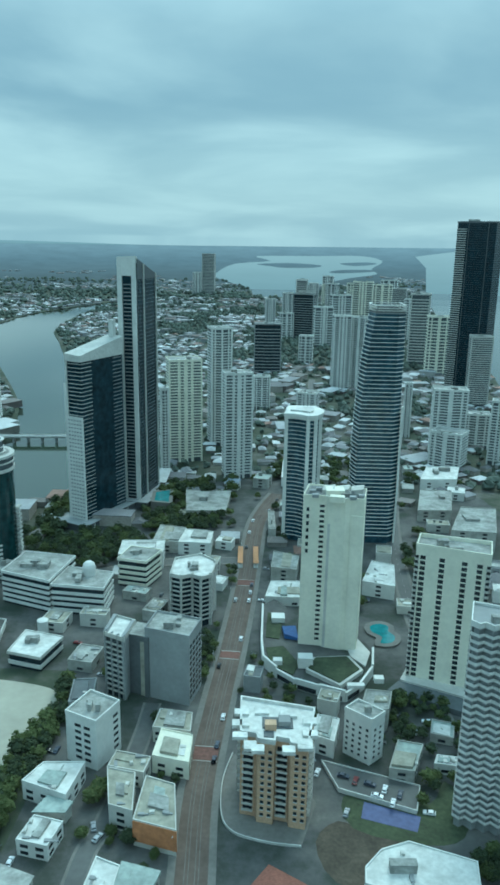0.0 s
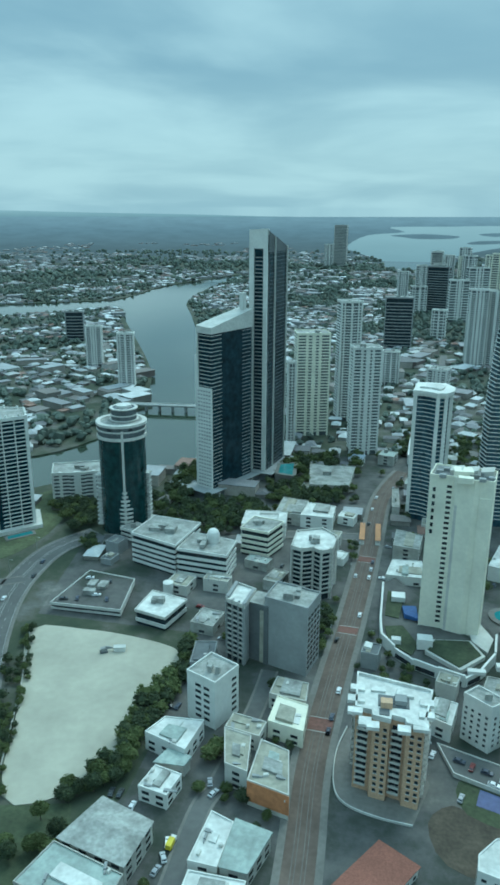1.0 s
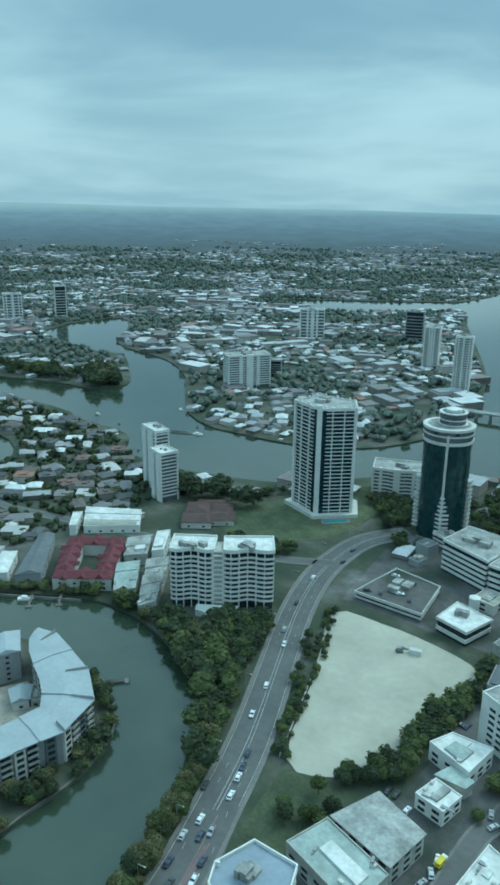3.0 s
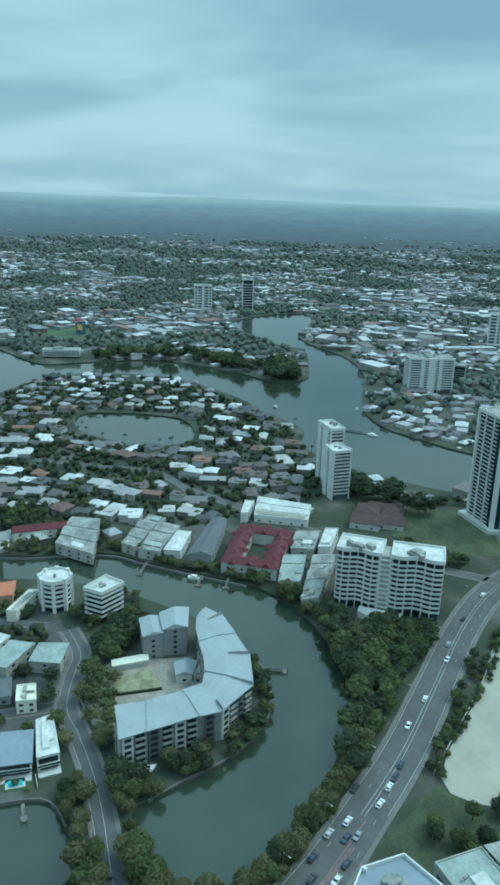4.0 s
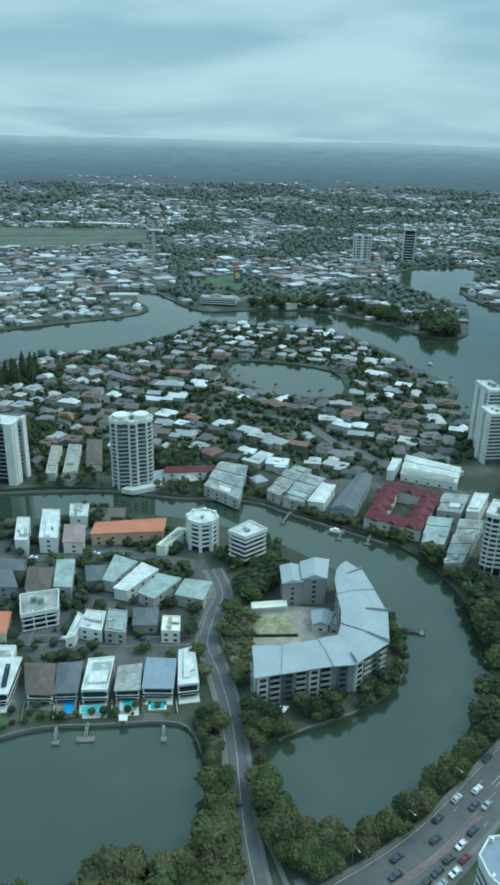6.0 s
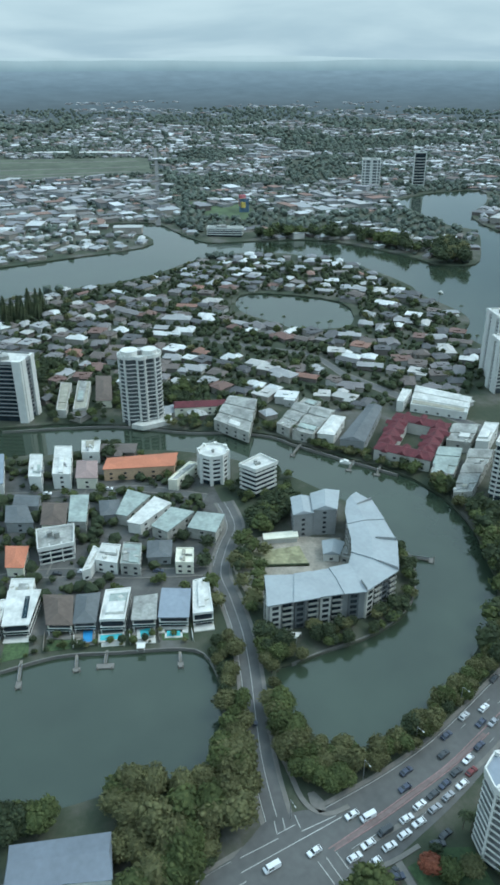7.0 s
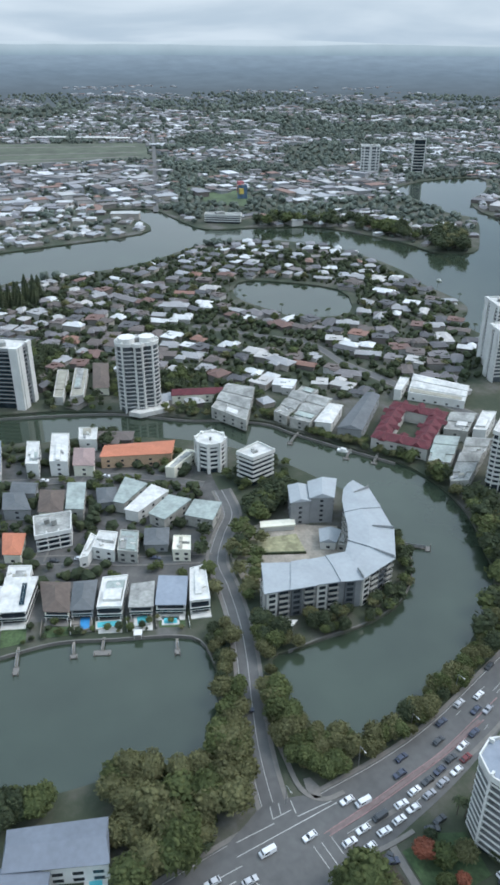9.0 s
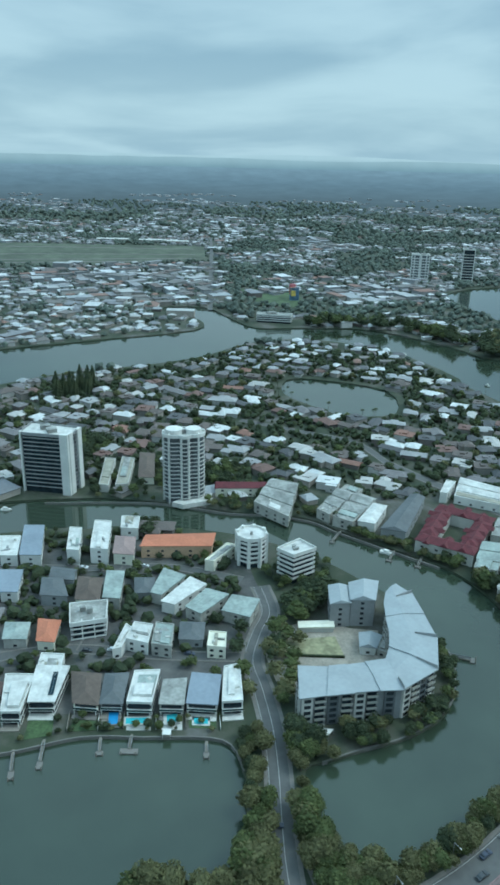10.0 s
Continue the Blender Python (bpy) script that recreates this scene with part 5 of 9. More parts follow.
office("small_office", "low cream office with ribbon windows", [(-86, 462), (-66, 457), (-58, 477), (-80, 483)], 20, 5, M_CREAM)
office("glass_low_block", "low pale block at the foot of the round tower", [(-176, 470), (-158, 462), (-152, 474), (-170, 482)], 9, 3, M_CONC)
office("car_park", "flat two-storey car park with rooftop bays", [(-184, 367), (-140, 366), (-144, 404), (-176, 410)], 5, 2, M_CONC, M_LOT)
office("pavilion", "low pavilion with a bright white square roof", [(-129.5, 362), (-110, 356), (-103, 378), (-126, 385)], 9, 2, M_CONC, M_ROOFW)
wall_tower("white_office_cube", "white office cube with a dark window grid", [(-79, 287), (-64, 279.5), (-56, 295), (-71, 303)], 25, M_WHITE,
           [(0, 0.40), (0, 0.70), (1, 0.8)], 3.3, 3, (3.4, 1.5), plant=3, category="office", roof=M_ROOFC, sills=False)

# ---- taller blocks further off ----
# Glass and slabs lightened in colour, standing in for haze on these towers
STYLES = {"w": (M_PALEGLASS, M_WHITE, 0.9, 1.25), "c": (M_PALEGLASS, M_CREAM, 0.8, 1.4), "d": (M_GLASS, M_GREY, 1.0, 0.9), "g": (M_PALEGLASS, M_STONE, 0.8, 1.3), "s": (M_PALEGLASS, M_WHITE, 1.0, 1.1), "k": (M_GLASS, M_WHITE, 1.4, 0.9)}
NORTH_TOWERS = [(-64, 755, 34, 108, "c"), (-8, 700, 27, 105, "w"), (-29, 819, 23, 134, "s"), (34, 1297, 47, 87, "d"), (129, 1785, 50, 105, "d"), (166, 1646, 41, 87, "w"), (148, 1164, 27, 116, "w"),
                (173, 1166, 27, 114, "s"), (223, 1798, 48, 103, "w"), (289, 1918, 50, 128, "c"), (363, 2055, 53, 114, "c"), (439, 2211, 45, 95, "g"), (327, 1432, 34, 133, "g"), (335, 1309, 39, 103, "c")]
MORE_TOWERS = [(218, 777, 36, 77, "w"), (206, 741, 33, 39, "w"), (269, 759, 23, 69, "w"), (332, 1050, 30, 101, "g"), (264, 825, 28, 40, "w"), (193, 871, 8, 66, "w"), (162, 2330, 32, 108, "g"),
               (200, 2336, 29, 100, "w"), (-172, 3167, 53, 166, "g"), (-214, 3157, 33, 90, "w"), (-82, 720, 8, 85, "s"), (91, 1780, 34, 60, "w"), (118, 2322, 29, 69, "w"), (271, 2644, 29, 78, "c"), (476, 2576, 57, 100, "w")]
WEST_BLOCKS = [(555, 2397, 48, 71, "w"), (-535, 1253, 32, 53, "d"), (-419, 1048, 23, 61, "w"), (-324, 918, 21, 74, "w"), (-681, 1141, 43, 55, "s"), (-1284, 959, 36, 52, "w"), (-1232, 1040, 23, 66, "k"),
               (-557, 776, 58, 43, "w"), (-585, 812, 30, 29, "d"), (-235, 535, 40, 24, "w"), (-575, 850, 33, 23, "d")]
KIND = {"w": "white apartment tower of banded balconies", "c": "cream apartment tower with shaded balconies", "d": "dark apartment tower with shaded balconies", "g": "grey apartment tower of plain bands", "s": "pale concrete apartment tower", "k": "dark tower with a white chequered edge"}
FAR_TOWERS = [(60, 2050, 26, 72, "s"), (150, 2060, 30, 92, "g"), (245, 2250, 34, 104, "s"), (330, 2400, 36, 98, "c"), (420, 2480, 30, 84, "w"), (330, 1760, 30, 84, "s"), (385, 1800, 26, 96, "w"), (250, 1500, 28, 76, "c"), (210, 1400, 26, 88, "s"), (395, 1520, 30, 78, "w"), (110, 1420, 26, 52, "w"), (20, 1010, 22, 46, "s"), (75, 930, 24, 40, "w"), (-110, 860, 22, 44, "w"), (300, 2900, 40, 96, "s"), (200, 2800, 36, 88, "w")]
for i, (x, y, w, h, style) in enumerate(NORTH_TOWERS + MORE_TOWERS + WEST_BLOCKS + FAR_TOWERS):
    rnd = random.Random(i)
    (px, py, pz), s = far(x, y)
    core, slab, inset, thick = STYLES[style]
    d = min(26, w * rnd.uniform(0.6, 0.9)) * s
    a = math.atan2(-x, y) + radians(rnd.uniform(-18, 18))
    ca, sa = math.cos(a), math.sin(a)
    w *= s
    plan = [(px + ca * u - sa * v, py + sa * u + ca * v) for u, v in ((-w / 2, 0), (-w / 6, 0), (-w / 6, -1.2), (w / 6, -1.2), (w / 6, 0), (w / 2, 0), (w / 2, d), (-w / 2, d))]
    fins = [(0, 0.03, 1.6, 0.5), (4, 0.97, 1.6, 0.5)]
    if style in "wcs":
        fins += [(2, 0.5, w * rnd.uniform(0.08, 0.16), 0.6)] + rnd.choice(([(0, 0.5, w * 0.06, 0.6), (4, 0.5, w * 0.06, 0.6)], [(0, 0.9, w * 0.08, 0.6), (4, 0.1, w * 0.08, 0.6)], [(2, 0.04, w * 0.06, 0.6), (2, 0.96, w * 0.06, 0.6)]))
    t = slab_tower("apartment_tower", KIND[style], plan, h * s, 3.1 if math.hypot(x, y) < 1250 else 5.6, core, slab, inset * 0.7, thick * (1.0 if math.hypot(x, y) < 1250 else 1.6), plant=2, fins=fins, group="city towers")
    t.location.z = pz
# ---- low buildings with their own plan ----
HOUSE_WIN = mesh_of("window", box(B(), -0.9, -0.2, 0, 0.9, 0.07, 1.3), M_WINDOW)
WIDE_WIN = mesh_of("window", box(B(), -1.7, -0.2, 0, 1.7, 0.07, 1.5), M_WINDOW)


def wall_windows(t, pts, h, gap=4.2, storey=3.1, edges=None, wide=False):
    for i in range(len(pts)):
        if edges is not None and i not in edges:
            continue
        a, b = Vector(pts[i]), Vector(pts[(i + 1) % len(pts)])
        ln = (b - a).length
        mid = Vector((t.location.x, t.location.y)) + (a + b) / 2
        if Vector(((b - a).y, -(b - a).x)).dot(mid) > 0:
            continue  # walls turned from the deck are plain
        n = int(ln / (gap if mid.length < 320 else gap * 2))
        ang = math.degrees(math.atan2((b - a).y, (b - a).x)) + 180
        for s in range(max(1, int(h / storey))):
            for k in range(n):
                c = a.lerp(b, (k + 0.5) / n)
                put("window", WIDE_WIN if wide else HOUSE_WIN, t, c.x, c.y, 1.0 + s * storey, ang)


def hip_roof(bm, pts, z, rise, over=0.6, ridge=0.45):
    """A hipped (ridge < 1) or gabled roof over four corners, with eaves and underside."""
    q = grow(pts, over)
    lo = [bm.verts.new((x, y, z - 0.25)) for x, y in q]
    mid = [bm.verts.new((x, y, z)) for x, y in q]
    v = [Vector(p) for p in q]
    if (v[1] - v[0]).length + (v[3] - v[2]).length < (v[2] - v[1]).length + (v[0] - v[3]).length:
        order = [1, 2, 3, 0]
    else:
        order = [0, 1, 2, 3]
    a, b, c, d = [v[i] for i in order]
    A, Bv, C, D = [mid[i] for i in order]
    m1, m2 = (a + d) / 2, (b + c) / 2
    cen = (m1 + m2) / 2
    r1, r2 = cen.lerp(m1, ridge), cen.lerp(m2, ridge)
    R1, R2 = bm.verts.new((r1.x, r1.y, z + rise)), bm.verts.new((r2.x, r2.y, z + rise))
    for f in ((A, Bv, R2, R1), (C, D, R1, R2), (Bv, C, R2), (D, A, R1)):
        bm.faces.new(f)
    for i in range(4):
        bm.faces.new((lo[i], lo[(i + 1) % 4], mid[(i + 1) % 4], mid[i]))
    bm.faces.new(lo[::-1])
    return bm


AIR_UNIT = [mesh_of("air_unit", box(box(B(), -0.9, -0.7, -0.1, 0.9, 0.7, 1.2), -0.6, -0.5, 1.2, 0.6, 0.5, 1.35), M_CONC), mesh_of("air_unit", box(box(B(), -0.6, -1.2, -0.1, 0.6, 1.2, 0.9), -0.3, -2.6, 0.1, 0.3, -1.2, 0.6), M_GREY)]


def low_building(name, label, pts, h, kind, roof, wall, category="building", group="", windows=True, gap=4.2, wide=False, seed=0):
    pts = ccw(pts)
    FOOT.append(grow(pts, 1.5))
    cx, cy, p = local(pts)
    t = thing(name, cx, cy, 0, label, category, group)
    rnd = random.Random(seed + int(abs(cx * 7 + cy * 3)))
    part("wall", prism(B(), p, 0, h - 0.3), wall, t)
    if kind == "flat":
        top = part("roof", prism(B(), grow(p, -0.2), h - 0.4, h), roof, t)
        o, q = grow(p, 0.1), grow(p, -0.35)
        edge = ring(o, q, h - 0.6, h + 0.55)
        part("parapet", edge, wall, t)
        if len(p) == 4 and math.hypot(cx, cy) < 560 and name not in ("solar_roof_block", "parking_deck"):
            q = [Vector(v) for v in grow(p, -0.6)]
            for k in range(rnd.choice((1, 2, 2))):
                u0, u1 = sorted((rnd.uniform(0, 0.45), rnd.uniform(0.5, 1.0)))
                v0, v1 = sorted((rnd.uniform(0, 0.5), rnd.uniform(0.45, 1.0)))
                sub_q = [tuple(q[0].lerp(q[1], u).lerp(q[3].lerp(q[2], u), v)) for u, v in ((u0, v0), (u1, v0), (u1, v1), (u0, v1))]
                hh = h + 0.25 + 0.5 * k + rnd.uniform(0, 0.9)
                rb = prism(B(), sub_q, h - 0.2, [hh, hh, hh + 0.3, hh + 0.3])
                part("raised_roof", rb, rnd.choice((M_ROOFC, M_ROOFW, M_ROOFG, M_TAN, roof)), t)
        else:
            roof_plant(t, grow(p, -1.5), h, int(abs(cx)), 0 if name == "parking_deck" else rnd.randint(1, 2))
    elif kind == "skillion":
        q = grow(p, 0.5)
        zs = [h + 0.2 * i for i in range(len(q))]
        bm = B()
        lo = [bm.verts.new((x, y, h - 0.3)) for x, y in q]
        hi = [bm.verts.new((x, y, h + (0.9 if i in (2, 3) else 0.1))) for i, (x, y) in enumerate(q)]
        for i in range(len(q)):
            bm.faces.new((lo[i], lo[(i + 1) % len(q)], hi[(i + 1) % len(q)], hi[i]))
        bm.faces.new(hi)
        bm.faces.new(lo[::-1])
        part("roof", bm, roof, t)
        a, b, c, d = [Vector(v) for v in q[:4]]
        n = max(2, int((b - a).length / 3.5))
        for k in range(1, n):
            s, e = a.lerp(b, k / n), d.lerp(c, k / n)
            rb = B()
            rb_pts = [(s.x - 0.06, s.y), (s.x + 0.06, s.y), (e.x + 0.06, e.y), (e.x - 0.06, e.y)]
            prism(rb, rb_pts, h - 0.2, [h + 0.19, h + 0.19, h + 0.99, h + 0.99])
            part("roof_seam", rb, roof, t)
    else:
        part("roof", hip_roof(B(), p, h, rnd.uniform(1.6, 2.6), ridge=0.95 if kind == "gable" else 0.45), roof, t)
    if windows:
        wall_windows(t, p, h, gap, edges=None, wide=wide)
    if kind == "flat" and math.hypot(cx, cy) < 480 and name not in ("solar_roof_block", "parking_deck"):
        xs, ys = [v[0] for v in p], [v[1] for v in p]
        for k in range(rnd.randint(1, 5)):
            x, y = rnd.uniform(min(xs), max(xs)) * 0.7, rnd.uniform(min(ys), max(ys)) * 0.7
            if inside((x, y), p):
                put("air_unit", AIR_UNIT[k % 2], top, x, y, h, rnd.choice((0, 12, 78, 90)), rnd.uniform(0.7, 1.4), rnd.uniform(0.7, 1.6), rnd.uniform(0.6, 1.2))
    return t


def dress_waterside(t, pts, h, rnd):
    """Glazed front, upper balcony and paved terrace on the side of a house that faces the water (its first edge)."""
    p = [Vector((x - t.location.x, y - t.location.y)) for x, y in pts]
    a, b = p[0], p[1]
    d = (b - a).normalized()
    n = Vector((d.y, -d.x))
    if n.dot((p[0] + p[1]) / 2) < 0:
        n = -n
    u, v = a + d * 0.7, b - d * 0.7
    q = lambda i, o: tuple(i + n * o)
    part("terrace", prism(B(), [q(a, -0.5), q(b, -0.5), q(b, 4.2), q(a, 4.2)], 0, 0.45), rnd.choice((M_CONC, M_PATH, M_TIMBER)), t)
    part("glass_front", prism(B(), [q(u, -0.5), q(v, -0.5), q(v, 0.1), q(u, 0.1)], 0.5, 2.7), M_GLASS, t, "dark glazed front")
    part("upper_glass_front", prism(B(), [q(u, -0.5), q(v, -0.5), q(v, 0.1), q(u, 0.1)], 3.5, h - 0.8), M_GLASS, t, "dark glazed front")
    part("balcony_floor", prism(B(), [q(a, -0.3), q(b, -0.3), q(b, 1.8), q(a, 1.8)], 3.0, 3.25), M_WHITE, t)
    part("balustrade", prism(B(), [q(a, 1.65), q(b, 1.65), q(b, 1.75), q(a, 1.75)], 3.25, 4.2), M_GREENGLASS, t, "glass balustrade")
    for e in (u, v):
        part("column", prism(B(), [q(e - d * 0.15, 1.4), q(e + d * 0.15, 1.4), q(e + d * 0.15, 1.7), q(e - d * 0.15, 1.7)], 0.45, 3.0), M_WHITE, t)


LOOK = {"W": (M_ROOFW, M_WHITE, "white"), "P": (M_ROOFG, M_TOWNWALL, "pale green"), "B": (M_ROOFB, M_WHITE, "blue-grey"), "C": (M_ROOFC, M_TOWNWALL, "pale grey"), "D": (M_DGREY, M_GREY, "dark grey"),
        "O": (M_ROOFO, M_CREAM, "terracotta"), "R": (mat("brown_roof", (0.11, 0.085, 0.07), 0.8, vary=0.15), M_CREAM, "brown"), "K": (M_CREAM, M_CREAM, "cream"), "S": (M_POOLROOF, M_WHITE, "slate-blue"), "T": (M_TAN, M_STONE, "tan")}
SHAPE = {"f": "flat", "h": "hip", "s": "skillion", "g": "gable"}
M_MAUVE = mat("mauve_tiles", (0.30, 0.22, 0.205), 0.85, vary=0.15, grain=0.8)
LOOK["M"] = (M_MAUVE, M_CREAM, "mauve")


def row_of(rows, codes, name, what, category, group, gap=4.2, wide=False):
    out = []
    for r, code in zip(rows, codes):
        pts = [(r[i], r[i + 1]) for i in range(0, 8, 2)]
        roof, wall, colour = LOOK[code[0]]
        shape = SHAPE[code[1]]
        word = {"flat": "flat", "hip": "hipped", "skillion": "low-pitched", "gable": "gabled"}[shape]
        if len(code) > 2:
            q = [Vector(p) for p in pts]
            n = max(2, int((q[3] - q[0]).length / 11))
            for k in range(n):
                cut = [q[0].lerp(q[3], k / n), q[1].lerp(q[2], k / n), q[1].lerp(q[2], (k + 1) / n - 0.01), q[0].lerp(q[3], (k + 1) / n - 0.01)]
                shape_k = "gable" if k % 3 else "flat"
                out.append(low_building("terrace_unit", f"{colour} terrace unit with a {'gabled' if k % 3 else 'flat'} roof beside its twins", [tuple(v) for v in cut], r[8] - 2.2 + 0.8 * (k * 7 % 3), shape_k, roof, wall, category, group, gap=4.0))
            continue
        out.append(low_building(name, f"{what} with a {word} {colour} roof", pts, r[8], shape, roof, wall, category, group, gap=gap, wide=wide))
    return out


CANAL_ROW = [(-277.3, 35, -271.9, 44.6, -291.6, 50.6, -298.2, 38.9, 5.5), (-272.5, 45.8, -268.5, 54.5, -287.3, 62.5, -290.7, 53, 5.5), (-266.7, 56.1, -261.9, 66.1, -281.9, 76.4, -285.7, 65.3, 7), (-261.4, 69.5, -257, 79, -271.8, 85.6, -274.8, 76, 6),
             (-257.3, 80.8, -251.1, 92.6, -267.8, 101, -274.4, 89.7, 6), (-250.5, 94.7, -247.6, 103.6, -271.7, 112.4, -272.5, 104.7, 7), (-281.5, 4.8, -278.3, 12.5, -301, 22.5, -306.2, 10.2, 7), (-284, 16.8, -279.6, 27.2, -300, 37.7, -306, 24.5, 7)]
canal_houses = row_of(CANAL_ROW, ["Rh", "Dh", "Wf", "Cs", "Bs", "Wf", "Wf", "Ws"], "canal_house", "two-storey waterfront house", "house", "houses along the lake", 3.6, True)
rnd_w = random.Random(9)
for t, r in zip(canal_houses, CANAL_ROW):
    dress_waterside(t, [(r[i], r[i + 1]) for i in range(0, 8, 2)], r[8], rnd_w)
for k, cols, rows in ((2, 2, 4), (7, 2, 9)):
    r = CANAL_ROW[k]
    a, b, c, d = [Vector((r[i], r[i + 1])) for i in (0, 2, 4, 6)]
    m = a.lerp(b, 0.72).lerp(d.lerp(c, 0.72), 0.5)
    along = (d - a).normalized()
    arr = thing("solar_array", m.x, m.y, math.degrees(math.atan2(along.y, along.x)), "strip of dark solar panels on a white house roof", "solar panels", z=r[8] + 0.5)
    for u in range(rows):
        for v in range(cols):
            part("solar_panel", box(B(), (u - rows / 2) * 1.8, (v - cols / 2) * 1.2, 0.15, (u - rows / 2) * 1.8 + 1.65, (v - cols / 2) * 1.2 + 1.1, 0.25), M_BLUEGLASS, arr)
POINT_ROW = [(-306.5, 60, -306.7, 64.4, -319.5, 74, -324.9, 71.9, 6), (-311.5, 68.2, -303.4, 77, -317.6, 84, -323.5, 76, 7), (-302.7, 78.5, -296.7, 86.8, -313.5, 94, -319, 86.2, 7), (-290.3, 103.1, -285.8, 111, -296.9, 116.1, -301.2, 108.5, 7),
             (-355.2, 52.5, -348.9, 63.5, -369.7, 70.6, -376.5, 59.1, 8), (-351, 66.5, -346.7, 74.3, -371.2, 83.5, -375.5, 75, 8), (-328.5, 27.8, -324.3, 35.1, -340.8, 41.5, -346.3, 31.8, 6), (-406.3, 58, -402.6, 64.5, -430.3, 72.5, -434.2, 65.7, 10),
             (-402.6, 71.3, -397.2, 80.7, -432.3, 92, -437.7, 82.5, 10), (-395.6, 83.7, -389.5, 94.3, -409.9, 101.1, -415.8, 90.6, 8), (-368.3, 131.8, -364.8, 136.2, -378.1, 156.9, -382.6, 152, 7)]
row_of(POINT_ROW, ["Wf", "Wf", "Pf", "Kf", "Rh", "Ps", "Oh", "Wf", "Wf", "Mh", "Kf"], "point_house", "house on the point", "house", "houses on the point", 4.0)
POINT_ROW2 = [(-347.4, 92.2, -343, 96.5, -355.4, 114.6, -367.3, 106.3, 7), (-336.8, 94.9, -331.2, 100.2, -342.5, 122.4, -352.6, 116.9, 7), (-327.1, 105.2, -318, 110.2, -328.1, 129.9, -337.8, 121.1, 7), (-316.4, 121.8, -305.3, 132.7, -317, 143.6, -326.5, 132, 7),
              (-379.1, 16.4, -375.6, 24.9, -396.2, 30.8, -401, 19, 7), (-414.6, 31.9, -409.9, 43.3, -445.5, 51.3, -450, 40.4, 8), (-418.9, 21.1, -415.2, 30.4, -439.3, 36.4, -444.3, 24.2, 7), (-336.4, 12.6, -332.1, 22.9, -345, 26.8, -349.7, 15.7, 6),
              (-367.9, 36.2, -384.7, 40.2, -380.1, 50.1, -361.1, 49.1, 7), (-425, 96, -420, 106, -436, 112, -441, 101, 8)]
row_of(POINT_ROW2, ["Ps", "Ws", "Ps", "Ps", "Bs", "Bs", "Wf", "Ph", "Dh", "Wf"], "point_house", "house on the point", "house", "houses on the point", 4.0)
row_of([(-353, 85, -350, 94, -364, 99, -368, 89, 5), (-304, 93.5, -299, 104, -312, 110, -317, 99, 5), (-501, 100, -497, 106, -545, 124, -550, 117, 6), (-496, 111, -494, 120, -540, 138, -547, 130, 6), (-504, 131, -499, 141, -545, 156, -551, 146, 6), (-385, 44, -378, 56, -388, 60, -396, 48, 6), (-440, 0, -436, 12, -452, 18, -456, 5, 7), (-300, 22, -296, 32, -312, 38, -317, 28, 6)],
       ["Dh", "Dh", "Tf", "Tf", "Rh", "Dg", "Wf", "Wf"], "canal_street_house", "low house near the canal", "house", "houses near the canal", 4.0)
slab_tower("balcony_block", "small white apartment block of deep balconies", [(-329, 44.4), (-326.6, 62), (-343, 67), (-347, 48)], 10, 3.0, M_GLASS, M_WHITE, 1.3, 1.0, z0=0.4, plant=2, category="apartments", roof=M_ROOFC, fins=[(0, 0.33, 0.5, 0.1), (0, 0.67, 0.5, 0.1)])
ISLE_ROW = [(-298.8, 274.8, -290.4, 285.3, -311.9, 311.7, -320.9, 300.7, 10), (-327.2, 312.4, -317, 323.6, -333.7, 347.4, -343.6, 333.9, 10), (-314.3, 325.5, -309.4, 332.1, -326.6, 358.2, -332.1, 350.8, 10), (-274.2, 270.7, -270, 280.7, -301.7, 329.6, -310.4, 317.5, 10),
            (-360.3, 250.9, -349.9, 262.6, -388.7, 306.2, -396.3, 300.3, 9), (-376.8, 243.9, -369.4, 251.7, -388.6, 274.2, -395.8, 268.2, 8), (-392.6, 323, -389.5, 326.7, -403.8, 346, -408.8, 341.2, 8), (-387.5, 331.9, -355.9, 357.3, -373.4, 377.3, -410.4, 356.2, 8),
            (-390.3, 232.3, -377.9, 240.2, -400.7, 273.5, -414, 266.6, 9), (-428.9, 191.7, -399, 203.3, -442.7, 233.3, -457.5, 219.6, 10), (-404.6, 228.1, -393.3, 231.6, -420.2, 275.1, -432.3, 268.5, 9)]
row_of(ISLE_ROW, ["Pfu", "Cfu", "Wf", "Cfu", "Dg", "Wh", "Wf", "Wfu", "Cfu", "Cgu", "Cfu"], "isle_apartments", "low apartment building", "apartments", "low apartments on the isle", 5.5)
CBD_ROW = [(32.5, 294.8, 42.2, 289.8, 46.6, 306.6, 36.4, 309.8, 9), (57, 310.1, 70.6, 310.4, 74.9, 324.9, 62.2, 326.6, 12), (64.9, 275.2, 75.7, 273.3, 83.4, 291.4, 72.3, 294.3, 7), (86.3, 281.2, 95.9, 279.6, 98.8, 285.3, 88.9, 286.9, 5),
           (13.7, 437.1, 39.3, 435.9, 37.2, 460.4, 18, 459.8, 6), (79, 453.7, 99.5, 446.1, 105.2, 479.7, 90.7, 486.5, 10), (18.3, 473.6, 35.7, 469.6, 39.2, 493.4, 21.1, 500.7, 10), (-69.6, 519.1, -48, 516.7, -46.6, 546.3, -67.3, 551.4, 9),
           (-50, 515, -25.6, 513, -24.8, 536.2, -46.3, 540.6, 10), (-50.4, 591.8, -16.9, 593.3, -13.3, 644.8, -54.9, 645.9, 6), (18.5, 548.6, 24.3, 547.7, 24.1, 589.7, 19, 588.7, 8)]
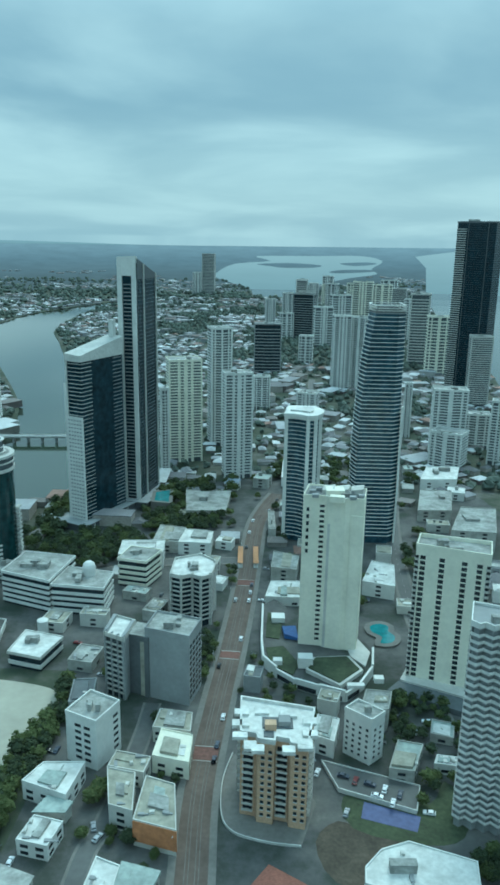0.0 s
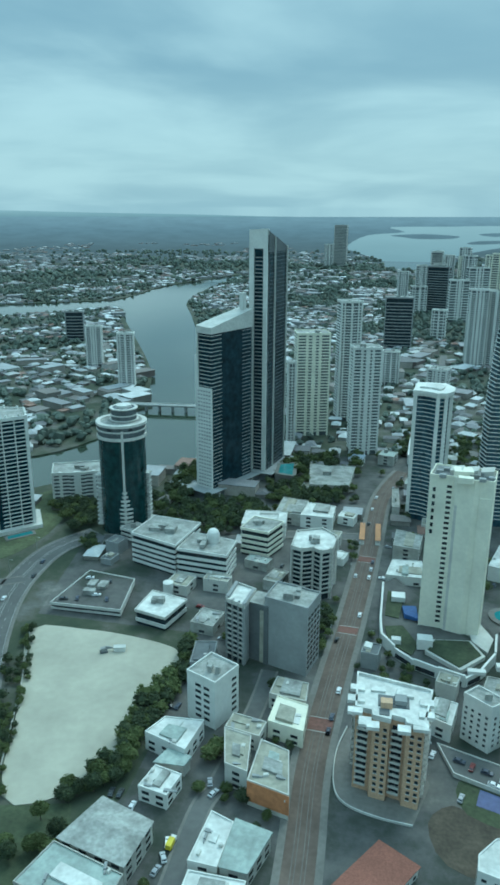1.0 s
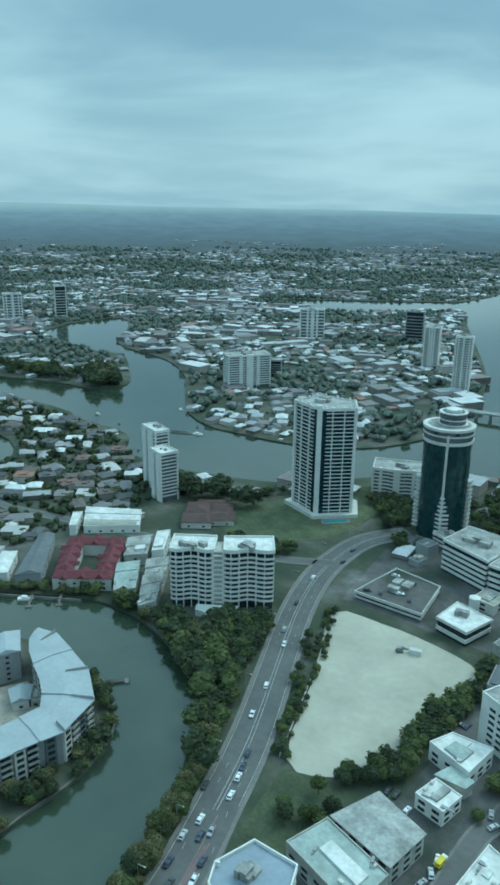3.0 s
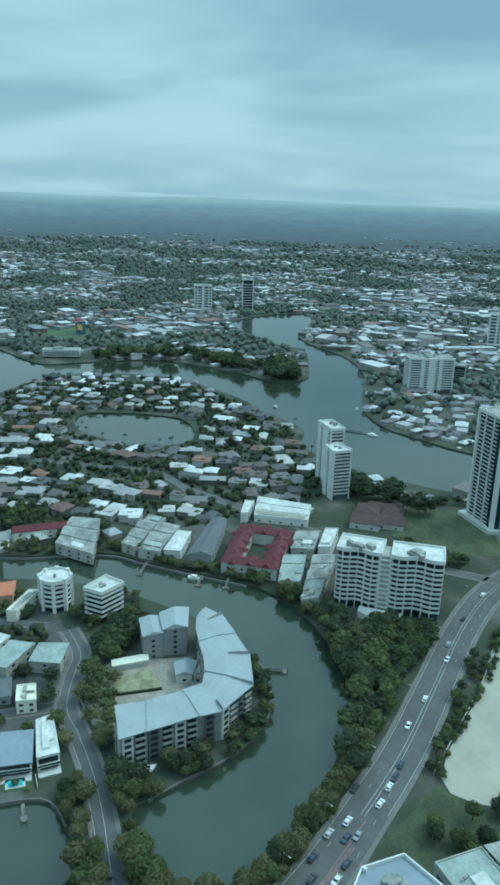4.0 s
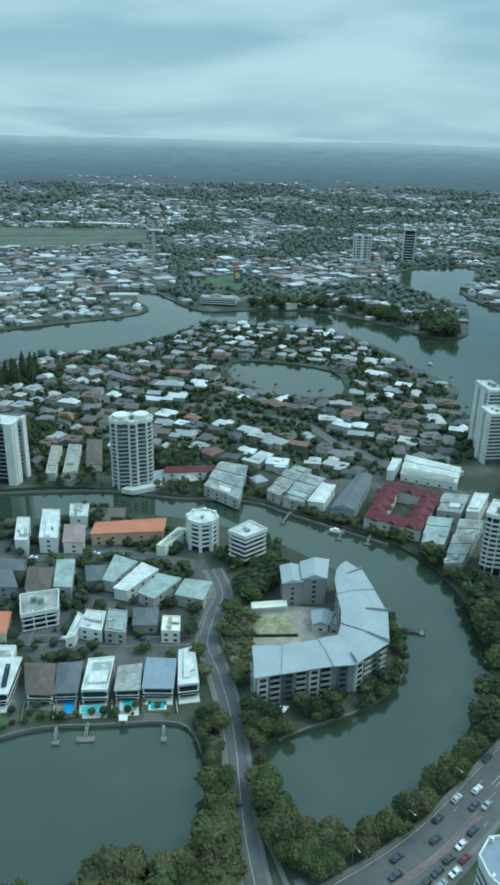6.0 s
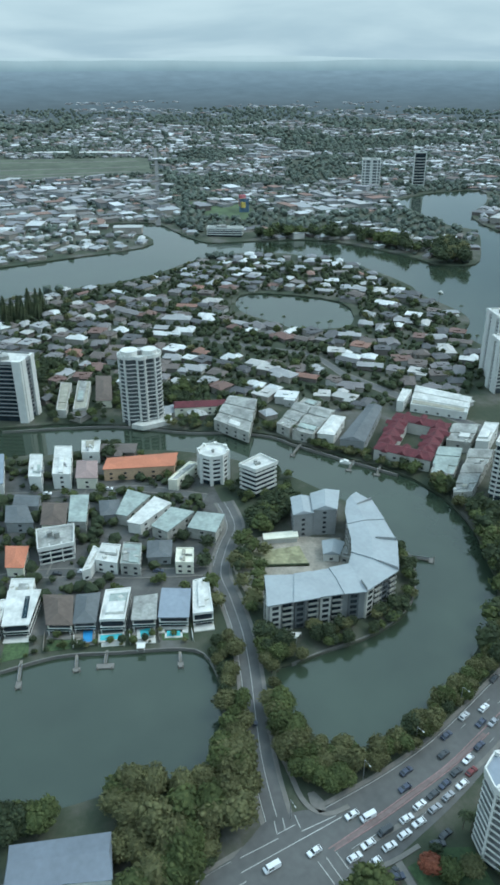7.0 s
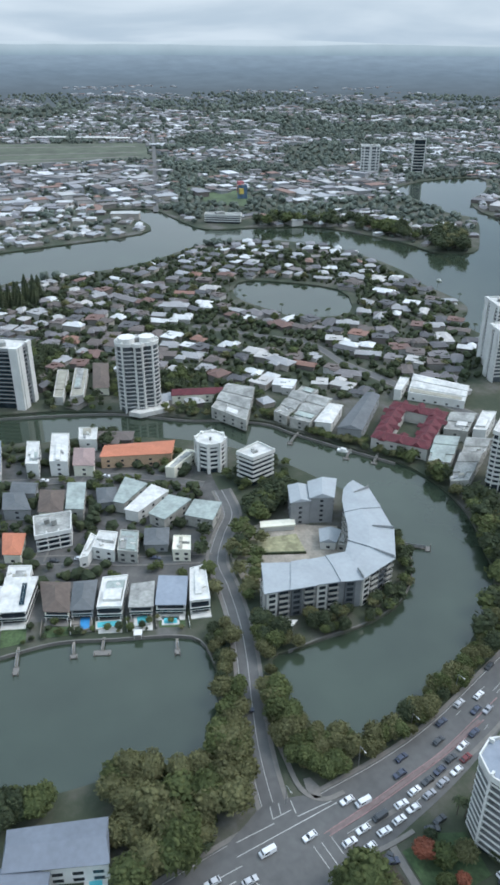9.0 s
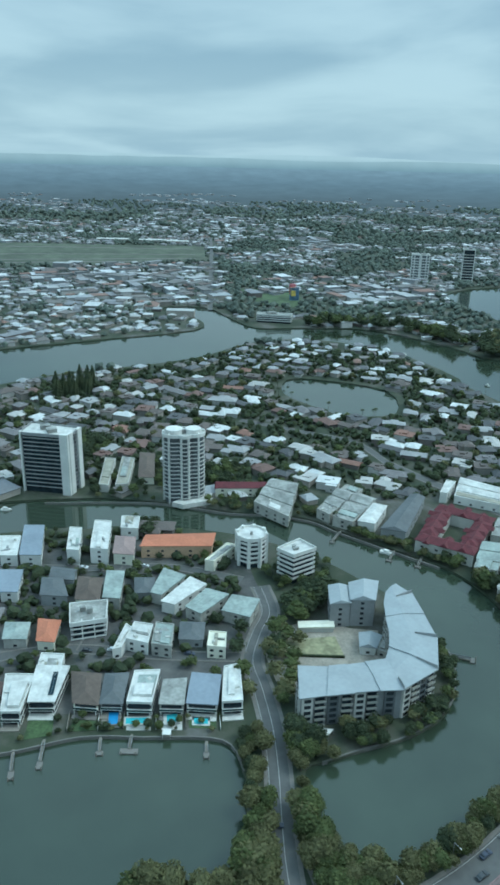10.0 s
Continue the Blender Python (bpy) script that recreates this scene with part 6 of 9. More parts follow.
row_of(CBD_ROW, ["Wf", "Cf", "Pf", "Wf", "Wf", "Wf", "Cf", "Cf", "Wf", "Cf", "Cf"], "shop_block", "low shop and office building", "building", "low town blocks", 6.0, True)
CBD_ROW2 = [(34, 678.5, 56, 671.2, 60, 742.8, 38, 735.4, 9), (145.9, 590.1, 175, 591.4, 188.5, 643.2, 160.4, 644.9, 10), (158.8, 531.8, 192.2, 527.6, 208.5, 580.7, 180.5, 584.1, 16), (165.6, 668.9, 200.7, 670.9, 214.1, 712, 180.9, 710.8, 12),
            (-85.7, 232.6, -73, 229.5, -70, 241.9, -82.2, 245.1, 7), (-83.4, 248.4, -70.9, 248.4, -69.2, 253, -79.7, 256, 6), (-57, 201, -46, 200, -44, 221, -53.5, 225, 7), (-45, 200, -35, 199, -29, 217, -43, 221, 8),
            (-57, 186, -36, 186, -35, 197, -56, 198, 6), (-84.3, 312.5, -73.1, 314.5, -74.7, 332.9, -85.8, 331.4, 12), (-90, 486.2, -58.6, 491.1, -59.7, 513.3, -91, 511.5, 12)]
row_of(CBD_ROW2, ["Wf", "Cf", "Cf", "Wf", "Wf", "Ps", "Wf", "Ps", "Wf", "Df", "Wf"], "shop_block", "low shop and office building", "building", "low town blocks", 6.0, True)
CBD_ROW3 = [(-105.6, 200.1, -77.9, 192.4, -73.7, 213, -96.4, 221.5, 10), (-113.4, 180.4, -81, 170, -77, 189.5, -106.8, 199, 9), (-92, 262, -71.7, 254, -68, 274, -86, 273.5, 9), (-57.3, 268.4, -52.9, 247, -42.8, 243.5, -44.8, 265.2, 11),
            (-58, 273, -42, 269, -40, 279, -56, 283, 8), (-39.5, 279, -23, 274.5, -22.5, 293, -37.5, 297.5, 9), (-42, 300, -24, 297, -24, 311, -40, 314, 8), 
            (-162, -7.4, -149.7, 21.7, -164, 26.1, -174.5, -3, 9), (-150.9, -12.5, -143.6, 0.6, -155.5, 4.6, -163.4, -7.9, 8)]
row_of(CBD_ROW3, ["Ch", "Pf", "Wf", "Tf", "Tf", "Kf", "Tf", "Sg", "Sg"], "low_block", "low town building", "building", "low town blocks", 6.0, True)

# the block with an orange end wall
t = low_building("orange_wall_block", "flat-roofed block with a plain orange end wall", [(-41.7, 238), (-24.4, 232.7), (-27.3, 257.6), (-39.9, 262.4)], 12, "flat", M_TAN, M_STONE, windows=False)
cx, cy = t.location.x, t.location.y
part("end_wall", prism(B(), [(-41.9 - cx, 237.6 - cy), (-24.3 - cx, 232.2 - cy), (-24.2 - cx, 232.7 - cy), (-41.7 - cx, 238.2 - cy)], 2.6, 11.9), M_ORANGE, t, "plain orange rendered wall")
t = low_building("white_curved_hall", "white hall with a curved roof terrace", [(44, 208), (82, 196), (86, 218), (63, 227), (52, 223), (45, 215)], 14, "flat", M_ROOFW, M_WHITE)
low_building("tile_roof_hall", "low hall under a dull red tiled roof", [(-7, 199), (9, 192), (25, 215), (11, 224)], 5.0, "hip", mat("dull_red_tiles", (0.21, 0.085, 0.06), 0.85, vary=0.2, grain=0.8), M_STONE)
low_building("parking_deck", "open concrete parking deck", [(36.4, 286.4), (42, 268.5), (73.4, 256), (77.9, 271)], 1.7, "flat", M_ASPHALT, M_CONC, windows=False)
sheet("ground_court", [(52.4, 263), (49.8, 253.7), (71.6, 246.6), (74.8, 254.8)], -0.2, 0.15, mat("blue_court", (0.10, 0.11, 0.22), 0.8), "faded blue sports court", "court")
low_building("white_roof_block", "low block with a bright white flat roof and parapet", [(-100.6, 90.4), (-96.8, 103.6), (-80, 99), (-84, 86)], 7, "flat", M_ROOFW, M_WHITE)
low_building("white_annex", "small white flat-roofed annex", [(-98.2, 79.7), (-96.2, 87.2), (-84.4, 84), (-86.4, 76.6)], 5, "flat", M_ROOFW, M_WHITE)
low_building("solar_roof_block", "low block with rows of dark solar panels on its roof", [(-92, 104.6), (-86.2, 126.6), (-64, 121), (-70, 98.8)], 6, "flat", M_ROOFC, M_WHITE)
SOLAR = mesh_of("solar_panel", box(B(), -1.9, -1.4, 0.3, 1.9, 1.4, 0.45), M_BLUEGLASS)
tw = thing("solar_array", -78.2, 112.8, 75.3, "rows of dark solar panels on the flat roof", "solar panels", z=6)
for i in range(5):
    for j in range(6):
        put("solar_panel", SOLAR, tw, -8.6 + i * 4.3, -7.6 + j * 3.0)


# the curved complex on the peninsula
def peninsula_block():
    outer = [(-229.6, 121.5), (-226.8, 133.6), (-223.8, 145.5), (-220.8, 156.1), (-217.2, 166), (-222.5, 188), (-241, 201.6), (-260, 208), (-278, 213.6), (-289.5, 211.5)]
    inner = [(-248, 130.5), (-242, 143), (-240, 151), (-238, 160), (-236.2, 170), (-243, 177), (-253, 184), (-265, 190), (-276, 196), (-285, 203)]
    out = ccw(outer + inner[::-1])
    FOOT.append(grow(out, 2))
    cx, cy, p = local(out)
    t = thing("curved_apartments", cx, cy, 0, "curved grey apartment complex under a pale blue-grey metal roof", "apartments")
    wall_grey = mat("weatherboard_grey", (0.25, 0.255, 0.255), 0.8, vary=0.08)
    part("wall", prism(B(), grow(p, -0.8), 0, 16.4), wall_grey, t)
    # roof bays, each a low pitch stepping past the next
    rise = (0.0, 0.5, 0.1, 0.6, 0.2, 0.9, 0.3, 0.8, 0.2)
    for k in range(9):
        a, b = Vector(outer[k]), Vector(outer[k + 1])
        d, c = Vector(inner[k]), Vector(inner[k + 1])
        push = 1.7 if k < 4 and k % 2 else 0.9
        n1, n2 = (a - d).normalized(), (b - c).normalized()
        a, b, c, d = a + n1 * push, b + n2 * push, c - n2 * 0.8, d - n1 * 0.8
        z = 16.4 + rise[k]
        bm = B()
        o = Vector((cx, cy))
        tops = [(a, 0.5), (b, 0.5), (b.lerp(c, 0.55), 1.5), (c, 0.6), (d, 0.6), (a.lerp(d, 0.55), 1.5)]
        lo = [bm.verts.new((*(q - o), z)) for q, h in tops]
        hi = [bm.verts.new((*(q - o), z + h)) for q, h in tops]
        for i in range(6):
            bm.faces.new((lo[i], lo[(i + 1) % 6], hi[(i + 1) % 6], hi[i]))
        bm.faces.new((hi[0], hi[1], hi[2], hi[5]))
        bm.faces.new((hi[5], hi[2], hi[3], hi[4]))
        bm.faces.new(lo[::-1])
        bmesh.ops.recalc_face_normals(bm, faces=bm.faces)
        part("roof", bm, M_ROOFPALE, t, "pale blue-grey metal roof")
        if k in (3, 4, 5, 7):
            # dark upstand where one bay steps past the next
            u = (b - c).normalized()
            n = Vector((-u.y, u.x)) * 0.14
            s0, s1 = b - u * 0.5, b - u * (11.0 if k != 3 else 7.0)
            part("roof_step", prism(B(), [tuple(s0 - n - o), tuple(s1 - n - o), tuple(s1 + n - o), tuple(s0 + n - o)], z, z + 2.3), M_GREY, t)
    bay = mesh_of("bay", box(B(), -2.4, -0.5, 0, 2.4, 1.2, 15.4), M_STONE)
    dark_bay = mesh_of("bay", box(B(), -2.4, -0.5, 0, 2.4, 0.9, 15.6), M_DGREY)
    bb = box(B(), -2.4, -0.4, 0, 2.4, 1.6, 0.2)
    box(bb, -2.4, 1.5, 0.2, 2.4, 1.6, 1.1)
    for q in (-2.4, 2.3):
        box(bb, q, 0, 0.2, q + 0.1, 1.5, 1.1)
    bal = mesh_of("balcony", bb, M_TOWNWALL)
    win = mesh_of("window", box(B(), -1.5, -0.3, 0, 1.5, 0.12, 1.7), M_WINDOW)
    door = mesh_of("balcony_door", box(B(), -2.1, -0.3, 0, 2.1, 0.1, 2.2), M_GLASS)
    pw = grow(p, -0.8)
    n = len(p)
    for i in range(n):
        a, b = Vector(pw[i]), Vector(pw[(i + 1) % n])
        ln = (b - a).length
        ang = math.degrees(math.atan2((b - a).y, (b - a).x)) + 180
        mid = Vector((cx, cy)) + (a + b) / 2
        nrm = Vector(((b - a).y, -(b - a).x)).normalized()
        k = int(ln / 5.2) if nrm.dot(mid) < 0 else 0
        for j in range(k):
            c = a.lerp(b, (j + 0.5) / k)
            style = (2 * i + j) % 4
            if style == 0:
                put("bay", bay, t, c.x, c.y, 0.4, ang)
            elif style == 2:
                put("bay", dark_bay, t, c.x, c.y, 0.3, ang)
            off = nrm * (1.2 if style == 0 else 0.9 if style == 2 else 0)
            for st in range(5):
                if style % 2:
                    bo = put("balcony", bal, t, c.x, c.y, 0.5 + st * 3.15, ang)
                    put("balcony_door", door, bo, z=0.2)
                else:
                    put("window", win, t, c.x + off.x, c.y + off.y, 1.2 + st * 3.1, ang)
    low_building("courtyard_wing", "grey wing of the curved apartments with a pale metal roof", [(-289.2, 171.8), (-286.2, 182), (-300.4, 189), (-304.6, 179.4)], 15, "gable", M_ROOFPALE, wall_grey, "apartments")
    low_building("courtyard_wing", "taller grey wing of the curved apartments beside the crescent", [(-286.6, 182.4), (-281.4, 193.6), (-296.2, 205), (-301, 190)], 16.4, "gable", M_ROOFPALE, wall_grey, "apartments")
    low_building("courtyard_pavilion", "small courtyard pavilion with a pale roof", [(-273, 180), (-263.5, 174.5), (-259.5, 181), (-267, 189)], 5, "gable", M_ROOFPALE, M_WHITE)
    low_building("pavilion_annex", "low annex beside the courtyard pavilion", [(-259, 181.6), (-255.6, 184.4), (-263, 191), (-266, 189.4)], 3.6, "flat", M_ROOFC, M_TOWNWALL)
    gravel = mat("pale_gravel", (0.30, 0.27, 0.225), 0.95, vary=0.15, grain=1.2, stain=0.25, stain_size=6)
    sheet("ground_courtyard", [(-249, 131), (-243, 143), (-241, 152), (-238, 166), (-245, 176), (-262, 187), (-277, 194), (-284, 182), (-299, 166), (-298, 146), (-284, 131), (-262, 127)], -0.2, 0.14, gravel, "pale gravel courtyard", "pavement")
    sheet("ground_bowling_green", [(-288.4, 144), (-281, 170.5), (-265, 166.5), (-278.6, 138.6)], -0.2, 0.34, mat("pale_lawn", (0.27, 0.26, 0.155), 0.95, vary=0.2, stain=0.35, stain_size=5), "pale yellow-green lawn court", "grass")
    t = thing("lawn_hedge", 0, 0, 0, "low clipped hedge and kerb round the lawn court", "hedge")
    for a, b in (((-264, 166), (-277.6, 137.6)), ((-277.6, 137.6), (-288.6, 143))):
        u = (Vector(b) - Vector(a)).normalized()
        n = Vector((-u.y, u.x)) * 0.5
        part("hedge", prism(B(), [tuple(Vector(a) - n), tuple(Vector(b) - n), tuple(Vector(b) + n), tuple(Vector(a) + n)], 0, 1.3), M_LEAFD, t)
    low_building("court_shelter", "long low cream shelter beside the lawn court", [(-296, 157), (-291.6, 155), (-284.6, 171.5), (-289, 173.5)], 3.2, "skillion", M_CREAM, M_STONE, windows=False)
    t = thing("shade_sail", -221.8, 130.2, 0, "white three-cornered shade sail on posts", "sail")
    bm = B()
    c3 = [(-3.6, -4.2, 3.0), (0.6, 4.4, 2.4), (3.8, -0.2, 3.2)]
    up = [bm.verts.new(v) for v in c3]
    dn = [bm.verts.new((x, y, z - 0.06)) for x, y, z in c3]
    bm.faces.new(up)
    bm.faces.new(dn[::-1])
    for i in range(3):
        bm.faces.new((dn[i], dn[(i + 1) % 3], up[(i + 1) % 3], up[i]))
    part("canvas", bm, M_WHITE, t)
    for x, y, z in c3:
        part("post", prism(B(), ngon(6, 0.1, cx=x, cy=y), 0, z + 0.1), M_STEEL, t)


M_ROOFPALE = mat("pale_metal_roof", (0.315, 0.342, 0.355), 0.55, vary=0.06, stain=0.1)
peninsula_block()


# red-roofed court and long terracotta block
def red_court():
    A, Bq, C, D = Vector((-340, 263)), Vector((-310, 284)), Vector((-344, 331)), Vector((-376, 310))
    t = thing("red_roof_court", -343, 297, 0, "apartment court under dark red hipped roofs", "apartments")
    o = Vector((-343, 297))
    FOOT.append(grow(ccw([tuple(A), tuple(Bq), tuple(C), tuple(D)]), 2))
    w = 10.5
    corners = [A - o, Bq - o, C - o, D - o]
    for i in range(4):
        a, b = corners[i], corners[(i + 1) % 4]
        d = (b - a).normalized()
        n = Vector((-d.y, d.x))
        e = 0.0 if i % 2 == 0 else w
        pts = [tuple(a + d * e), tuple(b - d * e), tuple(b - d * e + n * w), tuple(a + d * e + n * w)]
        part("wall", prism(B(), pts, 0, 8.5), M_STONE, t)
        part("roof", hip_roof(B(), pts, 8.5 + 0.02 * i, 2.6, ridge=0.8), M_ROOFR, t, "dark red metal roof")
        wall_windows(t, pts, 8, 4.0, edges=(0,))
        ln = (b - a).length - 2 * e
        for k in range(3):
            m = a + d * (e + ln * (0.2 + 0.3 * k)) + n * (w * (0.5 + 0.14 * ((i + k) % 3 - 1)))
            ww = 3.2 + 0.5 * ((i + 2 * k) % 3)
            part("cross_roof", hip_roof(B(), [tuple(m - d * ww / 2 - n * 6.4), tuple(m + d * ww / 2 - n * 6.4), tuple(m + d * ww / 2 + n * 6.4), tuple(m - d * ww / 2 + n * 6.4)], 9.0, 1.9, ridge=0.9), M_ROOFR, t, "dark red metal roof")
    low_building("terracotta_terrace", "long brick terrace under a terracotta roof", [(-397, 101.2), (-380.9, 141), (-395, 149), (-409, 108)], 8.5, "hip", M_ROOFO, M_BRICK, "apartments")
    low_building("red_roof_terrace", "long terrace under a dark red roof", [(-462, 176), (-447, 214), (-456, 219), (-472, 180)], 7, "gable", M_ROOFR, M_CREAM, "apartments")


red_court()


def clubhouse():
    """Riverside clubhouse: a cluster of brown tiled hipped roofs."""
    brown = mat("brown_tile_roof", (0.075, 0.044, 0.039), 0.85, vary=0.2, grain=0.8, stain=0.3, stain_size=6)
    o, u, v = Vector((-337, 382)), Vector((0.83, 0.558)), Vector((-0.565, 0.825))
    for x, y, w, d, h in ((0, 0, 22, 19, 5.0), (18, 6, 21, 17, 4.4), (2, 18, 17, 20, 5.6), (20, 22, 17, 16, 4.6), (9, 36, 24, 12, 4.0)):
        pts = [tuple(o + u * a + v * b) for a, b in ((x, y), (x + w, y), (x + w, y + d), (x, y + d))]
        low_building("clubhouse", "riverside clubhouse wing under a brown tiled hipped roof", pts, h, "hip", brown, M_STONE, "hall", "clubhouse wings")


clubhouse()


# ---- more low town blocks, filling the streets between the larger ones ----
def fits(pts):
    return all(not is_water(*p) and not any(inside(p, f) for f in FOOT) for p in pts)


def clear_of_roads(pts, margin=1.0):
    for line, h in ROAD_LINES:
        for i in range(0, len(line), 1):
            for p in pts:
                if (line[i][0] - p[0]) ** 2 + (line[i][1] - p[1]) ** 2 < (h + margin) ** 2:
                    return False
    return True


TOWER_FEET = list(FOOT)
FOOT.append([(10, 247), (31, 242), (44, 262), (80, 256), (92, 280), (98, 262), (100, 240), (84, 220), (40, 216), (10, 218)])
FOOT.append([(-62, 298), (-42, 306), (-60, 330), (-74, 330)])
FOOT.append([(-250, 440), (-195, 440), (-190, 520), (-250, 510)])
FOOT.append([(-1034, 456), (-965, 432), (-940, 516), (-996, 534)])
FOOT.append([(-172, 482), (-95, 484), (-62, 515), (-22, 560), (-14, 640), (-60, 690), (-140, 600)])
FOOT.append([(66, 380), (100, 380), (104, 424), (70, 430)])
FOOT.append([(-62, 318), (-30, 312), (-26, 330), (-60, 336)])
rnd_t = random.Random(31)
TOWN = [(-80, 170), (-85, 300), (-80, 360), (-190, 440), (-140, 600), (-40, 660), (190, 740), (215, 560), (150, 200), (60, 180)]
filled = 0
for _ in range(2600):
    if filled >= 75:
        break
    x, y = rnd_t.uniform(-190, 215), rnd_t.uniform(170, 740)
    if not inside((x, y), TOWN) or inside((x, y), FIELD):
        continue
    w, d = rnd_t.uniform(8, 19), rnd_t.uniform(8, 17)
    a = radians(-12 + rnd_t.choice((0, 90)) + rnd_t.uniform(-6, 6))
    c, s = math.cos(a), math.sin(a)
    pts = [(x + c * u - s * v, y + s * u + c * v) for u, v in rect(w, d)]
    if not fits(pts + [(x, y)]) or not clear_of_roads(pts + [(x, y)]) or any(inside(q, pts) for f in FOOT if abs(f[0][0] - x) < 60 and abs(f[0][1] - y) < 60 for q in f):
        continue
    code = rnd_t.choice(["Wf", "Cf", "Tf", "Pf", "Cs", "Df", "Wf", "Bs", "Pf", "Tf"])
    roof, wall, colour = LOOK[code[0]]
    shape = SHAPE[code[1]]
    word = {"flat": "flat", "hip": "hipped", "skillion": "low-pitched", "gable": "gabled"}[shape]
    low_building("shop_block", f"low town building with a {word} {colour} roof", pts, rnd_t.uniform(4, 9.5), shape, roof, wall, "building", "low town blocks", gap=6.0, wide=True)
    filled += 1
t = thing("forecourt_wall", 0, 0, 0, "pale curved forecourt wall beside the street", "wall")
fw = smooth_line([(-4, 292), (-8, 275), (-8, 255), (-3, 245), (10, 240), (24, 238)], False, 5)
a, b = offset_line(fw, -0.2), offset_line(fw, 0.2)
bm = B()
for i in range(len(fw) - 1):
    prism(bm, [a[i], a[i + 1], b[i + 1], b[i]], 0, 1.1)
bmesh.ops.remove_doubles(bm, verts=bm.verts, dist=0.01)
part("wall", bm, M_CONC, t)
for pts, h, lab in (([(-58, 592), (-30, 596), (-26, 622), (-52, 628)], 3.2, "pale stepped garden terrace beside the tall tower"), ([(-50, 632), (-18, 628), (-16, 650), (-44, 662)], 4.4, "pale stepped garden terrace beside the tall tower"), ([(-118, 520), (-92, 516), (-88, 532), (-112, 538)], 2.4, "low garden terrace at the tower podium")):
    cx, cy, q = local(ccw(pts))
    tw = thing("garden_terrace", cx, cy, 0, lab, "terrace", "garden terraces")
    part("wall", ring(q, grow(q, -0.8), 0, h), M_STONE, tw)
    part("deck", prism(B(), grow(q, -0.8), 0, h - 0.6), M_TAN, tw)
    part("bed", prism(B(), [tuple(Vector(v) * 0.5) for v in q], 0, h - 0.1), M_GRASS, tw, "planted bed")
sheet("pavement_forecourt", fw + [(32, 262), (20, 292)], -0.2, 0.05, M_PATH, "paved forecourt round the brick apartments", "pavement")
sheet("ground_bare_earth", smooth_line([(30, 241), (40, 252), (52, 246), (74, 240), (84, 232), (82, 222), (60, 216), (36, 222)], True, 3), -0.2, 0.07, M_EARTH, "patch of bare brown earth", "ground")
sheet("ground_court_lawn", smooth_line([(44, 266), (60, 268), (80, 262), (90, 276), (96, 262), (90, 244), (74, 240), (46, 248)], True, 3), -0.2, 0.08, M_GRASS, "dark grass round the court", "grass")
strip("seawall", smooth_line([(-262, 218.6), (-250, 217.5), (-240, 214.4), (-222, 200.4), (-212, 186), (-208, 172), (-207, 156), (-208.4, 140), (-208.4, 122)], False, 5), -0.5, 0.15, -3.0, 0.4, M_PATH, "pale stone sea wall round the peninsula", "wall")
# ---- planting ----
def icosa():
    p = (1 + 5 ** 0.5) / 2
    v = [(-1, p, 0), (1, p, 0), (-1, -p, 0), (1, -p, 0), (0, -1, p), (0, 1, p), (0, -1, -p), (0, 1, -p), (p, 0, -1), (p, 0, 1), (-p, 0, -1), (-p, 0, 1)]
    f = [(0, 11, 5), (0, 5, 1), (0, 1, 7), (0, 7, 10), (0, 10, 11), (1, 5, 9), (5, 11, 4), (11, 10, 2), (10, 7, 6), (7, 1, 8), (3, 9, 4), (3, 4, 2), (3, 2, 6), (3, 6, 8), (3, 8, 9), (4, 9, 5), (2, 4, 11), (6, 2, 10), (8, 6, 7), (9, 8, 1)]
    n = (1 + p * p) ** 0.5
    return np.array(v) / n, np.array(f)


ICO_V, ICO_F = icosa()


def mesh_np(name, verts, faces, material):
    me = bpy.data.meshes.new(name)
    me.from_pydata([tuple(map(float, v)) for v in verts], [], [tuple(map(int, f)) for f in faces])
    me.materials.append(material)
    return me


def crown_mesh(seed, material, squash=0.85, clumps=84, tufts=430, fine=0.82, core=2):
    """A broad crown of unit radius: a lumpy inner mass, many small clumps of leaves, loose tufts and gaps."""
    rng = np.random.RandomState(seed)
    bm = B()
    bmesh.ops.create_icosphere(bm, subdivisions=core, radius=0.78)
    for v in bm.verts:
        v.co *= 1.0 + 0.32 * noise.noise(v.co * 2.3 + Vector((seed * 3.7, 0, 0)))
        v.co.z *= squash * (1.0 if v.co.z > 0 else 0.6)
    bm.verts.ensure_lookup_table()
    vs = [np.array([tuple(v.co) for v in bm.verts])]
    fs = [np.array([[v.index for v in f.verts] for f in bm.faces])]
    k = len(bm.verts)
    bm.free()
    for i in range(clumps):
        d = rng.normal(size=3)
        d /= np.linalg.norm(d)
        c = d * rng.uniform(0.62, 0.88) * np.array([1, 1, squash])
        c[2] = c[2] * (1.0 if c[2] > 0 else 0.55) + 0.06 * rng.uniform(-1, 1)
        size = rng.uniform(0.10, 0.23) * fine
        vs.append(ICO_V * size * rng.uniform(0.75, 1.25, (12, 1)) * np.array([1.1, 1.1, 0.75]) + c)
        fs.append(ICO_F + k)
        k += 12
    for i in range(tufts):
        d = rng.normal(size=3)
        d /= np.linalg.norm(d)
        c = d * rng.uniform(0.8, 1.06) * np.array([1, 1, squash])
        c[2] *= 1.0 if c[2] > 0 else 0.6
        a, b = rng.normal(size=3) * 0.052 * fine, rng.normal(size=3) * 0.052 * fine
        vs.append(np.array([c - a - b, c + a - b, c + a + b, c - a + b]))
        fs.append(np.array([[k, k + 1, k + 2], [k, k + 2, k + 3]]))
        k += 4
    me = mesh_np("crown", np.vstack(vs), np.vstack(fs), material)
    me.polygons.foreach_set("use_smooth", [True] * len(me.polygons))
    return me


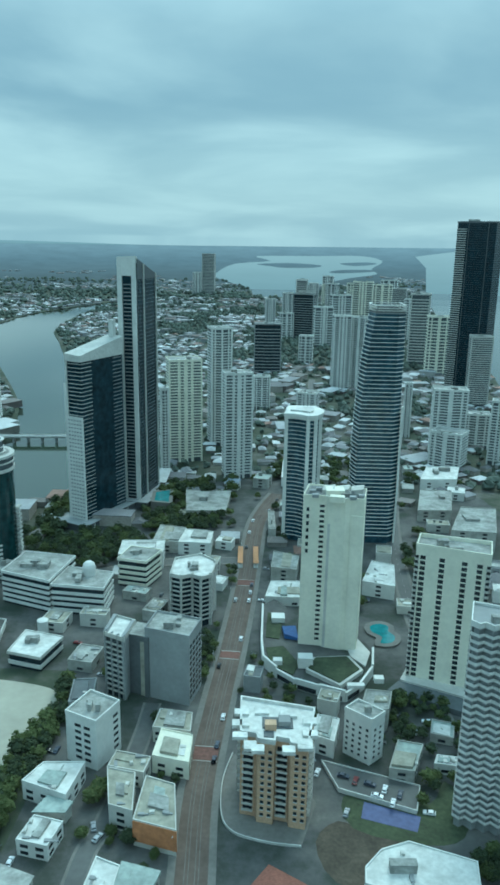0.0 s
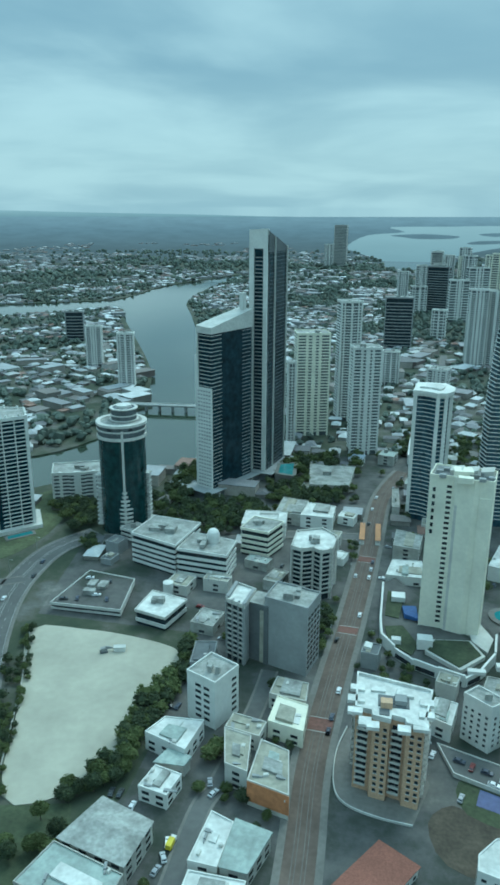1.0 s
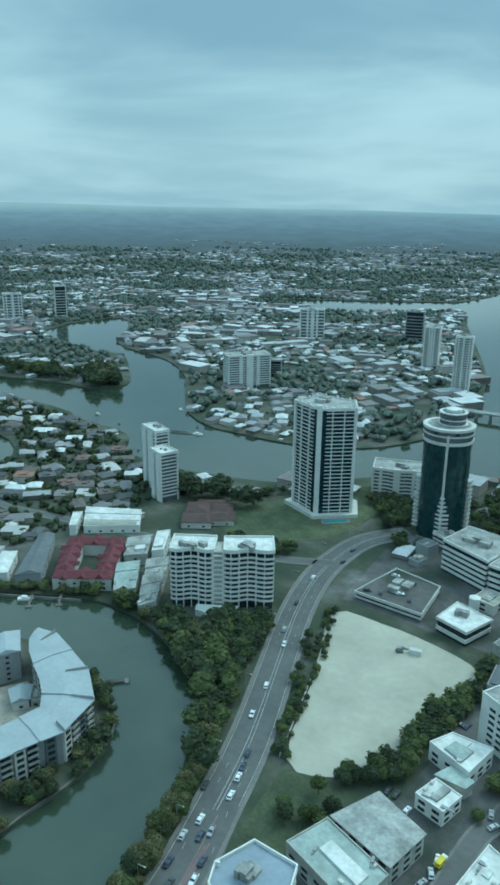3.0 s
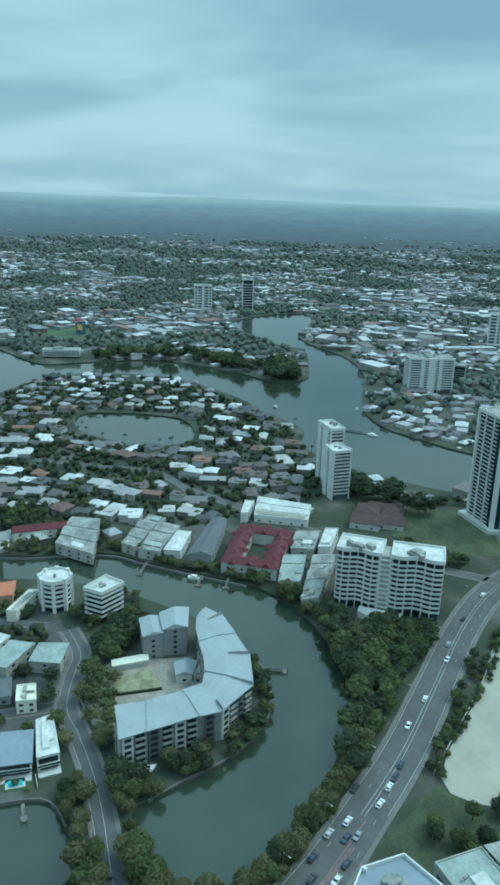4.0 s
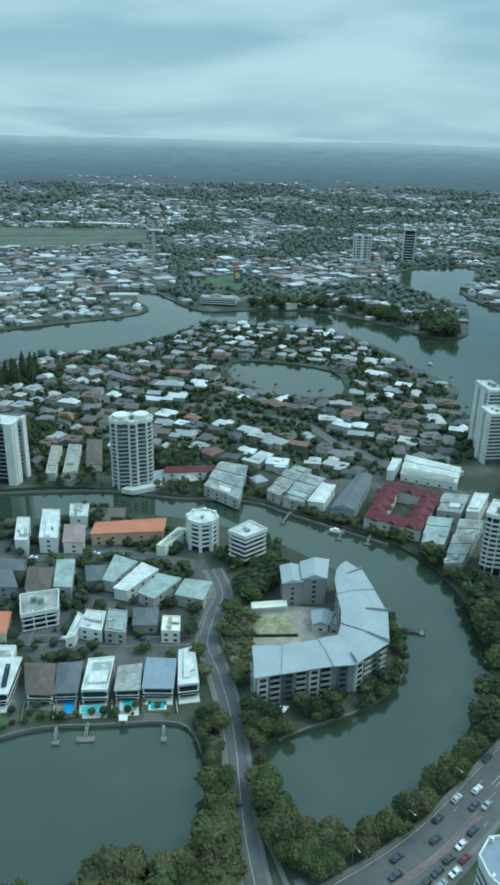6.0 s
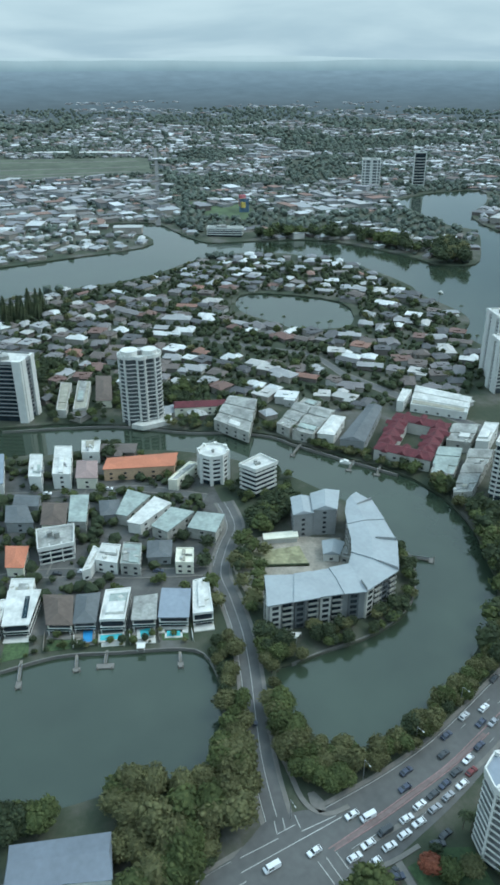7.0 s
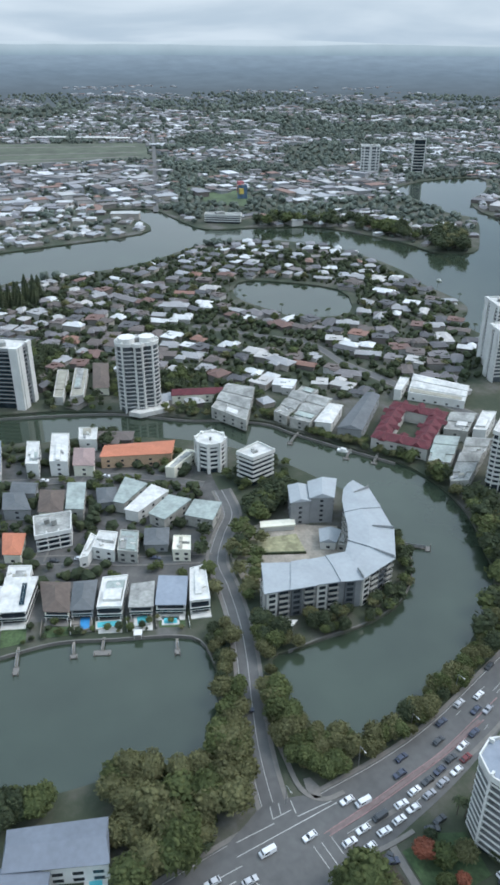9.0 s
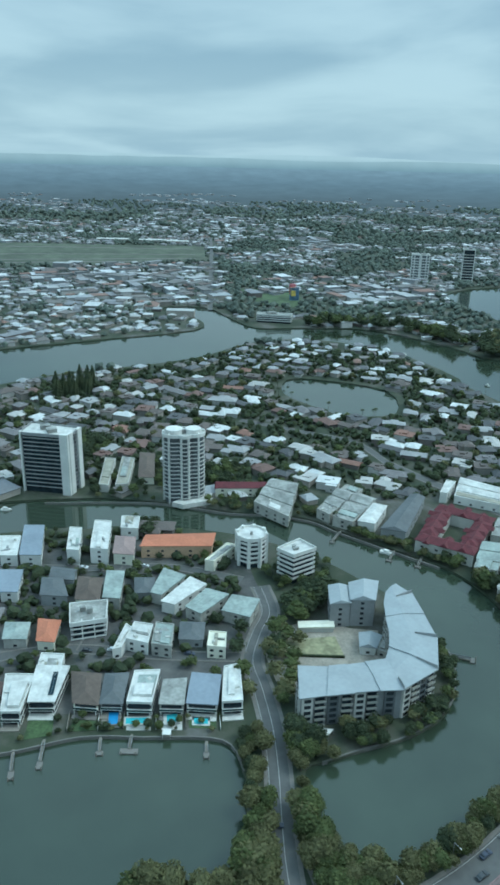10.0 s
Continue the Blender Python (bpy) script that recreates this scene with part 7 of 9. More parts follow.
def trunk_mesh():
    """Tapered trunk with three limbs, of unit height."""
    bm = B()

    def limb(p0, p1, r0, r1):
        a, b = Vector(p0), Vector(p1)
        z = (b - a).normalized()
        x = z.orthogonal().normalized()
        y = z.cross(x)
        lo = [bm.verts.new(a + (x * math.cos(i * math.pi / 3) + y * math.sin(i * math.pi / 3)) * r0) for i in range(6)]
        hi = [bm.verts.new(b + (x * math.cos(i * math.pi / 3) + y * math.sin(i * math.pi / 3)) * r1) for i in range(6)]
        for i in range(6):
            bm.faces.new((lo[i], lo[(i + 1) % 6], hi[(i + 1) % 6], hi[i]))
        bm.faces.new(hi)
        bm.faces.new(lo[::-1])

    limb((0, 0, -0.1), (0.02, 0, 0.55), 0.06, 0.04)
    limb((0.02, 0, 0.5), (0.25, 0.1, 1.0), 0.035, 0.015)
    limb((0.02, 0, 0.5), (-0.2, 0.15, 1.0), 0.035, 0.015)
    limb((0.02, 0, 0.45), (0.0, -0.25, 0.95), 0.03, 0.012)
    return mesh_of("trunk", bm, M_TRUNK)


TRUNK = trunk_mesh()
CROWNS_LOW = {"green": [crown_mesh(i, M_LEAF, 0.85, 21, 70, 1.25, 1) for i in range(40, 43)], "dark": [crown_mesh(i, M_LEAFD, 0.95, 21, 70, 1.25, 1) for i in range(50, 53)], "olive": [crown_mesh(i, M_LEAFY, 0.8, 21, 70, 1.25, 1) for i in range(60, 63)], "rust": []}
CROWNS = {"green": [crown_mesh(i, M_LEAF) for i in range(4)], "dark": [crown_mesh(10 + i, M_LEAFD, 0.95) for i in range(4)], "olive": [crown_mesh(20 + i, M_LEAFY, 0.8) for i in range(3)], "rust": [crown_mesh(30, M_LEAFO, 0.7)]}
TREE_LABEL = {"green": "broad green tree with a loose leafy crown", "dark": "dense dark green tree", "olive": "broad olive-green tree with an open crown", "rust": "small tree with rust-red leaves"}
TREES = []


def tree(x, y, r, kind="green", rnd=random):
    TREES.append((x, y, r, kind, rnd.random()))


def plant_tree(x, y, r, kind, seed):
    rnd = random.Random(seed)
    t = thing("tree", x, y, rnd.uniform(0, 360), TREE_LABEL[kind], "tree", "trees")
    h = r * rnd.uniform(0.9, 1.3)
    put("trunk", TRUNK, t, sx=h, sy=h, sz=h)
    put("crown", rnd.choice(CROWNS[kind]), t, z=h + 0.1 * r, sx=r * rnd.uniform(0.85, 1.15), sy=r * rnd.uniform(0.75, 1.15), sz=r * rnd.uniform(0.7, 1.15))


def plant_all():
    """The nearest 300 trees one by one; the rest, with the same crowns, joined."""
    order = sorted(TREES, key=lambda q: math.hypot(q[0], q[1]) + (4000 if q[2] < 1.8 else 0))
    for q in order[:300]:
        plant_tree(*q)
    for kind, crowns in CROWNS_LOW.items():
        V, F, k = [], [], 0
        for x, y, r, kd, seed in order[300:]:
            if kd != kind:
                continue
            me = crowns[int(seed * 97) % len(crowns)]
            v = np.empty(len(me.vertices) * 3)
            me.vertices.foreach_get("co", v)
            v = v.reshape(-1, 3)
            a = seed * 6.28
            c, s = math.cos(a), math.sin(a)
            V.append(np.stack([x + r * (c * v[:, 0] - s * v[:, 1]), y + r * (s * v[:, 0] + c * v[:, 1]), r * (1.15 + v[:, 2] * 0.95)], 1))
            F += [[i + k for i in p.vertices] for p in me.polygons]
            k += len(v)
        if V:
            tagged(new("grove", mesh_np("grove", np.vstack(V), F, crowns[0].materials[0])), "grove of leafy trees further off", "trees", kind="stuff")


def near_road(x, y, margin=0.0):
    for line, h in ROAD_LINES:
        for i in range(len(line) - 1):
            ax, ay = line[i]
            bx, by = line[i + 1]
            dx, dy = bx - ax, by - ay
            u = max(0.0, min(1.0, ((x - ax) * dx + (y - ay) * dy) / (dx * dx + dy * dy + 1e-9)))
            if (x - ax - u * dx) ** 2 + (y - ay - u * dy) ** 2 < (h + margin) ** 2:
                return True
    return False


def free(x, y, margin=0.0):
    if is_water(x, y) or near_road(x, y, margin):
        return False
    return not any(inside((x, y), f) for f in FOOT if abs(f[0][0] - x) < 90 and abs(f[0][1] - y) < 90)


def grove(line, width, n, size, kinds, seed, margin=-1.0, check=True):
    """Trees along a line of the plan, spread over a width."""
    rnd = random.Random(seed)
    ln = smooth_line(line, False, 5)
    for _ in range(n):
        for _try in range(6):
            i = rnd.randrange(len(ln) - 1)
            u = rnd.random()
            x = ln[i][0] * (1 - u) + ln[i + 1][0] * u + rnd.uniform(-0.5, 0.5) * width
            y = ln[i][1] * (1 - u) + ln[i + 1][1] * u + rnd.uniform(-0.5, 0.5) * width
            r = rnd.uniform(*size)
            if free(x, y, margin) if check else not is_water(x, y):
                tree(x, y, r, rnd.choice(kinds), rnd)
                break


def clear_of_towers(x, y):
    """Clear of every building, in a garden that was kept free of low blocks."""
    return not any(inside((x, y), f) for f in TOWER_FEET) and not near_road(x, y, 0.5)


def thicket(area, step, size, kinds, seed, margin=-3.0, bare=False):
    """Trees and shrubs filling an area of the plan, crown to crown."""
    rnd = random.Random(seed)
    xs, ys = [p[0] for p in area], [p[1] for p in area]
    for i in range(int((max(xs) - min(xs)) / step) + 1):
        for j in range(int((max(ys) - min(ys)) / step) + 1):
            x, y = min(xs) + (i + rnd.uniform(0.1, 0.9)) * step, min(ys) + (j + rnd.uniform(0.1, 0.9)) * step
            if inside((x, y), area) and not is_water(x, y) and (bare and clear_of_towers(x, y) or free(x, y, margin)):
                tree(x, y, rnd.uniform(*size), rnd.choice(kinds), rnd)


thicket([(-186, 33), (-176, 52), (-172, 66), (-186, 82), (-176, 84), (-152, 72), (-142, 57), (-139, 22), (-150, 25), (-172, 29)], 7.2, (4.2, 7.4), ["olive", "green", "olive", "olive"], 101, -1.0)
thicket([(-184, 34), (-174, 60), (-160, 70), (-144, 56), (-141, 24), (-150, 27), (-172, 31)], 6.0, (1.8, 3.4), ["dark", "green"], 99, 0.5)
thicket([(-232, 92), (-236, 106), (-212, 98), (-200, 92), (-205, 86), (-220, 88)], 5.0, (2.6, 3.8), ["olive", "green", "dark"], 102, 1.0)
thicket([(-196, -24), (-194, 6), (-187, 13), (-181, 9), (-181, -4), (-177, -14)], 5.6, (3.6, 5.6), ["green", "dark", "dark"], 103)
thicket([(-204, 104), (-200, 116), (-188, 110), (-166, 112), (-153, 124), (-148, 136), (-143, 126), (-141, 112), (-147, 98), (-156, 93), (-180, 97)], 5.0, (2.2, 5.0), ["olive", "olive", "green"], 104, 0.8)
thicket([(-156, 128), (-157, 151), (-168, 188), (-190, 222), (-196, 240), (-182, 236), (-168, 206), (-157, 173), (-151, 149), (-147, 132)], 4.4, (2.8, 4.6), ["green", "olive", "dark"], 105, -0.5)
thicket([(-240, 120), (-225, 121), (-212, 128), (-203, 128), (-204, 112), (-214, 108), (-232, 115)], 5.0, (2.8, 4.2), ["olive", "green", "dark"], 106, 1.0)
thicket([(-262, 217), (-250, 216), (-238, 211), (-224, 198), (-214, 185), (-210, 172), (-209, 156), (-210.5, 140), (-207.5, 140), (-206, 156), (-207, 172), (-211, 186), (-222, 201), (-240, 215)], 3.0, (1.6, 3.2), ["green", "dark", "dark"], 107)
thicket([(-221, 138), (-217, 155), (-215, 168), (-219, 186), (-215, 182), (-212.5, 168), (-213, 155), (-214, 140)], 3.8, (2.4, 4.2), ["dark", "olive", "dark"], 108)
thicket([(-324, 174), (-324, 190), (-306, 184), (-303, 162), (-309, 158)], 6.0, (4.2, 6.2), ["dark", "green", "dark"], 109)
thicket([(-311, 128), (-321, 148), (-318, 165), (-292, 150), (-268, 124), (-282, 116)], 6.0, (3.0, 5.0), ["green", "olive", "dark"], 110, 0.5)
thicket([(-303, 259), (-298, 283), (-270, 272), (-258, 278), (-243, 285), (-212, 255), (-222, 246), (-245, 262), (-268, 270), (-290, 272)], 5.5, (2.6, 6.2), ["dark", "green", "olive"], 111)
thicket([(-354, 268), (-326, 274), (-318, 262), (-340, 255)], 4.5, (2.0, 3.4), ["dark", "green"], 112)
thicket([(-352, 292), (-338, 283), (-330, 296), (-344, 314)], 6.0, (2.4, 3.6), ["dark", "green"], 115, -30)
thicket([(68, 262), (92, 284), (96, 268), (88, 246), (80, 236), (74, 244)], 6.0, (2.5, 4.2), ["dark", "green"], 116)
thicket([(-112, 240), (-104, 262), (-106, 292), (-94, 318), (-86, 312), (-90, 282), (-92, 250), (-100, 236)], 6.0, (3.0, 4.6), ["dark", "green"], 117)
thicket([(-240, 484), (-222, 496), (-204, 500), (-200, 486), (-215, 470), (-238, 462)], 7.0, (4.0, 6.0), ["dark", "green"], 118)
thicket([(-160, 486), (-138, 492), (-130, 530), (-165, 540)], 7.0, (4.0, 6.0), ["dark", "green"], 119)
thicket([(-330, 10), (-290, 20), (-270, 100), (-300, 140), (-380, 165), (-440, 120), (-455, 40), (-400, -20)], 12.5, (1.4, 3.2), ["dark", "green", "green"], 120, 0.3)
thicket([(-140, 222), (-151, 256), (-166, 300), (-184, 346), (-190, 344), (-172, 294), (-158, 250), (-147, 222)], 4.5, (1.5, 2.6), ["dark", "green"], 121, -1.2)
thicket([(-86, 172), (-60, 168), (-30, 176), (-40, 205), (-66, 232), (-66, 262), (-40, 240)], 8.0, (1.8, 3.2), ["dark", "green"], 122, 0.3)
thicket([(2, 300), (30, 296), (44, 318), (28, 340), (6, 372), (-2, 340)], 6.5, (1.8, 3.0), ["dark", "green"], 123, 0.3)
thicket([(64, 296), (110, 290), (112, 330), (84, 336), (70, 330)], 7.0, (2.2, 3.6), ["dark", "green"], 124, 0.3)
thicket([(-60, 300), (-24, 300), (-10, 360), (-20, 400), (-60, 400), (-80, 360)], 8.0, (2.0, 3.4), ["dark", "green"], 125, 0.3)
thicket([(-90, 560), (-20, 560), (-8, 640), (-40, 680), (-100, 690)], 10.0, (2.6, 4.4), ["dark", "green"], 126, 0.5)
thicket([(20, 640), (110, 640), (140, 760), (30, 780)], 12.0, (3.0, 4.8), ["dark", "green"], 127, 0.5)
grove([(-500, 66), (-470, 140), (-440, 184), (-424, 210), (-404, 230), (-381, 239), (-351, 256), (-322, 274)], 9, 70, (1.6, 3.4), ["dark", "green", "olive"], 130, 0.0)
thicket([(-496, 92), (-478, 132), (-500, 176), (-548, 150), (-556, 110), (-520, 96)], 9.0, (2.2, 4.2), ["dark", "green", "dark"], 131, 0.0)
thicket([(-448, 172), (-424, 208), (-436, 240), (-466, 236), (-484, 190)], 8.0, (2.4, 4.2), ["dark", "green"], 132, 0.0)
thicket([(-236, 268), (-206, 250), (-192, 262), (-204, 318), (-214, 314), (-230, 296)], 6.5, (3.2, 5.0), ["dark", "green"], 133, 0.0)
thicket([(-330, 160), (-322, 196), (-345, 205), (-362, 190), (-352, 160)], 6.5, (2.2, 3.8), ["dark", "green"], 134, 0.0)
thicket([(-251, 515), (-238, 529), (-214, 525), (-200, 492), (-196, 470), (-184, 448), (-192, 442), (-206, 455), (-224, 486)], 7.0, (3.6, 5.6), ["dark", "green", "dark"], 143, 0.0, True)
thicket([(-608, 111), (-609, 134), (-586, 132), (-561, 116), (-536, 104), (-531, 94)], 6.5, (3.2, 5.4), ["dark", "green", "dark"], 144, 0.0, True)
thicket([(-513, 190), (-506, 225), (-481, 210), (-475, 194), (-470, 184), (-490, 181)], 6.0, (2.8, 4.8), ["dark", "green", "dark"], 145, 0.0, True)
thicket([(-442, 106), (-449, 116), (-442, 127), (-423, 121), (-427, 108), (-432, 102)], 4.5, (3.0, 4.4), ["dark"], 146, -2.0, True)
thicket([(-168, 484), (-100, 486), (-66, 516), (-88, 552), (-102, 560), (-142, 548)], 7.0, (3.0, 5.2), ["dark", "green", "dark"], 140, 0.5, True)
thicket([(-62, 560), (-22, 566), (-16, 636), (-46, 660), (-58, 640)], 8.0, (2.6, 4.6), ["dark", "green"], 141, 0.5, True)
thicket([(-178, 545), (-150, 540), (-138, 600), (-120, 660), (-150, 650)], 7.5, (3.6, 5.6), ["dark", "dark", "green"], 142, 0.5, True)
POOLS = [(-266.5, 50), (-261, 59), (-256.5, 73.5), (-250, 84.5)]
rnd_s = random.Random(55)
for k in range(34):
    u = rnd_s.random()
    a, b = rnd_s.choice((((-268, 8), (-264.5, 36)), ((-264.5, 36), (-254, 60)), ((-254, 60), (-240, 92)), ((-262, 60), (-246, 96)), ((-272, 40), (-262, 62))))
    x, y = a[0] * (1 - u) + b[0] * u - rnd_s.uniform(0.5, 3.5), a[1] * (1 - u) + b[1] * u
    if not is_water(x, y) and all(math.hypot(x - p, y - q) > 6.0 for p, q in POOLS):
        tree(x, y, rnd_s.uniform(0.8, 1.7), rnd_s.choice(["green", "dark", "olive"]), rnd_s)
grove([(-200, 90), (-182, 82), (-168, 72), (-160, 62)], 9, 16, (4, 6), ["olive", "green", "olive"], 1)
grove([(-192, 101), (-172, 97), (-156, 101), (-150, 112)], 11, 17, (3.6, 5.5), ["olive", "green", "green"], 4)
grove([(-152, 124), (-154, 145), (-160, 165), (-167, 190)], 5, 18, (3.4, 4.8), ["green", "olive"], 5)
grove([(-172, 196), (-188, 222), (-203, 240), (-215, 258), (-226, 280), (-232, 300)], 16, 34, (4.2, 6.5), ["dark", "green", "dark"], 6)
grove([(-204, 245), (-220, 252), (-243, 266), (-258, 276)], 11, 15, (4.5, 7), ["dark", "dark", "green"], 7)
grove([(-183, 232), (-200, 275), (-214, 310)], 12, 16, (3.5, 5.5), ["green", "dark"], 8)
grove([(-280, 268), (-300, 274), (-318, 274)], 8, 7, (3.0, 4.5), ["dark", "green"], 9)
grove([(-222, 106), (-230, 116), (-222, 117), (-214, 120)], 9, 11, (3.5, 5.2), ["dark", "green", "olive"], 10)
grove([(-216, 190), (-232, 205), (-256, 214)], 5, 10, (2.2, 3.6), ["green", "olive", "dark"], 12)
grove([(-240, 118), (-255, 130), (-275, 140), (-290, 150)], 9, 12, (3.0, 4.6), ["green", "olive"], 13)
grove([(-300, 158), (-312, 168), (-318, 180), (-310, 196)], 14, 15, (4.0, 6.0), ["dark", "dark", "green"], 14)
grove([(-116, 226), (-104, 245), (-99, 270), (-98, 296), (-92, 312)], 8, 24, (2.8, 4.4), ["dark", "green"], 15)
grove([(-90, 318), (-90, 340), (-86, 360)], 8, 9, (3.5, 5.0), ["dark", "green"], 16)
grove([(-153, 236), (-168, 275), (-182, 310)], 4, 12, (2.0, 3.2), ["dark", "green"], 17, -4)
for q in ((-264, 127.5, 4.6, "olive"), (-257, 110, 4.4, "olive"), (-270, 113, 5.0, "green"), (-280, 131.5, 5.2, "olive"), (-246, 122.5, 3.6, "green"), (-288, 118, 4.6, "dark"), (-420, 113, 5.6, "dark"), (-424, 117, 4.4, "dark"), (-107.6, 88.6, 8.6, "green"), (-112.4, 84.2, 4.2, "green"), (-103.6, 94.6, 5.0, "olive"), (-108.8, 112.8, 4.4, "rust"), (-96, 117.4, 2.6, "rust"), (-104.5, 117, 4.0, "green"), (-101.5, 123.5, 4.2, "olive"), (-98, 112, 3.0, "green"), (-112.6, 118.5, 2.2, "dark"), (-96.6, 133, 3.4, "dark")):
    tree(*q, random.Random(int(-q[0] * 10)))
grove([(-62, 262), (-58, 262)], 8, 5, (3.5, 4.6), ["green", "olive"], 19)
grove([(-384, 430), (-366, 438), (-340, 446), (-322, 444)], 18, 18, (6.5, 10), ["dark"], 20)
grove([(-330, 470), (-312, 492), (-295, 520)], 10, 9, (2.2, 3.6), ["green", "dark"], 21)
grove([(-232, 520), (-214, 500), (-205, 490)], 22, 17, (4, 6.5), ["dark"], 22)
grove([(-160, 600), (-145, 610), (-135, 630)], 30, 20, (4, 6.5), ["dark", "green"], 23)
grove([(-70, 640), (-40, 665), (-5, 670)], 30, 22, (4, 6.5), ["dark", "green"], 24)
grove([(120, 420), (115, 480), (130, 560)], 30, 18, (3.5, 5.5), ["dark", "green"], 25)
grove([(40, 345), (70, 340), (90, 330)], 10, 9, (2.5, 3.8), ["dark", "green"], 26)
grove([(-40, 318), (-34, 322)], 10, 7, (3, 4.5), ["dark"], 27)
grove([(70, 236), (92, 236), (100, 225)], 18, 10, (3.5, 5), ["green", "dark"], 28)
grove([(-702, 668), (-716, 672), (-745, 692), (-790, 720)], 40, 36, (7, 11), ["dark", "olive", "dark"], 29)
grove([(-985, 452), (-965, 520), (-920, 615), (-850, 650), (-790, 672)], 46, 60, (6, 10), ["dark", "green", "dark"], 32)
grove([(-30, 200), (-30, 300), (-10, 420), (-8, 500)], 14, 20, (1.8, 3.0), ["green", "dark"], 33)
grove([(100, 420), (60, 520), (40, 620), (120, 640)], 70, 50, (2.5, 4.5), ["dark", "green"], 34)
grove([(-150, 480), (-90, 540), (-60, 580), (-20, 600)], 50, 40, (2.5, 4.5), ["dark", "green"], 35)
grove([(20, 700), (120, 720), (190, 700)], 60, 34, (3, 5), ["dark", "green"], 36)
grove([(-244, 402), (-270, 384), (-296, 380)], 30, 20, (2.5, 4.5), ["dark", "green"], 37)
grove([(-275, 22), (-262, 60), (-250, 80)], 12, 12, (1.6, 2.4), ["green", "dark"], 38)
grove([(-400, 30), (-385, 75), (-360, 120)], 40, 20, (2.0, 3.6), ["green", "dark"], 40)
grove([(-128, 198), (-114, 206), (-124, 216)], 12, 7, (3, 4.6), ["dark", "green"], 30)
grove([(-193, 4), (-188, -10), (-182, -30)], 10, 7, (4, 6), ["dark", "green"], 31)


def pine(x, y, h, rnd):
    """A tall tiered conifer."""
    t = thing("pine", x, y, rnd.uniform(0, 360), "tall dark tiered pine", "tree", "pines")
    bm = B()
    n = 9
    for k in range(n):
        z = h * (0.12 + 0.86 * k / n)
        r = h * 0.28 * (1 - k / n) ** 0.8 + 0.5
        hub = bm.verts.new((0, 0, z + h * 0.11))
        ring = [bm.verts.new((r * (1 if i % 2 else 0.55) * math.cos(2 * math.pi * i / 14 + k), r * (1 if i % 2 else 0.55) * math.sin(2 * math.pi * i / 14 + k), z - 0.02 * h * (i % 2))) for i in range(14)]
        for i in range(14):
            bm.faces.new((ring[i], ring[(i + 1) % 14], hub))
        bm.faces.new(ring[::-1])
    part("crown", bm, M_LEAFD, t)
    part("trunk", prism(B(), ngon(7, h * 0.018), 0, h * 0.9), M_TRUNK, t)


rp = random.Random(77)
for x, y in ((-738, 114), (-742, 122), (-735, 131), (-746, 139), (-740, 146), (-757, 150), (-766, 157), (-750, 130), (-762, 143)):
    pine(x, y, rp.uniform(24, 31), rp)

PALM = None


def palm(x, y, h, rnd):
    global PALM
    if PALM is None:
        bm = B()
        for k in range(16):
            a = 2 * math.pi * k / 16 + 0.2 * (k % 3)
            d = Vector((math.cos(a), math.sin(a), 0))
            s = Vector((-d.y, d.x, 0))
            up = 0.5 - 0.35 * (k % 3)
            pts = [Vector((0, 0, 0)), d * 0.9 + Vector((0, 0, up)), d * 1.7 + Vector((0, 0, up - 0.1)), d * 2.4 + Vector((0, 0, up - 1.0))]
            w = (0.08, 0.32, 0.28, 0.04)
            prev = None
            for p, ww in zip(pts, w):
                cur = (bm.verts.new(p - s * ww), bm.verts.new(p + s * ww))
                if prev:
                    bm.faces.new((prev[0], prev[1], cur[1], cur[0]))
                prev = cur
        PALM = mesh_of("fronds", bm, M_LEAFD)
    t = thing("palm", x, y, rnd.uniform(0, 360), "slender palm with a ragged head of fronds", "tree", "palms")
    part("trunk", prism(B(), ngon(6, 0.22), 0, h, ngon(6, 0.14)), M_TRUNK, t)
    put("fronds", PALM, t, z=h, sx=1.1, sy=1.1, sz=1.1)


for k in range(60):
    a = rp.uniform(0, 1)
    ln = POND if k < 26 else (CANAL if k < 36 else RIVER_MID)
    x, y = rp.choice(ln)
    x, y = x + rp.uniform(-9, 9), y + rp.uniform(-9, 9)
    if not is_water(x, y) and math.hypot(x, y) < 1000:
        palm(x, y, rp.uniform(6, 11), rp)
for x, y in ((-115.2, 132.8), (-113.2, 134.6), (-297, 474), (-305, 482), (-318, 476), (-326, 470), (-310, 490)):
    palm(x, y, rp.uniform(6, 9), rp)

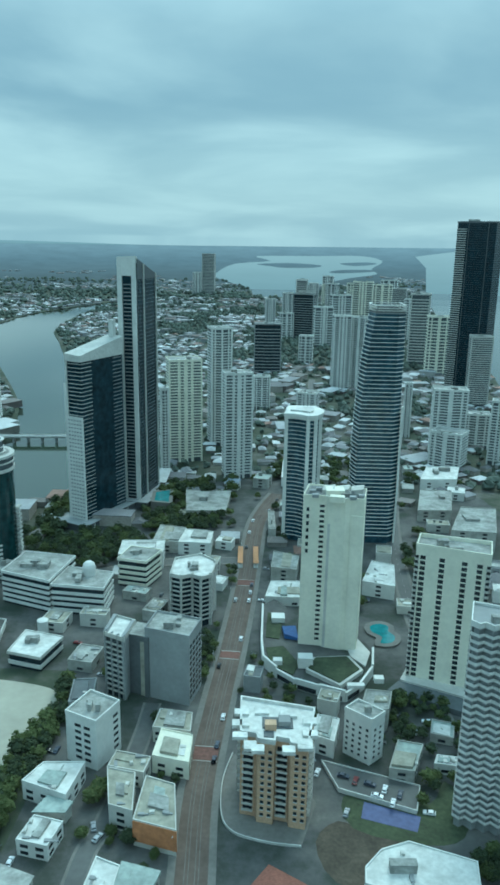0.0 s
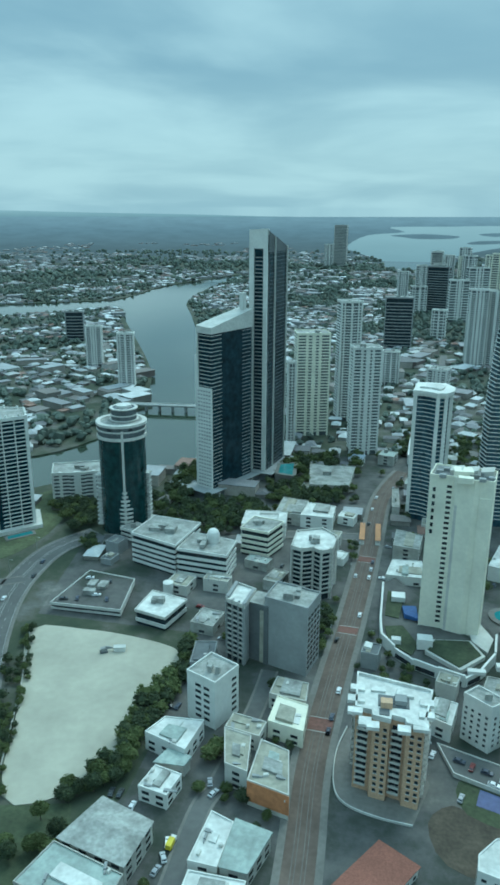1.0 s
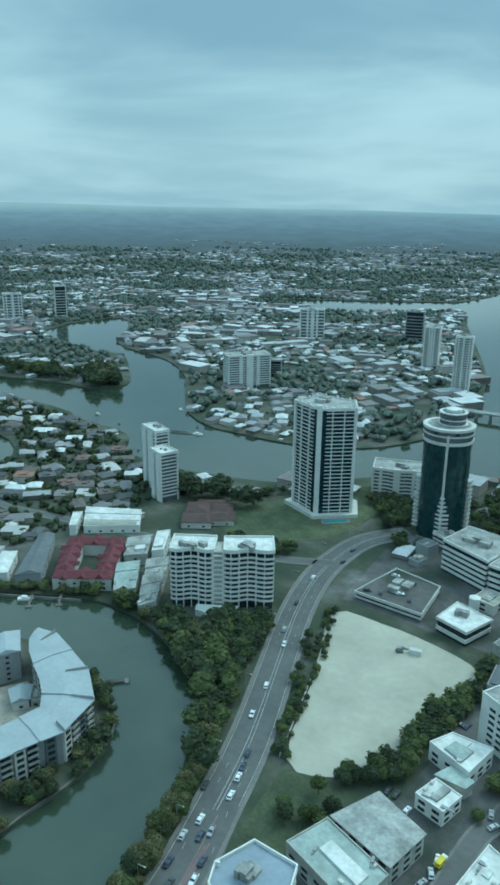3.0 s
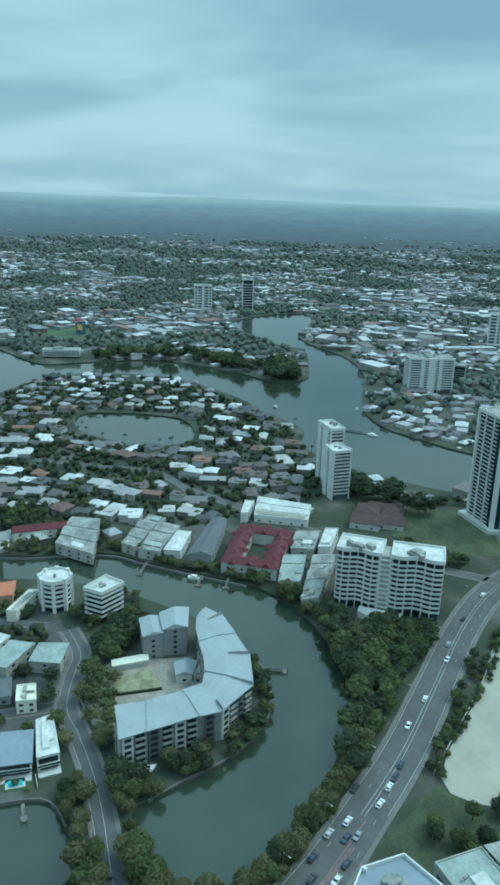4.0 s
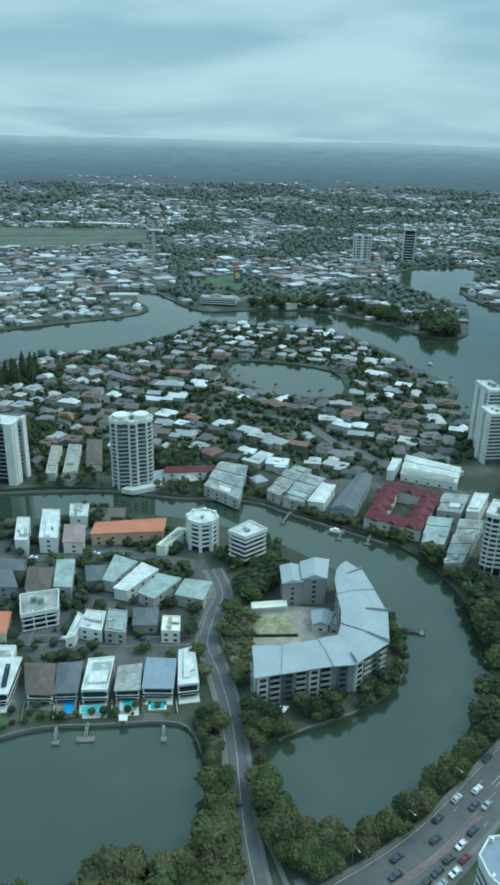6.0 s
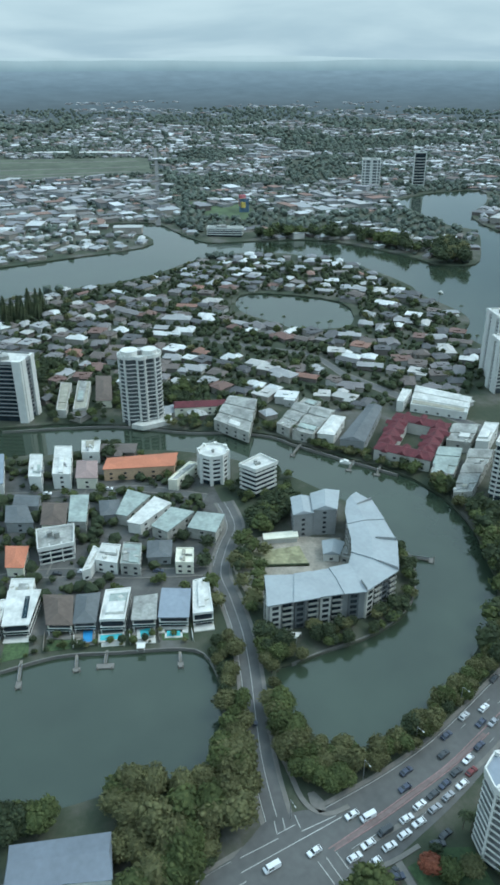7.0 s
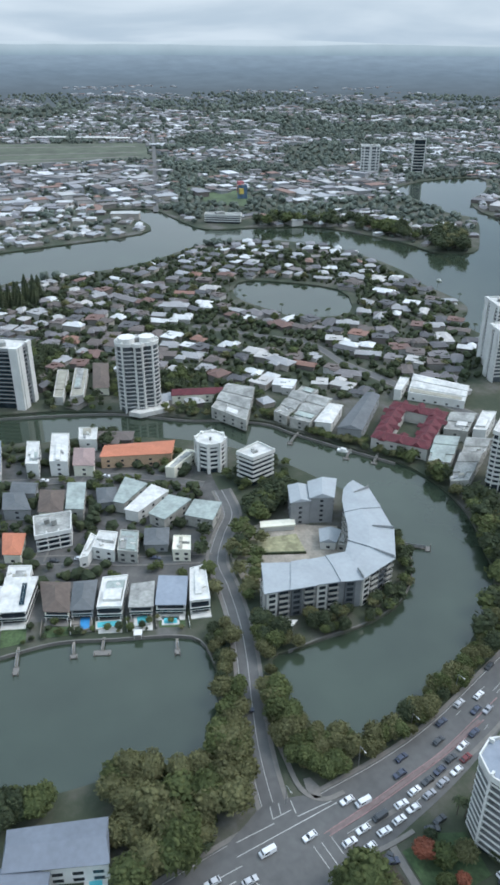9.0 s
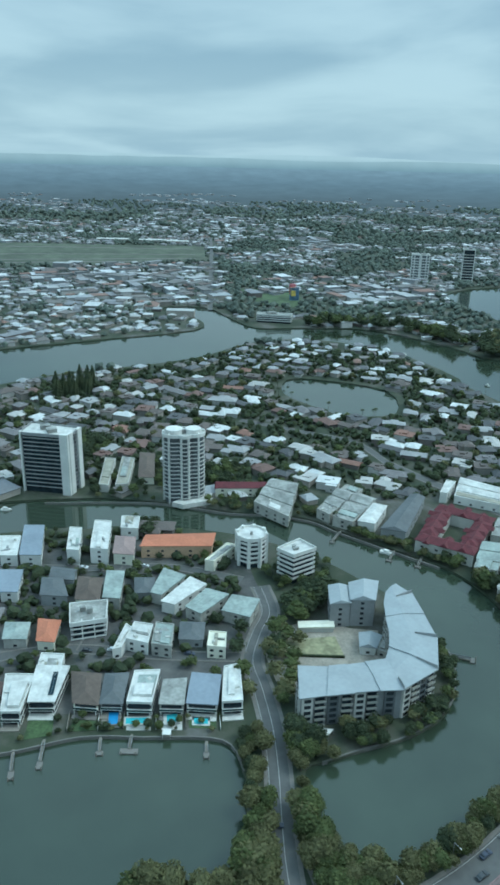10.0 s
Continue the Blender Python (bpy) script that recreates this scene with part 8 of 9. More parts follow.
# ---- houses of the isle and the riverside, one by one ----
def house_meshes():
    """House types of one to three wings, each wing under its own hipped, gabled or flat roof."""
    out = []
    for wings, h, rise, kind in (
            (((0, 0, 13, 9), (4, -5, 6, 5)), 3.4, 2.3, "hip"), (((0, 0, 15, 8), (-4.5, 5, 6.5, 7), (4, -4.5, 5, 4)), 3.6, 2.4, "hip"), (((0, 0, 11, 9), (0, 5.5, 7, 4)), 5.4, 2.0, "hip"),
            (((0, 0, 18, 8),), 4.2, 1.7, "gable"), (((0, 0, 12, 8), (5, 5, 6, 9)), 4.6, 2.0, "gable"), (((0, 0, 13, 10), (3, -5.5, 6, 4)), 5.8, 0, "flat"),
            (((0, 0, 16, 9), (-5, -6, 6, 5), (5, 6, 7, 6)), 4.0, 2.6, "hip"), (((0, 0, 22, 10), (0, 6, 8, 6)), 5.6, 2.2, "hip"), (((0, 0, 10, 14), (6, 3, 6, 6)), 6.0, 0, "flat")):
        wall, roof = B(), B()
        for k, (cx, cy, w, d) in enumerate(wings):
            pts = rect(w, d, cx, cy)
            hh = h - 0.35 * k
            prism(wall, pts, 0, hh)
            if kind == "flat":
                prism(roof, grow(pts, 0.5), hh - 0.3, hh + 0.15)
                if k == 0:
                    box(roof, cx - 2, cy - 1.5, hh + 0.1, cx + 1.5, cy + 2, hh + 1.2)
                    box(roof, cx + 2.4, cy + 1, hh + 0.1, cx + 3.6, cy + 2.4, hh + 0.9)
            else:
                hip_roof(roof, pts, hh, rise * (1 - 0.12 * k), 0.8, 0.95 if kind == "gable" else 0.5)
        out.append((mesh_of("wall", wall, M_HWALL), mesh_of("roof", roof, M_HROOF), wings[0][2], wings[0][3], h, kind))
    return out


HOUSES = house_meshes()
HOUSE_COUNT = 0
HOUSE_SPOTS = []
HOUSE_WORD = {"hip": "suburban house with a hipped roof among trees", "gable": "suburban house with a long gabled roof", "flat": "modern flat-roofed suburban house"}


def house(x, y, rz, rnd):
    global HOUSE_COUNT
    wall, roof, w, d, h, kind = rnd.choice(HOUSES)
    t = thing("house", x, y, rz, HOUSE_WORD[kind], "house", "suburban houses")
    s = rnd.uniform(0.75, 1.25)
    sz = rnd.uniform(0.75, 1.1)
    put("wall", wall, t, sx=s, sy=s, sz=sz)
    put("roof", roof, t, sx=s, sy=s, sz=sz)
    for k in (-0.28, 0.26) if math.hypot(x, y) < 360 else ():
        put("window", HOUSE_WIN, t, k * w * s, -d / 2 * s, 1.2, 180)
    HOUSE_COUNT += 1
    HOUSE_SPOTS.append((x, y))


def suburb(area, turn, du, dv, seed, street_every=2, drop=0.12, trees=0.35):
    """Houses in rows along streets, turned by the lie of the land, with garden trees between."""
    rnd = random.Random(seed)
    xs, ys = [p[0] for p in area], [p[1] for p in area]
    cx, cy = sum(xs) / len(xs), sum(ys) / len(ys)
    R = max(max(xs) - min(xs), max(ys) - min(ys))
    c, s = math.cos(radians(turn)), math.sin(radians(turn))
    spots = []
    nu, nv = int(R / du) + 1, int(R / dv) + 1
    for j in range(-nv, nv):
        vv = j * dv + (j // street_every) * 9.0
        for i in range(-nu, nu):
            uu = i * du + rnd.uniform(-4.5, 4.5)
            v = vv + rnd.uniform(-4, 4) + 9 * noise.noise((uu * 0.012, j * 3.1, seed))
            x, y = cx + c * uu - s * v, cy + s * uu + c * v
            if not inside((x, y), area) or rnd.random() < drop:
                continue
            if not all(free(x + a, y + b, 1.0) for a, b in ((0, 0), (7, 3), (-7, -3), (3, -7), (-3, 7))):
                continue
            if near_road(x, y, 5.0) or any(is_water(x + a, y + b) for a, b in ((9, 0), (-9, 0), (0, 9), (0, -9))):
                continue
            spots.append((x, y, turn + rnd.choice((0, 0, 90, 180)) + rnd.uniform(-16, 16) + 40 * noise.noise((x * 0.006, y * 0.006, 4.0))))
    return spots, rnd


ISLE = [(-452, 232), (-415, 282), (-385, 350), (-390, 400), (-420, 450), (-480, 470), (-540, 515), (-640, 540), (-760, 540), (-860, 500), (-880, 400), (-830, 300), (-815, 140), (-760, 0), (-560, -60), (-530, 60), (-480, 180)]
BACK = [(-330, 360), (-220, 410), (-250, 470), (-330, 460), (-400, 400)]
POINT = [(-285, 20), (-330, -60), (-460, -60), (-450, 60), (-430, 120), (-380, 160), (-300, 120)]
spots = []
for area, turn, du, dv, seed in ((ISLE, 38, 18.5, 18, 1), (POINT, 63, 17, 22, 3)):
    got, rnd_h = suburb(area, turn, du, dv, seed)
    spots += got
spots.sort(key=lambda q: math.hypot(q[0], q[1]))
rnd_h = random.Random(8)
for x, y, rz in spots[:300]:
    house(x, y, rz, rnd_h)
REST = spots[300:]

# garden trees among the houses
rnd_g = random.Random(12)
made = 0
for x, y, rz in spots:
    if rnd_g.random() < 0.62 and made < 260:
        a = rnd_g.uniform(0, 6.28)
        px, py = x + 10.5 * math.cos(a), y + 10.5 * math.sin(a)
        if free(px, py, 1.0):
            tree(px, py, rnd_g.uniform(2.6, 5.0), rnd_g.choice(["green", "dark", "dark", "olive"]), rnd_g)
            made += 1


plant_all()


# ---- the town further off, joined ----
def inside_np(x, y, poly):
    hit = np.zeros(len(x), bool)
    n = len(poly)
    for i in range(n):
        xi, yi = poly[i]
        xj, yj = poly[i - 1]
        if yi == yj:
            continue
        hit ^= ((yi > y) != (yj > y)) & (x < (xj - xi) * (y - yi) / (yj - yi) + xi)
    return hit


def water_np(x, y):
    hit = np.zeros(len(x), bool)
    for w in WATERS:
        hit |= inside_np(x, y, w)
    for b in BARS:
        hit &= ~inside_np(x, y, b)
    return hit


def value_noise(x, y, scale, seed):
    return np.array([noise.noise((a / scale, b / scale, seed)) for a, b in zip(x, y)])


def joined_boxes(name, label, xs, ys, ws, ds, hs, rz, rise, wall_mat, roof_mat):
    """Many far houses as one mesh: walls and hipped or flat roofs with eaves."""
    n = len(xs)
    base = np.array([(-1, -1), (1, -1), (1, 1), (-1, 1)], float)
    V, F, mats = [], [], []
    for i in range(n):
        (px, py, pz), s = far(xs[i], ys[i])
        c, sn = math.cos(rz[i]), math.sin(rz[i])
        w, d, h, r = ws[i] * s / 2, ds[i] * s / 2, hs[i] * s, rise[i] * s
        k = len(V)
        q = [(px + c * a * w - sn * b * d, py + sn * a * w + c * b * d) for a, b in base]
        e = [(px + c * a * (w + 0.6) - sn * b * (d + 0.6), py + sn * a * (w + 0.6) + c * b * (d + 0.6)) for a, b in base]
        V += [(x, y, pz) for x, y in q] + [(x, y, pz + h) for x, y in q]
        F += [(k, k + 1, k + 5, k + 4), (k + 1, k + 2, k + 6, k + 5), (k + 2, k + 3, k + 7, k + 6), (k + 3, k, k + 4, k + 7)]
        mats += [0] * 4
        k2 = k + 8
        V += [(x, y, pz + h) for x, y in e]
        if r > 0.3:
            V += [(px + c * 0.5 * w * u, py + sn * 0.5 * w * u, pz + h + r) for u in (-1, 1)]
            F += [(k2, k2 + 1, k2 + 5, k2 + 4), (k2 + 2, k2 + 3, k2 + 4, k2 + 5), (k2 + 1, k2 + 2, k2 + 5), (k2 + 3, k2, k2 + 4)]
            mats += [1] * 4
        else:
            V += [(x, y, pz + h + 0.5) for x, y in e]
            F += [(k2 + 4, k2 + 5, k2 + 6, k2 + 7), (k2, k2 + 1, k2 + 5, k2 + 4), (k2 + 1, k2 + 2, k2 + 6, k2 + 5), (k2 + 2, k2 + 3, k2 + 7, k2 + 6), (k2 + 3, k2, k2 + 4, k2 + 7)]
            mats += [1] * 5
    me = bpy.data.meshes.new(name)
    me.from_pydata(V, [], F)
    me.materials.append(wall_mat)
    me.materials.append(roof_mat)
    me.polygons.foreach_set("material_index", mats)
    return tagged(new(name, me), label, "houses", kind="stuff")


def joined_trees(name, label, xs, ys, rs, material, seed):
    rng = np.random.RandomState(seed)
    V, F = [], []
    for i in range(len(xs)):
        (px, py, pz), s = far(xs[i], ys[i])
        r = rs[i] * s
        for j in range(2 if s == 1.0 and rs[i] > 3.4 else 1):
            o = rng.uniform(-0.55, 0.55, 3) * r * (1 if j else 0.2)
            v = ICO_V * rng.uniform(0.65, 1.25, (12, 1)) * np.array([r, r, r * 0.85]) * (0.75 if j else 1.0) + np.array([px, py, pz + r * 0.75]) + o
            F.append(ICO_F + 12 * len(V))
            V.append(v)
    return tagged(new(name, mesh_np(name, np.vstack(V), np.vstack(F), material)), label, "trees", kind="stuff")


rng = np.random.RandomState(4)


def sector(n, r0, r1, a0, a1, power=1.0):
    """Random places by bearing (degrees west of north) and distance."""
    a = np.radians(rng.uniform(a0, a1, n))
    u = rng.uniform(0, 1, n)
    r = (r0 ** 2 + (r1 ** 2 - r0 ** 2) * u) ** 0.5 if power == 1.0 else r0 * (r1 / r0) ** u
    return -np.sin(a) * r, np.cos(a) * r


ISLE_KEEP = [ISLE, BACK, POINT]
BIG = [f for f in FOOT]


def town_spots(n, r0, r1, a0, a1, power=1.0, gap=13.0):
    x, y = sector(n, r0, r1, a0, a1, power)
    keep = ~water_np(x, y)
    for dx, dy in ((9, 0), (-9, 0), (0, 9), (0, -9)):
        keep &= ~water_np(x + dx, y + dy)
    x, y = x[keep], y[keep]
    # thin out overlaps on a coarse grid
    seen, idx = set(), []
    for i in range(len(x)):
        key = (int(x[i] // gap), int(y[i] // gap))
        if key in seen:
            continue
        seen.add(key)
        idx.append(i)
    return x[idx], y[idx]


def clear_np(x, y):
    keep = np.ones(len(x), bool)
    for i in range(len(x)):
        if math.hypot(x[i], y[i]) < 1000:
            keep[i] = free(x[i], y[i], 3.0) and not any(inside((x[i], y[i]), p) for p in ISLE_KEEP)
        elif math.hypot(x[i], y[i]) < 2500:
            keep[i] = not near_road(x[i], y[i], 4.0) and not any(inside((x[i], y[i]), f) for f in BIG if abs(f[0][0] - x[i]) < 90 and abs(f[0][1] - y[i]) < 90)
    return keep


hx, hy = town_spots(22000, 480, 2500, -25, 98, gap=15.0)
PARK = [(-1302, 505), (-1440, 580), (-1393, 627), (-1226, 653), (-1111, 621), (-1060, 660), (-960, 680), (-885, 653), (-960, 509), (-987, 458), (-1128, 442)]


def thin(x, y):
    """How wooded the land is: little near the river, not at all among the sheds."""
    near = np.clip((1700 - np.hypot(x, y)) / 500, 0, 1)
    return 0.5 * inside_np(x, y, PARK) + value_noise(x, y, 230, 3.0) + 0.4 * value_noise(x, y, 90, 6.0) - 0.12 * near - 0.8 * inside_np(x, y, [(-1720, 300), (-1640, 650), (-1150, 480), (-1190, 180)])


wood = thin(hx, hy)
ok = clear_np(hx, hy) & (wood < 0.09 - 0.08 * np.clip((np.hypot(hx, hy) - 1400) / 900, 0, 1)) & ~inside_np(hx, hy, TURF) & ~inside_np(hx, hy, FIELD)
hx, hy = hx[ok], hy[ok]
hx, hy = np.append(hx, [q[0] for q in REST]), np.append(hy, [q[1] for q in REST])
n = len(hx)
turn = np.round(value_noise(hx, hy, 600, 8.0) * 6) * 0.5 + rng.choice([0, math.pi / 2], n) + rng.uniform(-0.08, 0.08, n)
works = value_noise(hx, hy, 330, 21.0) + 0.9 * inside_np(hx, hy, [(-1700, 300), (-1600, 640), (-1150, 470), (-1190, 180)])
big = rng.uniform(0, 1, n) > np.where(works > 0.22, 0.74, 0.96)
big &= ~(inside_np(hx, hy, ISLE) | inside_np(hx, hy, BACK))
hw = np.where(big, rng.uniform(20, 46, n), rng.uniform(9, 18, n))
hd = np.where(big, rng.uniform(12, 26, n), rng.uniform(7, 13, n))
hh = np.where(big, rng.uniform(4, 10, n), rng.uniform(2.6, 4.6, n))
hr = np.where(big, 0.0, np.where(rng.uniform(0, 1, n) > 0.25, rng.uniform(1.6, 3.0, n), 0.0))
# Distant walls in narrow, faintly blue greys: haze put into the colour
M_HWALL_F = mat("distant_wall", (0.2, 0.2, 0.2), 0.9, palette=[(0, (0.29, 0.30, 0.31)), (0.4, (0.21, 0.22, 0.22)), (0.7, (0.25, 0.25, 0.25))], per="island")
M_HROOF_F = mat("distant_roof", (0.3, 0.3, 0.3), 0.8, palette=[(0, (0.56, 0.57, 0.58)), (0.14, (0.26, 0.26, 0.27)), (0.4, (0.16, 0.155, 0.15)), (0.7, (0.13, 0.105, 0.095)), (0.82, (0.38, 0.38, 0.38)), (0.94, (0.21, 0.13, 0.105))], per="island")
for sel, w_mat, r_mat in ((np.hypot(hx, hy) < 1350, M_HWALL_S, M_HROOF_S), (np.hypot(hx, hy) >= 1350, M_HWALL_F, M_HROOF_F)):
    joined_boxes("far_houses", "far suburb of small houses with pale and dark roofs", hx[sel], hy[sel], hw[sel], hd[sel], hh[sel], turn[sel], hr[sel], w_mat, r_mat)

fx, fy = town_spots(16000, 2500, 5200, -22, 98, 2.0, gap=24.0)
wood = value_noise(fx, fy, 420, 5.0)
out = np.clip((np.hypot(fx, fy) - 2900) / 2200, 0, 1)
ok = (rng.uniform(0, 1, len(fx)) < 0.95 - 0.6 * out) & (wood < 0.06 - 0.24 * out)
fx, fy = fx[ok], fy[ok]
n = len(fx)
joined_boxes("distant_houses", "distant pale roofs across the plain", fx, fy, rng.uniform(12, 42, n), rng.uniform(10, 22, n), rng.uniform(3, 7, n), rng.uniform(0, 3.1, n), np.where(rng.uniform(0, 1, n) > 0.5, 2.0, 0.0), M_HWALL_F, M_HROOF_F)

tx, ty = town_spots(34000, 700, 2500, -25, 98, gap=9.0)
wood = thin(tx, ty)
ok = clear_np(tx, ty) & ~inside_np(tx, ty, TURF) & ~inside_np(tx, ty, FIELD) & ~inside_np(tx, ty, PARK_LAWN) & ((wood > 0.02) | (rng.uniform(0, 1, len(tx)) < 0.55))
tx, ty = tx[ok], ty[ok]
rt = rng.uniform(2.4, 5.0, len(tx)) * np.where(thin(tx, ty) > 0.05, 1.35, 1.0)
joined_trees("far_trees", "scattered dark suburban trees", tx[::2], ty[::2], rt[::2], M_LEAFHAZE, 1)
joined_trees("far_trees", "scattered green suburban trees", tx[1::2], ty[1::2], rt[1::2], M_LEAFHAZE, 2)
# garden shrubs over the isle and the point
sx_, sy_ = town_spots(16000, 250, 950, 20, 98, gap=5.5)
inn = np.zeros(len(sx_), bool)
for p in (ISLE, POINT):
    inn |= inside_np(sx_, sy_, p)
ok = inn & np.array([free(a, b, 0.0) for a, b in zip(sx_, sy_)], bool)
spot_a = np.array(HOUSE_SPOTS)
ok &= np.array([np.min(np.hypot(spot_a[:, 0] - a, spot_a[:, 1] - b)) > 6.2 for a, b in zip(sx_, sy_)], bool)
sx_, sy_ = sx_[ok], sy_[ok]
joined_trees("garden_trees", "garden trees and shrubs between the houses", sx_, sy_, rng.uniform(1.4, 4.0, len(sx_)), M_LEAFD, 3)
dx_, dy_ = town_spots(11000, 2450, 4300, -22, 98, 2.0, gap=14.0)
out = np.clip((np.hypot(dx_, dy_) - 3000) / 1200, 0, 1)
ok = (value_noise(dx_, dy_, 420, 5.0) > -0.02 + 0.12 * out) | (rng.uniform(0, 1, len(dx_)) < 0.3 - 0.26 * out)
dx_, dy_ = dx_[ok], dy_[ok]
joined_trees("distant_woods", "distant dark woods on the plain", dx_, dy_, rng.uniform(6, 11, len(dx_)), M_LEAFHAZE, 4)
# ---- vehicles ----
def car_meshes(van=False):
    L, W, H = (5.2, 1.95, 2.0) if van else (4.7, 1.85, 1.45)
    bm = B()
    if van:
        prof = [(-2.6, 0.35), (2.6, 0.35), (2.6, 1.0), (2.0, 1.25), (1.5, 1.95), (-2.5, 2.0), (-2.6, 1.8)]
    else:
        prof = [(-2.35, 0.32), (2.35, 0.32), (2.35, 0.72), (2.2, 0.85), (1.0, 0.95), (0.35, 1.42), (-1.2, 1.45), (-1.9, 1.0), (-2.3, 0.92)]
    sides = []
    for y, k in ((-W / 2, 1.0), (W / 2, 1.0)):
        sides.append([bm.verts.new((x, y * (0.84 if z > 1.1 else 1.0), z)) for x, z in prof])
    n = len(prof)
    for i in range(n):
        bm.faces.new((sides[0][i], sides[0][(i + 1) % n], sides[1][(i + 1) % n], sides[1][i]))
    bm.faces.new(sides[0][::-1])
    bm.faces.new(sides[1])
    bmesh.ops.bevel(bm, geom=list(bm.edges), offset=0.06, segments=1, affect="EDGES")
    body = mesh_of("body", bm, M_CAR)
    gl = B()
    if van:
        box(gl, 1.5, -0.75, 1.22, 2.02, 0.75, 1.75)
        box(gl, -0.2, -0.99, 1.2, 1.4, 0.99, 1.7)
    else:
        prism(gl, [(0.30, -0.74), (1.06, -0.80), (1.06, 0.80), (0.30, 0.74)], 0.9, [1.43, 1.02, 1.02, 1.43])
        prism(gl, [(-1.98, -0.78), (-1.1, -0.72), (-1.1, 0.72), (-1.98, 0.78)], 0.9, [1.04, 1.45, 1.45, 1.04])
        box(gl, -1.1, -0.88, 1.0, 0.3, 0.88, 1.34)
    glass = mesh_of("glass", gl, M_WINDOW)
    wh = B()
    lo = [wh.verts.new((0.33 * math.cos(2 * math.pi * i / 10), -0.11, 0.33 * math.sin(2 * math.pi * i / 10))) for i in range(10)]
    hi = [wh.verts.new((v.co.x, 0.11, v.co.z)) for v in lo]
    for i in range(10):
        wh.faces.new((lo[i], lo[(i + 1) % 10], hi[(i + 1) % 10], hi[i]))
    wh.faces.new(hi)
    wh.faces.new(lo[::-1])
    lamp = mesh_of("headlight", box(B(), 2.28 if not van else 2.55, -0.2, 0.58, 2.40 if not van else 2.66, 0.2, 0.76), M_WHITE)
    return body, glass, mesh_of("wheel", wh, M_TYRE), lamp


CARS = [car_meshes(), car_meshes(True)]


def car(x, y, rz, van=False, z=0.08, name=None, material=None):
    t = thing(name or ("van" if van else "car"), x, y, rz, "delivery van on the road" if van else "small car standing in the street", "van" if van else "car", "cars", z)
    t.scale = (1.12, 1.12, 1.12)
    body, glass, wheel, lamp = CARS[1 if van else 0]
    put("body", body, t)
    put("glass", glass, t)
    for a in (-1.4, 1.4) if math.hypot(x, y) < 200 else ():
        for s in (-0.82, 0.82):
            put("wheel", wheel, t, a, s, 0.33)
    if math.hypot(x, y) < 150:
        for s in (-0.6, 0.6):
            put("headlight", lamp, t, 0, s)


def heading(line, x, y):
    best = min(range(len(line) - 1), key=lambda i: (line[i][0] - x) ** 2 + (line[i][1] - y) ** 2)
    a, b = line[best], line[best + 1]
    return math.degrees(math.atan2(b[1] - a[1], b[0] - a[0]))


HW = smooth_line(HIGHWAY_W, False, 6)
CAR_PARK = [(-178, 372), (-170, 374), (-160, 380), (-152, 376), (-166, 392), (-158, 398), (-172, 400)]
for i, (x, y) in enumerate(CAR_PARK):
    car(x, y, 20 + 90 * (i % 2), z=5.05)
QUEUE = [(-123.9, 94.6), (-125.6, 101.2), (-119.5, 99.2), (-126.6, 108.9), (-121.6, 107.0), (-122.6, 114.0), (-126.9, 118.3), (-123.7, 121), (-128.8, 125.6), (-125.3, 129.4), (-129.8, 132.4), (-126.8, 136.8), (-131.1, 139), (-128.1, 144.3),
         (-133.0, 146.1), (-130.6, 151), (-135.2, 153.7), (-137.7, 161.7), (-141.2, 147.3), (-147.4, 154.1), (-150.7, 176.5), (-151.2, 166.6), (-160.4, 191.5), (-136.7, 125.4), (-141.9, 130.3), (-133.7, 107.2), (-136.9, 102.7)]
LOOSE = [(-131.8, 84.2), (-133.7, 69.3), (-128.1, 59.8), (-133.2, 49.3), (-127.5, 44.8), (-157.2, 217.3), (-154.2, 209.4), (-148.5, 193.4), (-152.1, 203.4), (-143.6, 174.4), (-145.6, 170), (-199.1, 310.9), (-209.4, 340.5), (-191, 298.4), (-218, 374), (-213, 405), (-216, 425), (-178, 262), (-171, 240)]
rc = random.Random(21)
for i, (x, y) in enumerate(QUEUE + LOOSE):
    car(x, y, heading(HW, x, y) + rc.choice((0, 180)) + rc.uniform(-3, 3), van=i in (3, 25, 28), z=0.31 if y < 100 else 0.16)
PARKED = [(-68.1, 213.6), (-67.8, 206.6), (-68.9, 200.6), (-97.9, 234.1), (-94.1, 234.2), (-87.1, 228.5), (-59.1, 246.6), (-56.3, 240.9), (-112.3, 102.7), (-113.0, 118.5), (45, 276), (50, 273), (56, 271), (62, 268), (68, 265), (58, 264), (64, 260), (40, 300), (52, 302), (44, 256), (31, 300), (34, 280), (20, 292)]
PARKED += [(-114.8, 121.6), (-116.2, 126), (-91.2, 130.4), (-92.4, 131.6), (-113.7, 102.2)]
for x, y in PARKED:
    deck = 1.75 if 44 <= x <= 70 and 258 < y < 278 else 0.08
    car(x, y, rc.uniform(60, 120) if x < 0 else rc.choice((70, -20)), z=deck)
BV = smooth_line(BOULEVARD, False, 6)
for k in range(16):
    i = rc.randrange(6, len(BV) - 2)
    side = rc.choice((-4.4, 4.4))
    p = offset_line(BV, side)[i]
    car(p[0], p[1], heading(BV, *p), z=0.1)
for x, y in ((-324, 20), (-314, 62), (-296, 96), (-318, 50), (-331, -5), (-360, 68), (-398, 66), (-386, 100), (-290, 108), (-230, 107), (-188, 91)):
    car(x, y, rc.choice((60, 65, 150)), z=0.14)
lots = 0
